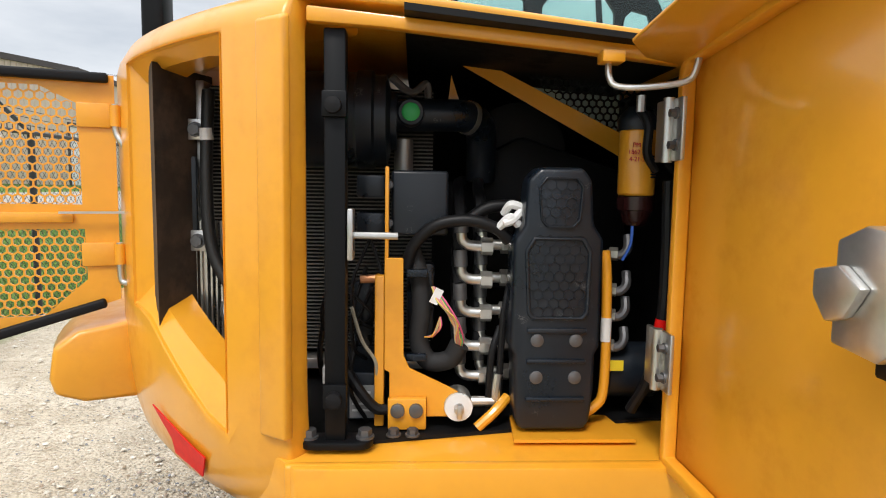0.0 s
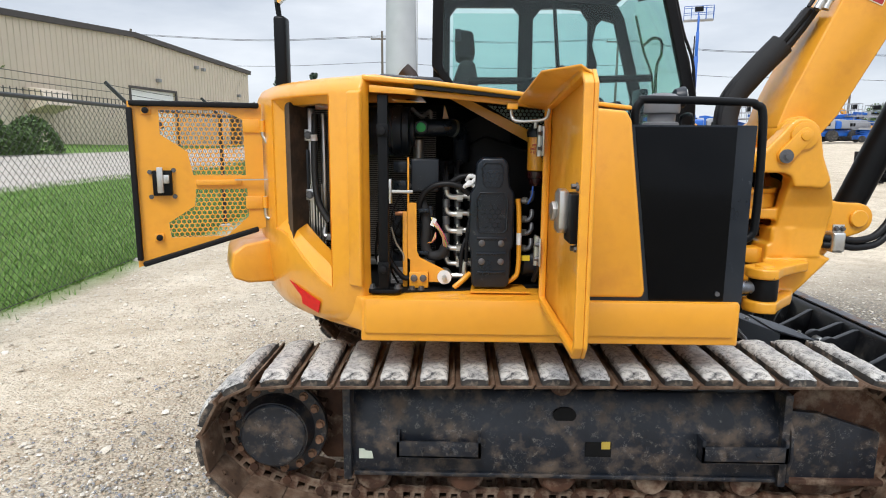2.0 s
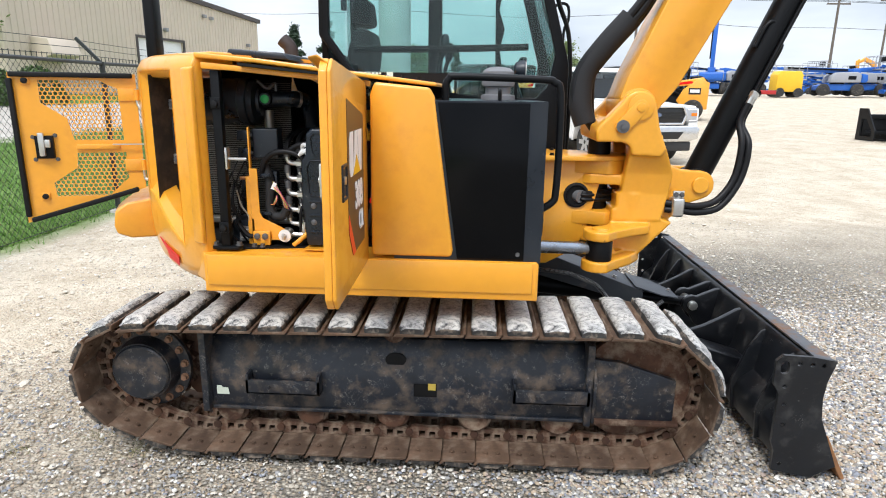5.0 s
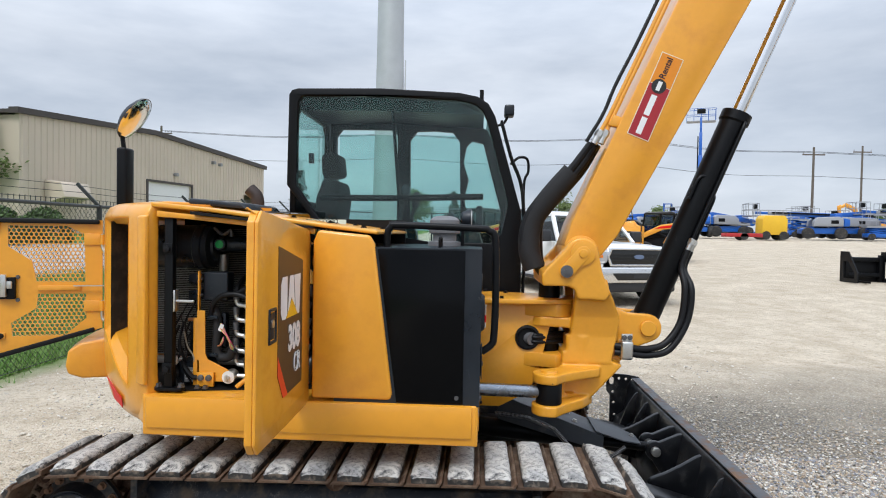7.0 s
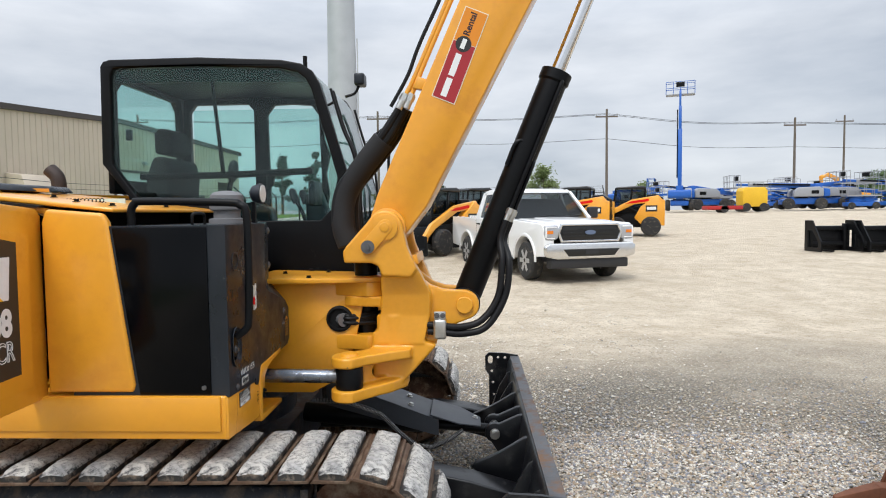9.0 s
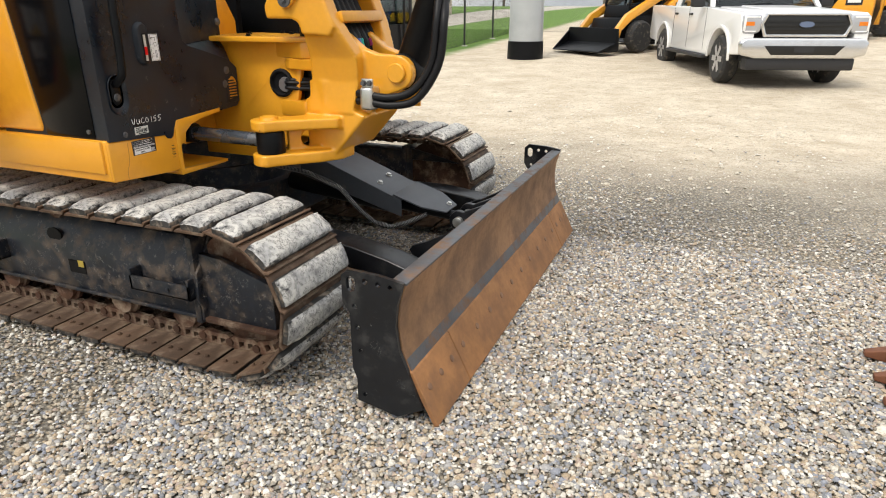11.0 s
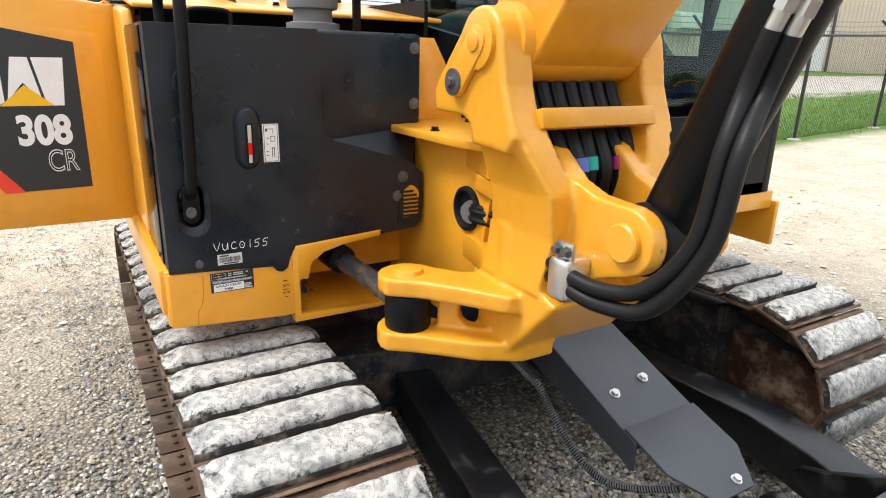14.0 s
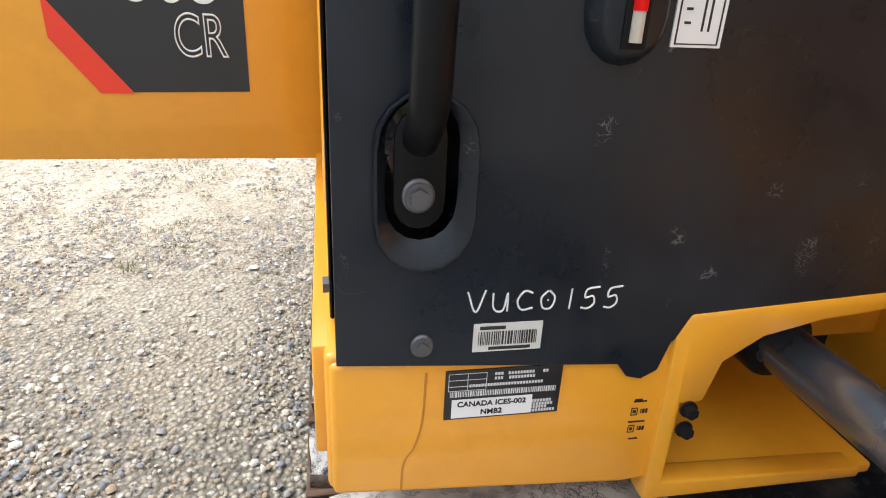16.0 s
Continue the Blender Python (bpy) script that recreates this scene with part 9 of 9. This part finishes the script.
def build_attachments():
    for i in range(4):
        x, y = 12.9 + 1.28 * i, 18.4 - 0.2 * i
        th = thing("loader_fork_frame", "black steel loader attachment frame on the ground", "attachment", (x, y, ground_height(x, y)), "black attachments")
        part("back_plate", Geo().box(-0.55, 0.55, -0.1, -0.04, 0.0, 0.75), BLACK_M, th, bevel=0.01)
        for dx in (-0.5, 0.5):
            part("upright", Geo().box(dx - 0.05, dx + 0.05, -0.22, -0.1, 0.0, 0.82), BLACK_M, th, bevel=0.01)
        for z in (0.15, 0.62):
            part("cross_bar", Geo().box(-0.6, 0.6, -0.2, -0.08, z, z + 0.12), BLACK_M, th, bevel=0.01)
        for dx in (-0.6, 0.6):
            part("side_plate", Geo().plate([(-0.95, 0.0), (-0.95, 0.30), (-0.45, 0.92), (-0.05, 0.92), (-0.05, 0.0)], dx - 0.02, dx + 0.02, "x", [[(-0.80, 0.12), (-0.22, 0.12), (-0.22, 0.62), (-0.48, 0.62), (-0.80, 0.28)]]), BLACK_M, th)
        part("tine", Geo().box(-0.3, -0.2, -0.9, -0.1, 0.0, 0.05), BLACK_M, th)
    for x, y, c, n_, sc in ((25.5, 52.0, (0.75, 0.45, 0.02), "yellow compact plant cabinet on tyres", 1.0), (22.3, 50.0, (0.4, 0.02, 0.02), "red low steel trailer", 0.6)):
        th = thing("yard_cabinet" if sc == 1.0 else "flat_trailer", n_, "cabinet" if sc == 1.0 else "trailer", (x, y, ground_height(x, y)))
        mt = plain("yard_paint_%d" % int(x), c)
        if sc == 1.0:
            part("cabinet", Geo().plate([(-1.0, 0.4), (-1.0, 1.7), (-0.8, 2.0), (0.8, 2.0), (1.0, 1.7), (1.0, 0.4)], -0.7, 0.7, "y"), mt, th, bevel=0.05)
            for s in (-0.7, 0.7):
                part("tyre", Geo().cyl((s, -0.75, 0.35), (s, 0.75, 0.35), 0.35, n=16), TYRE, th)
        else:
            part("bed", Geo().box(-1.4, 1.4, -0.6, 0.6, 0.25, 0.55), mt, th, bevel=0.03)
            part("tyre", Geo().cyl((0, -0.6, 0.3), (0, 0.6, 0.3), 0.3, n=16), TYRE, th)
    for x, y, yw in ((47.0, 75.0, 200), (56.0, 66.0, 160)):
        th = thing("far_excavator", "yellow excavator standing far off in the yard", "excavator", (x, y, ground_height(x, y)), "far excavators")
        th.rotation_euler = (0, 0, radians(yw))
        part("tracks", Geo().plate([(-1.7, 0.2), (-1.9, 0.5), (-1.7, 0.85), (1.7, 0.85), (1.9, 0.5), (1.7, 0.2), (1.5, 0.02), (-1.5, 0.02)], -1.2, 1.2, "y"), BLACK_F, th, bevel=0.03)
        part("house", Geo().plate([(-1.9, 1.0), (-1.9, 2.0), (-0.2, 2.2), (0.2, 1.9), (1.3, 1.8), (1.3, 1.0)], -1.2, 1.2, "y"), YELLOW, th, bevel=0.06)
        part("cab", Geo().plate([(0.2, 1.3), (0.2, 2.9), (1.1, 2.9), (1.4, 2.0), (1.4, 1.3)], 0.2, 1.15, "y"), BLACK_M, th, bevel=0.05)
        part("boom", Geo().plate([(1.0, 1.5), (1.8, 3.6), (3.4, 4.1), (4.4, 3.6), (4.4, 3.4), (3.4, 3.7), (2.2, 3.2), (1.5, 1.5)], -0.2, 0.1, "y"), YELLOW, th, bevel=0.03)
        part("stick", Geo().plate([(4.2, 3.9), (4.6, 3.7), (4.3, 1.5), (4.0, 1.5)], -0.15, 0.05, "y"), YELLOW, th, bevel=0.03)


build_attachments()


# ---- utility poles, trees, hedge ----
def build_lines():
    WD = mat("weathered_pole_wood", (0.13, 0.11, 0.09), 0.85, bump=0.3)
    tops = []
    for x, y, h in ((-34.0, 66.0, 11.0), (-8.0, 68.0, 11.2), (17.0, 68.0, 11.0), (38.0, 70.0, 10.0), (52.6, 86.0, 12.5), (66.0, 72.0, 10.5)):
        z = ground_height(x, y)
        th = thing("utility_pole", "weathered wooden utility pole with a crossarm", "pole", (x, y, z), "utility poles")
        part("shaft", Geo().cyl((0, 0, 0), (0, 0, h), 0.16, 0.11, 10), WD, th)
        part("crossarm", Geo().box(-1.2, 1.2, -0.06, 0.06, h - 0.9, h - 0.75), WD, th)
        for dx in (-1.1, 0.0, 1.1):
            part("insulator", Geo().cyl((dx, 0, h - 0.75), (dx, 0, h - 0.5), 0.05, n=8), GREYL, th)
        if y < 80:
            tops.append((x, y, z + h))
    for i, (a, b) in enumerate(zip(tops, tops[1:])):
        for dz, dy in ((-0.5, 0.0), (-0.5, 0.7), (-3.2, 0.0)):
            p, q = Vector(a) + Vector((0, dy, dz)), Vector(b) + Vector((0, dy, dz))
            tagged(part("power_line", Geo().tube([p, p.lerp(q, 0.5) - Vector((0, 0, 0.5)), q], 0.022, 5, 6), BLACK_M), "thin dark overhead power line", "cable", "power lines")


build_lines()

LEAF = [mat("leaf_green_%d" % i, c, 0.7, var=0.35, scale=3, bump=0.0, jitter=0.1) for i, c in enumerate(((0.055, 0.10, 0.022), (0.10, 0.14, 0.035), (0.022, 0.045, 0.022)))]
BARK = mat("bark_brown", (0.09, 0.07, 0.055), 0.9, bump=0.5, bscale=20)


def build_tree(x, y, h, spread_, leaf, seed, conifer=False, count=1400, size=0.16):
    rnd = random.Random(seed)
    z0 = ground_height(x, y)
    th = thing("conifer_tree" if conifer else "tree", "dark green conifer tree" if conifer else "leafy spring tree with a thin crown", "tree", (x, y, z0), "yard trees")
    tr = Geo().cyl((0, 0, 0), (0, 0, h * 0.9), h * 0.022, h * 0.004, 10)
    tips = []
    for i in range(22):
        t = rnd.uniform(0.25, 0.95)
        a = rnd.uniform(0, 2 * math.pi)
        r = spread_ * ((1.05 - t) if conifer else math.sin(math.pi * min(1, 0.25 + t * 0.75)) ** 0.7) * rnd.uniform(0.6, 1.0)
        p = Vector((0, 0, h * t * 0.9))
        q = p + Vector((r * math.cos(a), r * math.sin(a), (-0.1 if conifer else 0.35) * r + 0.1))
        tr.tube([p, p.lerp(q, 0.5) + Vector((0, 0, 0.05 * r)), q], h * 0.005, 5, 3)
        tips.append((p, q))
    part("trunk", tr, BARK, th)
    cr = Geo()
    for i in range(count):
        p, q = rnd.choice(tips)
        c = p.lerp(q, rnd.uniform(0.35, 1.08)) + Vector((rnd.gauss(0, 1), rnd.gauss(0, 1), rnd.gauss(0, 1))) * (size * (0.8 if conifer else 1.6))
        u = Vector((rnd.gauss(0, 1), rnd.gauss(0, 1), rnd.gauss(0, 0.6))).normalized() * size * rnd.uniform(0.5, 1.1)
        v = u.orthogonal().normalized() * size * rnd.uniform(0.3, 0.6)
        cr.add([c - u, c + v, c + u, c - v], [(0, 1, 2, 3)])
    part("crown", cr, leaf, th, smooth=False)


build_tree(-19.2, 22.0, 5.6, 2.1, LEAF[1], 1, count=4200, size=0.13)
for i, (x, y, h, s_, c) in enumerate(((-24, 85, 9, 2.6, True), (-20, 88, 10, 2.8, True), (-60, 100, 15, 4, True), (-66, 104, 13, 4, True), (-8, 90, 6, 3.0, False), (12.5, 88, 6.5, 2.6, False), (33, 110, 5, 2.6, False), (-3, 100, 7, 2.5, True))):
    build_tree(x, y, h, s_, LEAF[2] if c else LEAF[1], 10 + i, c, 2600, 0.24)
for i in range(8):
    build_tree(78 + 6.0 * i, 118 - 3 * i, 6.4 + 1.5 * (i % 3), 4.6, LEAF[0], 40 + i, False, 3000, 0.40)


def build_hedge():
    rnd = random.Random(5)
    g = Geo()
    for i in range(9000):
        y = rnd.uniform(13.5, 20.5)
        t = rnd.uniform(0, math.pi)
        bump = 1 + 0.2 * math.sin(y * 2.6) + 0.1 * math.sin(y * 6.1)
        r = rnd.uniform(0.6, 1.0) ** 0.4 * bump
        c = Vector((-14.2 + 0.75 * r * math.cos(t), y, ground_height(-14.2, y) + 0.95 * r * math.sin(t)))
        u = Vector((rnd.gauss(0, 1), rnd.gauss(0, 1), rnd.gauss(0, 1))).normalized() * 0.07
        v = u.orthogonal().normalized() * 0.045
        g.add([c - u, c + v, c + u, c - v], [(0, 1, 2, 3)])
    ob = part("hedge", g, LEAF[0], None, smooth=False)
    tagged(ob, "clipped green hedge along the lane", "hedge", kind="stuff")


build_hedge()


# ---- loose gravel and grass ----
def stuff_mesh(name, verts, tris, material):
    me = bpy.data.meshes.new(name)
    me.vertices.add(len(verts))
    me.vertices.foreach_set("co", verts.astype(np.float32).ravel())
    me.loops.add(tris.size)
    me.loops.foreach_set("vertex_index", tris.astype(np.int32).ravel())
    me.polygons.add(len(tris))
    me.polygons.foreach_set("loop_start", np.arange(0, tris.size, 3, dtype=np.int32))
    me.update(calc_edges=True)
    me.materials.append(material)
    return new(name, me)


def stone_material(name, ramp_colours, rough=0.8):
    m = bpy.data.materials.new(name)
    m.use_nodes = True
    nt = m.node_tree
    b = nt.nodes["Principled BSDF"]
    geo = nt.nodes.new("ShaderNodeNewGeometry")
    r = nt.nodes.new("ShaderNodeValToRGB")
    r.color_ramp.interpolation = "CONSTANT"
    els = r.color_ramp.elements
    while len(els) < len(ramp_colours):
        els.new(0.5)
    for i, c in enumerate(ramp_colours):
        els[i].position, els[i].color = i / len(ramp_colours), (*c, 1)
    nt.links.new(geo.outputs["Random Per Island"], r.inputs[0])
    n = nt.nodes.new("ShaderNodeTexNoise")
    n.inputs["Scale"].default_value, n.inputs["Detail"].default_value = 160, 4
    nt.links.new(geo.outputs["Position"], n.inputs["Vector"])
    mr = nt.nodes.new("ShaderNodeMapRange")
    mr.inputs[1].default_value, mr.inputs[2].default_value, mr.inputs[3].default_value, mr.inputs[4].default_value = 0.3, 0.7, 0.75, 1.2
    nt.links.new(n.outputs["Fac"], mr.inputs[0])
    sc = nt.nodes.new("ShaderNodeVectorMath")
    sc.operation = "SCALE"
    nt.links.new(r.outputs[0], sc.inputs[0])
    nt.links.new(mr.outputs[0], sc.inputs["Scale"])
    nt.links.new(sc.outputs[0], b.inputs["Base Color"])
    b.inputs["Roughness"].default_value = rough
    b.inputs["Specular IOR Level"].default_value = 0.3
    return m


def scatter(name, xy, size, material, rng, flat=0.62, sink=0.25):
    """Angular pebbles: squashed, roughened icosahedra."""
    t = (1 + 5 ** 0.5) / 2
    base = np.array([(-1, t, 0), (1, t, 0), (-1, -t, 0), (1, -t, 0), (0, -1, t), (0, 1, t), (0, -1, -t), (0, 1, -t), (t, 0, -1), (t, 0, 1), (-t, 0, -1), (-t, 0, 1)]) / math.sqrt(1 + t * t)
    tri = np.array([(0, 11, 5), (0, 5, 1), (0, 1, 7), (0, 7, 10), (0, 10, 11), (1, 5, 9), (5, 11, 4), (11, 10, 2), (10, 7, 6), (7, 1, 8), (3, 9, 4), (3, 4, 2), (3, 2, 6), (3, 6, 8), (3, 8, 9), (4, 9, 5), (2, 4, 11), (6, 2, 10), (8, 6, 7), (9, 8, 1)])
    tri = tri[base[tri].mean(1)[:, 2] > -0.12]   # the buried underside stays open
    n = len(xy)
    v = base[None] * (1 + rng.uniform(-0.22, 0.22, (n, 12, 1)))
    v = v * np.stack([np.ones(n), rng.uniform(0.6, 0.95, n), rng.uniform(0.4, 0.8, n) * flat / 0.62], 1)[:, None]
    a, b = rng.uniform(0, 2 * np.pi, n), rng.uniform(-0.5, 0.5, n)
    ca, sa, cb, sb = np.cos(a), np.sin(a), np.cos(b), np.sin(b)
    x, y, z = v[..., 0], v[..., 1], v[..., 2]
    y, z = y * cb[:, None] - z * sb[:, None], y * sb[:, None] + z * cb[:, None]
    x, y = x * ca[:, None] - y * sa[:, None], x * sa[:, None] + y * ca[:, None]
    s = size[:, None]
    out = np.stack([x * s + xy[:, :1], y * s + xy[:, 1:2], z * s + s * flat * (0.5 - sink) + rng.uniform(-0.002, 0.004, n)[:, None]], -1)
    tris = (tri[None] + 12 * np.arange(n)[:, None, None]).reshape(-1, 3)
    return stuff_mesh(name, out.reshape(-1, 3), tris, material)


def build_gravel():
    rng = np.random.default_rng(7)
    cols = ((0.44, 0.39, 0.315), (0.29, 0.275, 0.25), (0.50, 0.43, 0.335), (0.20, 0.205, 0.215), (0.56, 0.52, 0.45), (0.36, 0.28, 0.19), (0.33, 0.32, 0.31), (0.43, 0.34, 0.245), (0.26, 0.235, 0.195), (0.66, 0.63, 0.57), (0.25, 0.26, 0.29), (0.36, 0.285, 0.235))
    m = stone_material("pebble_mix", cols)

    def patch(x, y):
        return np.array([noise.noise(Vector((px * 0.55, py * 0.55, 1.7))) for px, py in zip(x, y)])
    # pebbles lie closely along the front and near side, thinning out on the dusty lane behind the machine
    n = 265000
    x, y = rng.uniform(-3.0, 6.2, n), rng.uniform(-1.3, 6.5, n)
    inside = (x > -0.5) & (x < 1.1) & (y > 1.38) & (y < 2.85)
    near = np.clip(1.30 - 0.26 * np.hypot(x - 2.5, (y - 0.6) * 0.9), 0.0, 1)
    near = np.maximum(near, np.clip(1.15 - 0.42 * np.hypot((x + 0.1) * 0.75, (y - 0.4) * 1.2), 0.10, 1))
    go = (rng.uniform(0, 1, n) < near) & ~inside
    # a second, closer strewing where the path passes nearest
    k = 80000
    x, y = np.concatenate([x[go], rng.uniform(1.3, 4.6, k)]), np.concatenate([y[go], rng.uniform(-0.6, 3.2, k)])
    p = patch(x, y)
    q = np.array([noise.noise(Vector((px * 1.1 + 5, py * 2.6, 4.2))) for px, py in zip(x, y)])
    want = np.clip((x + 0.55 + 1.2 * p) / 0.9, 0, 1)
    want = np.maximum(want, np.clip(0.52 - 2.2 * q, 0.06, 1.0) * np.clip((x + 3.2) / 1.2, 0, 1))
    want *= np.clip((5.6 - y + 2.0 * p) / 2.0, 0.05, 1)
    keep = rng.uniform(0, 1, len(x)) < want
    xy = np.stack([x, y], 1)[keep]
    size = rng.gamma(11, 0.0084 / 11, len(xy)).clip(0.0045, 0.0165)
    size = np.where(rng.uniform(0, 1, len(xy)) < 0.006, size * 1.7, size)
    size = np.where(xy[:, 0] < 0.1, size * 0.85, size)
    ob = scatter("gravel", xy, size, m, rng)
    tagged(ob, "loose grey and tan angular pebbles", "gravel", kind="stuff")
    # chips and lumps on the packed dust
    n = 9000
    x, y = rng.uniform(-3.6, 4.5, n), rng.uniform(-1.2, 12, n)
    keep = (rng.uniform(0, 1, n) < np.where((x < 0.2) | (y > 4), 1.0, 0.05)) & (x > -3.4)
    xy = np.stack([x, y], 1)[keep]
    size = rng.gamma(2.5, 0.0040, len(xy)).clip(0.004, 0.04)
    lm = stone_material("limestone_chip", ((0.66, 0.60, 0.50), (0.60, 0.54, 0.45), (0.70, 0.65, 0.57), (0.52, 0.46, 0.37)))
    ob = scatter("limestone_chips", xy, size, lm, rng, 0.42, 0.38)
    tagged(ob, "pale limestone chips on packed dust", "gravel", kind="stuff")
    # a few dry weeds on the lane
    n = 900
    spots = rng.uniform((-2.6, -0.2), (-0.3, 1.2), (26, 2))
    c = spots[rng.integers(0, len(spots), n)] + rng.normal(0, 0.035, (n, 2))
    a, h, w = rng.uniform(0, 6.28, n), rng.uniform(0.012, 0.035, n), rng.uniform(0.0012, 0.003, n)
    d = np.stack([np.cos(a), np.sin(a)], 1)
    v = np.zeros((n, 3, 3))
    v[:, 0, :2], v[:, 1, :2], v[:, 2, :2] = c - d * w[:, None], c + d * w[:, None], c + rng.normal(0, 0.015, (n, 2))
    v[:, 2, 2] = h
    ob = stuff_mesh("weeds", v.reshape(-1, 3), np.arange(3 * n).reshape(-1, 3), stone_material("dry_weed", ((0.22, 0.20, 0.09), (0.15, 0.16, 0.06), (0.30, 0.26, 0.14)), 0.7))
    tagged(ob, "sparse dry weeds in the gravel", "weeds", kind="stuff")


build_gravel()


def build_grass():
    rng = np.random.default_rng(3)
    n = 90000
    y = rng.uniform(-1, 26, n)
    x = -3.60 - 0.03 * y - rng.uniform(0, 1, n) ** 1.6 * 5.0
    weeds = rng.uniform(0, 1, n) < 0.05
    x = np.where(weeds, x + 0.35 * rng.uniform(0, 1, n), x)
    z = 0.1 * np.maximum(0, -x - 4.2)
    z = np.maximum(z, 0.034 * np.maximum(0, y - 9))
    h = rng.uniform(0.03, 0.075, n)
    a = rng.uniform(0, 2 * np.pi, n)
    w = rng.uniform(0.004, 0.010, n)
    lean = rng.normal(0, 0.03, (n, 2))
    v = np.empty((n, 3, 3))
    v[:, 0] = np.stack([x - w * np.cos(a), y - w * np.sin(a), z - 0.01], 1)
    v[:, 1] = np.stack([x + w * np.cos(a), y + w * np.sin(a), z - 0.01], 1)
    v[:, 2] = np.stack([x + lean[:, 0], y + lean[:, 1], z + h], 1)
    m = stone_material("grass_blade", ((0.12, 0.24, 0.045), (0.16, 0.28, 0.065), (0.09, 0.19, 0.035), (0.21, 0.28, 0.09)), 0.6)
    ob = stuff_mesh("grass", v.reshape(-1, 3), np.arange(3 * n).reshape(-1, 3), m)
    tagged(ob, "short green verge grass behind the fence", "grass", kind="stuff")


build_grass()
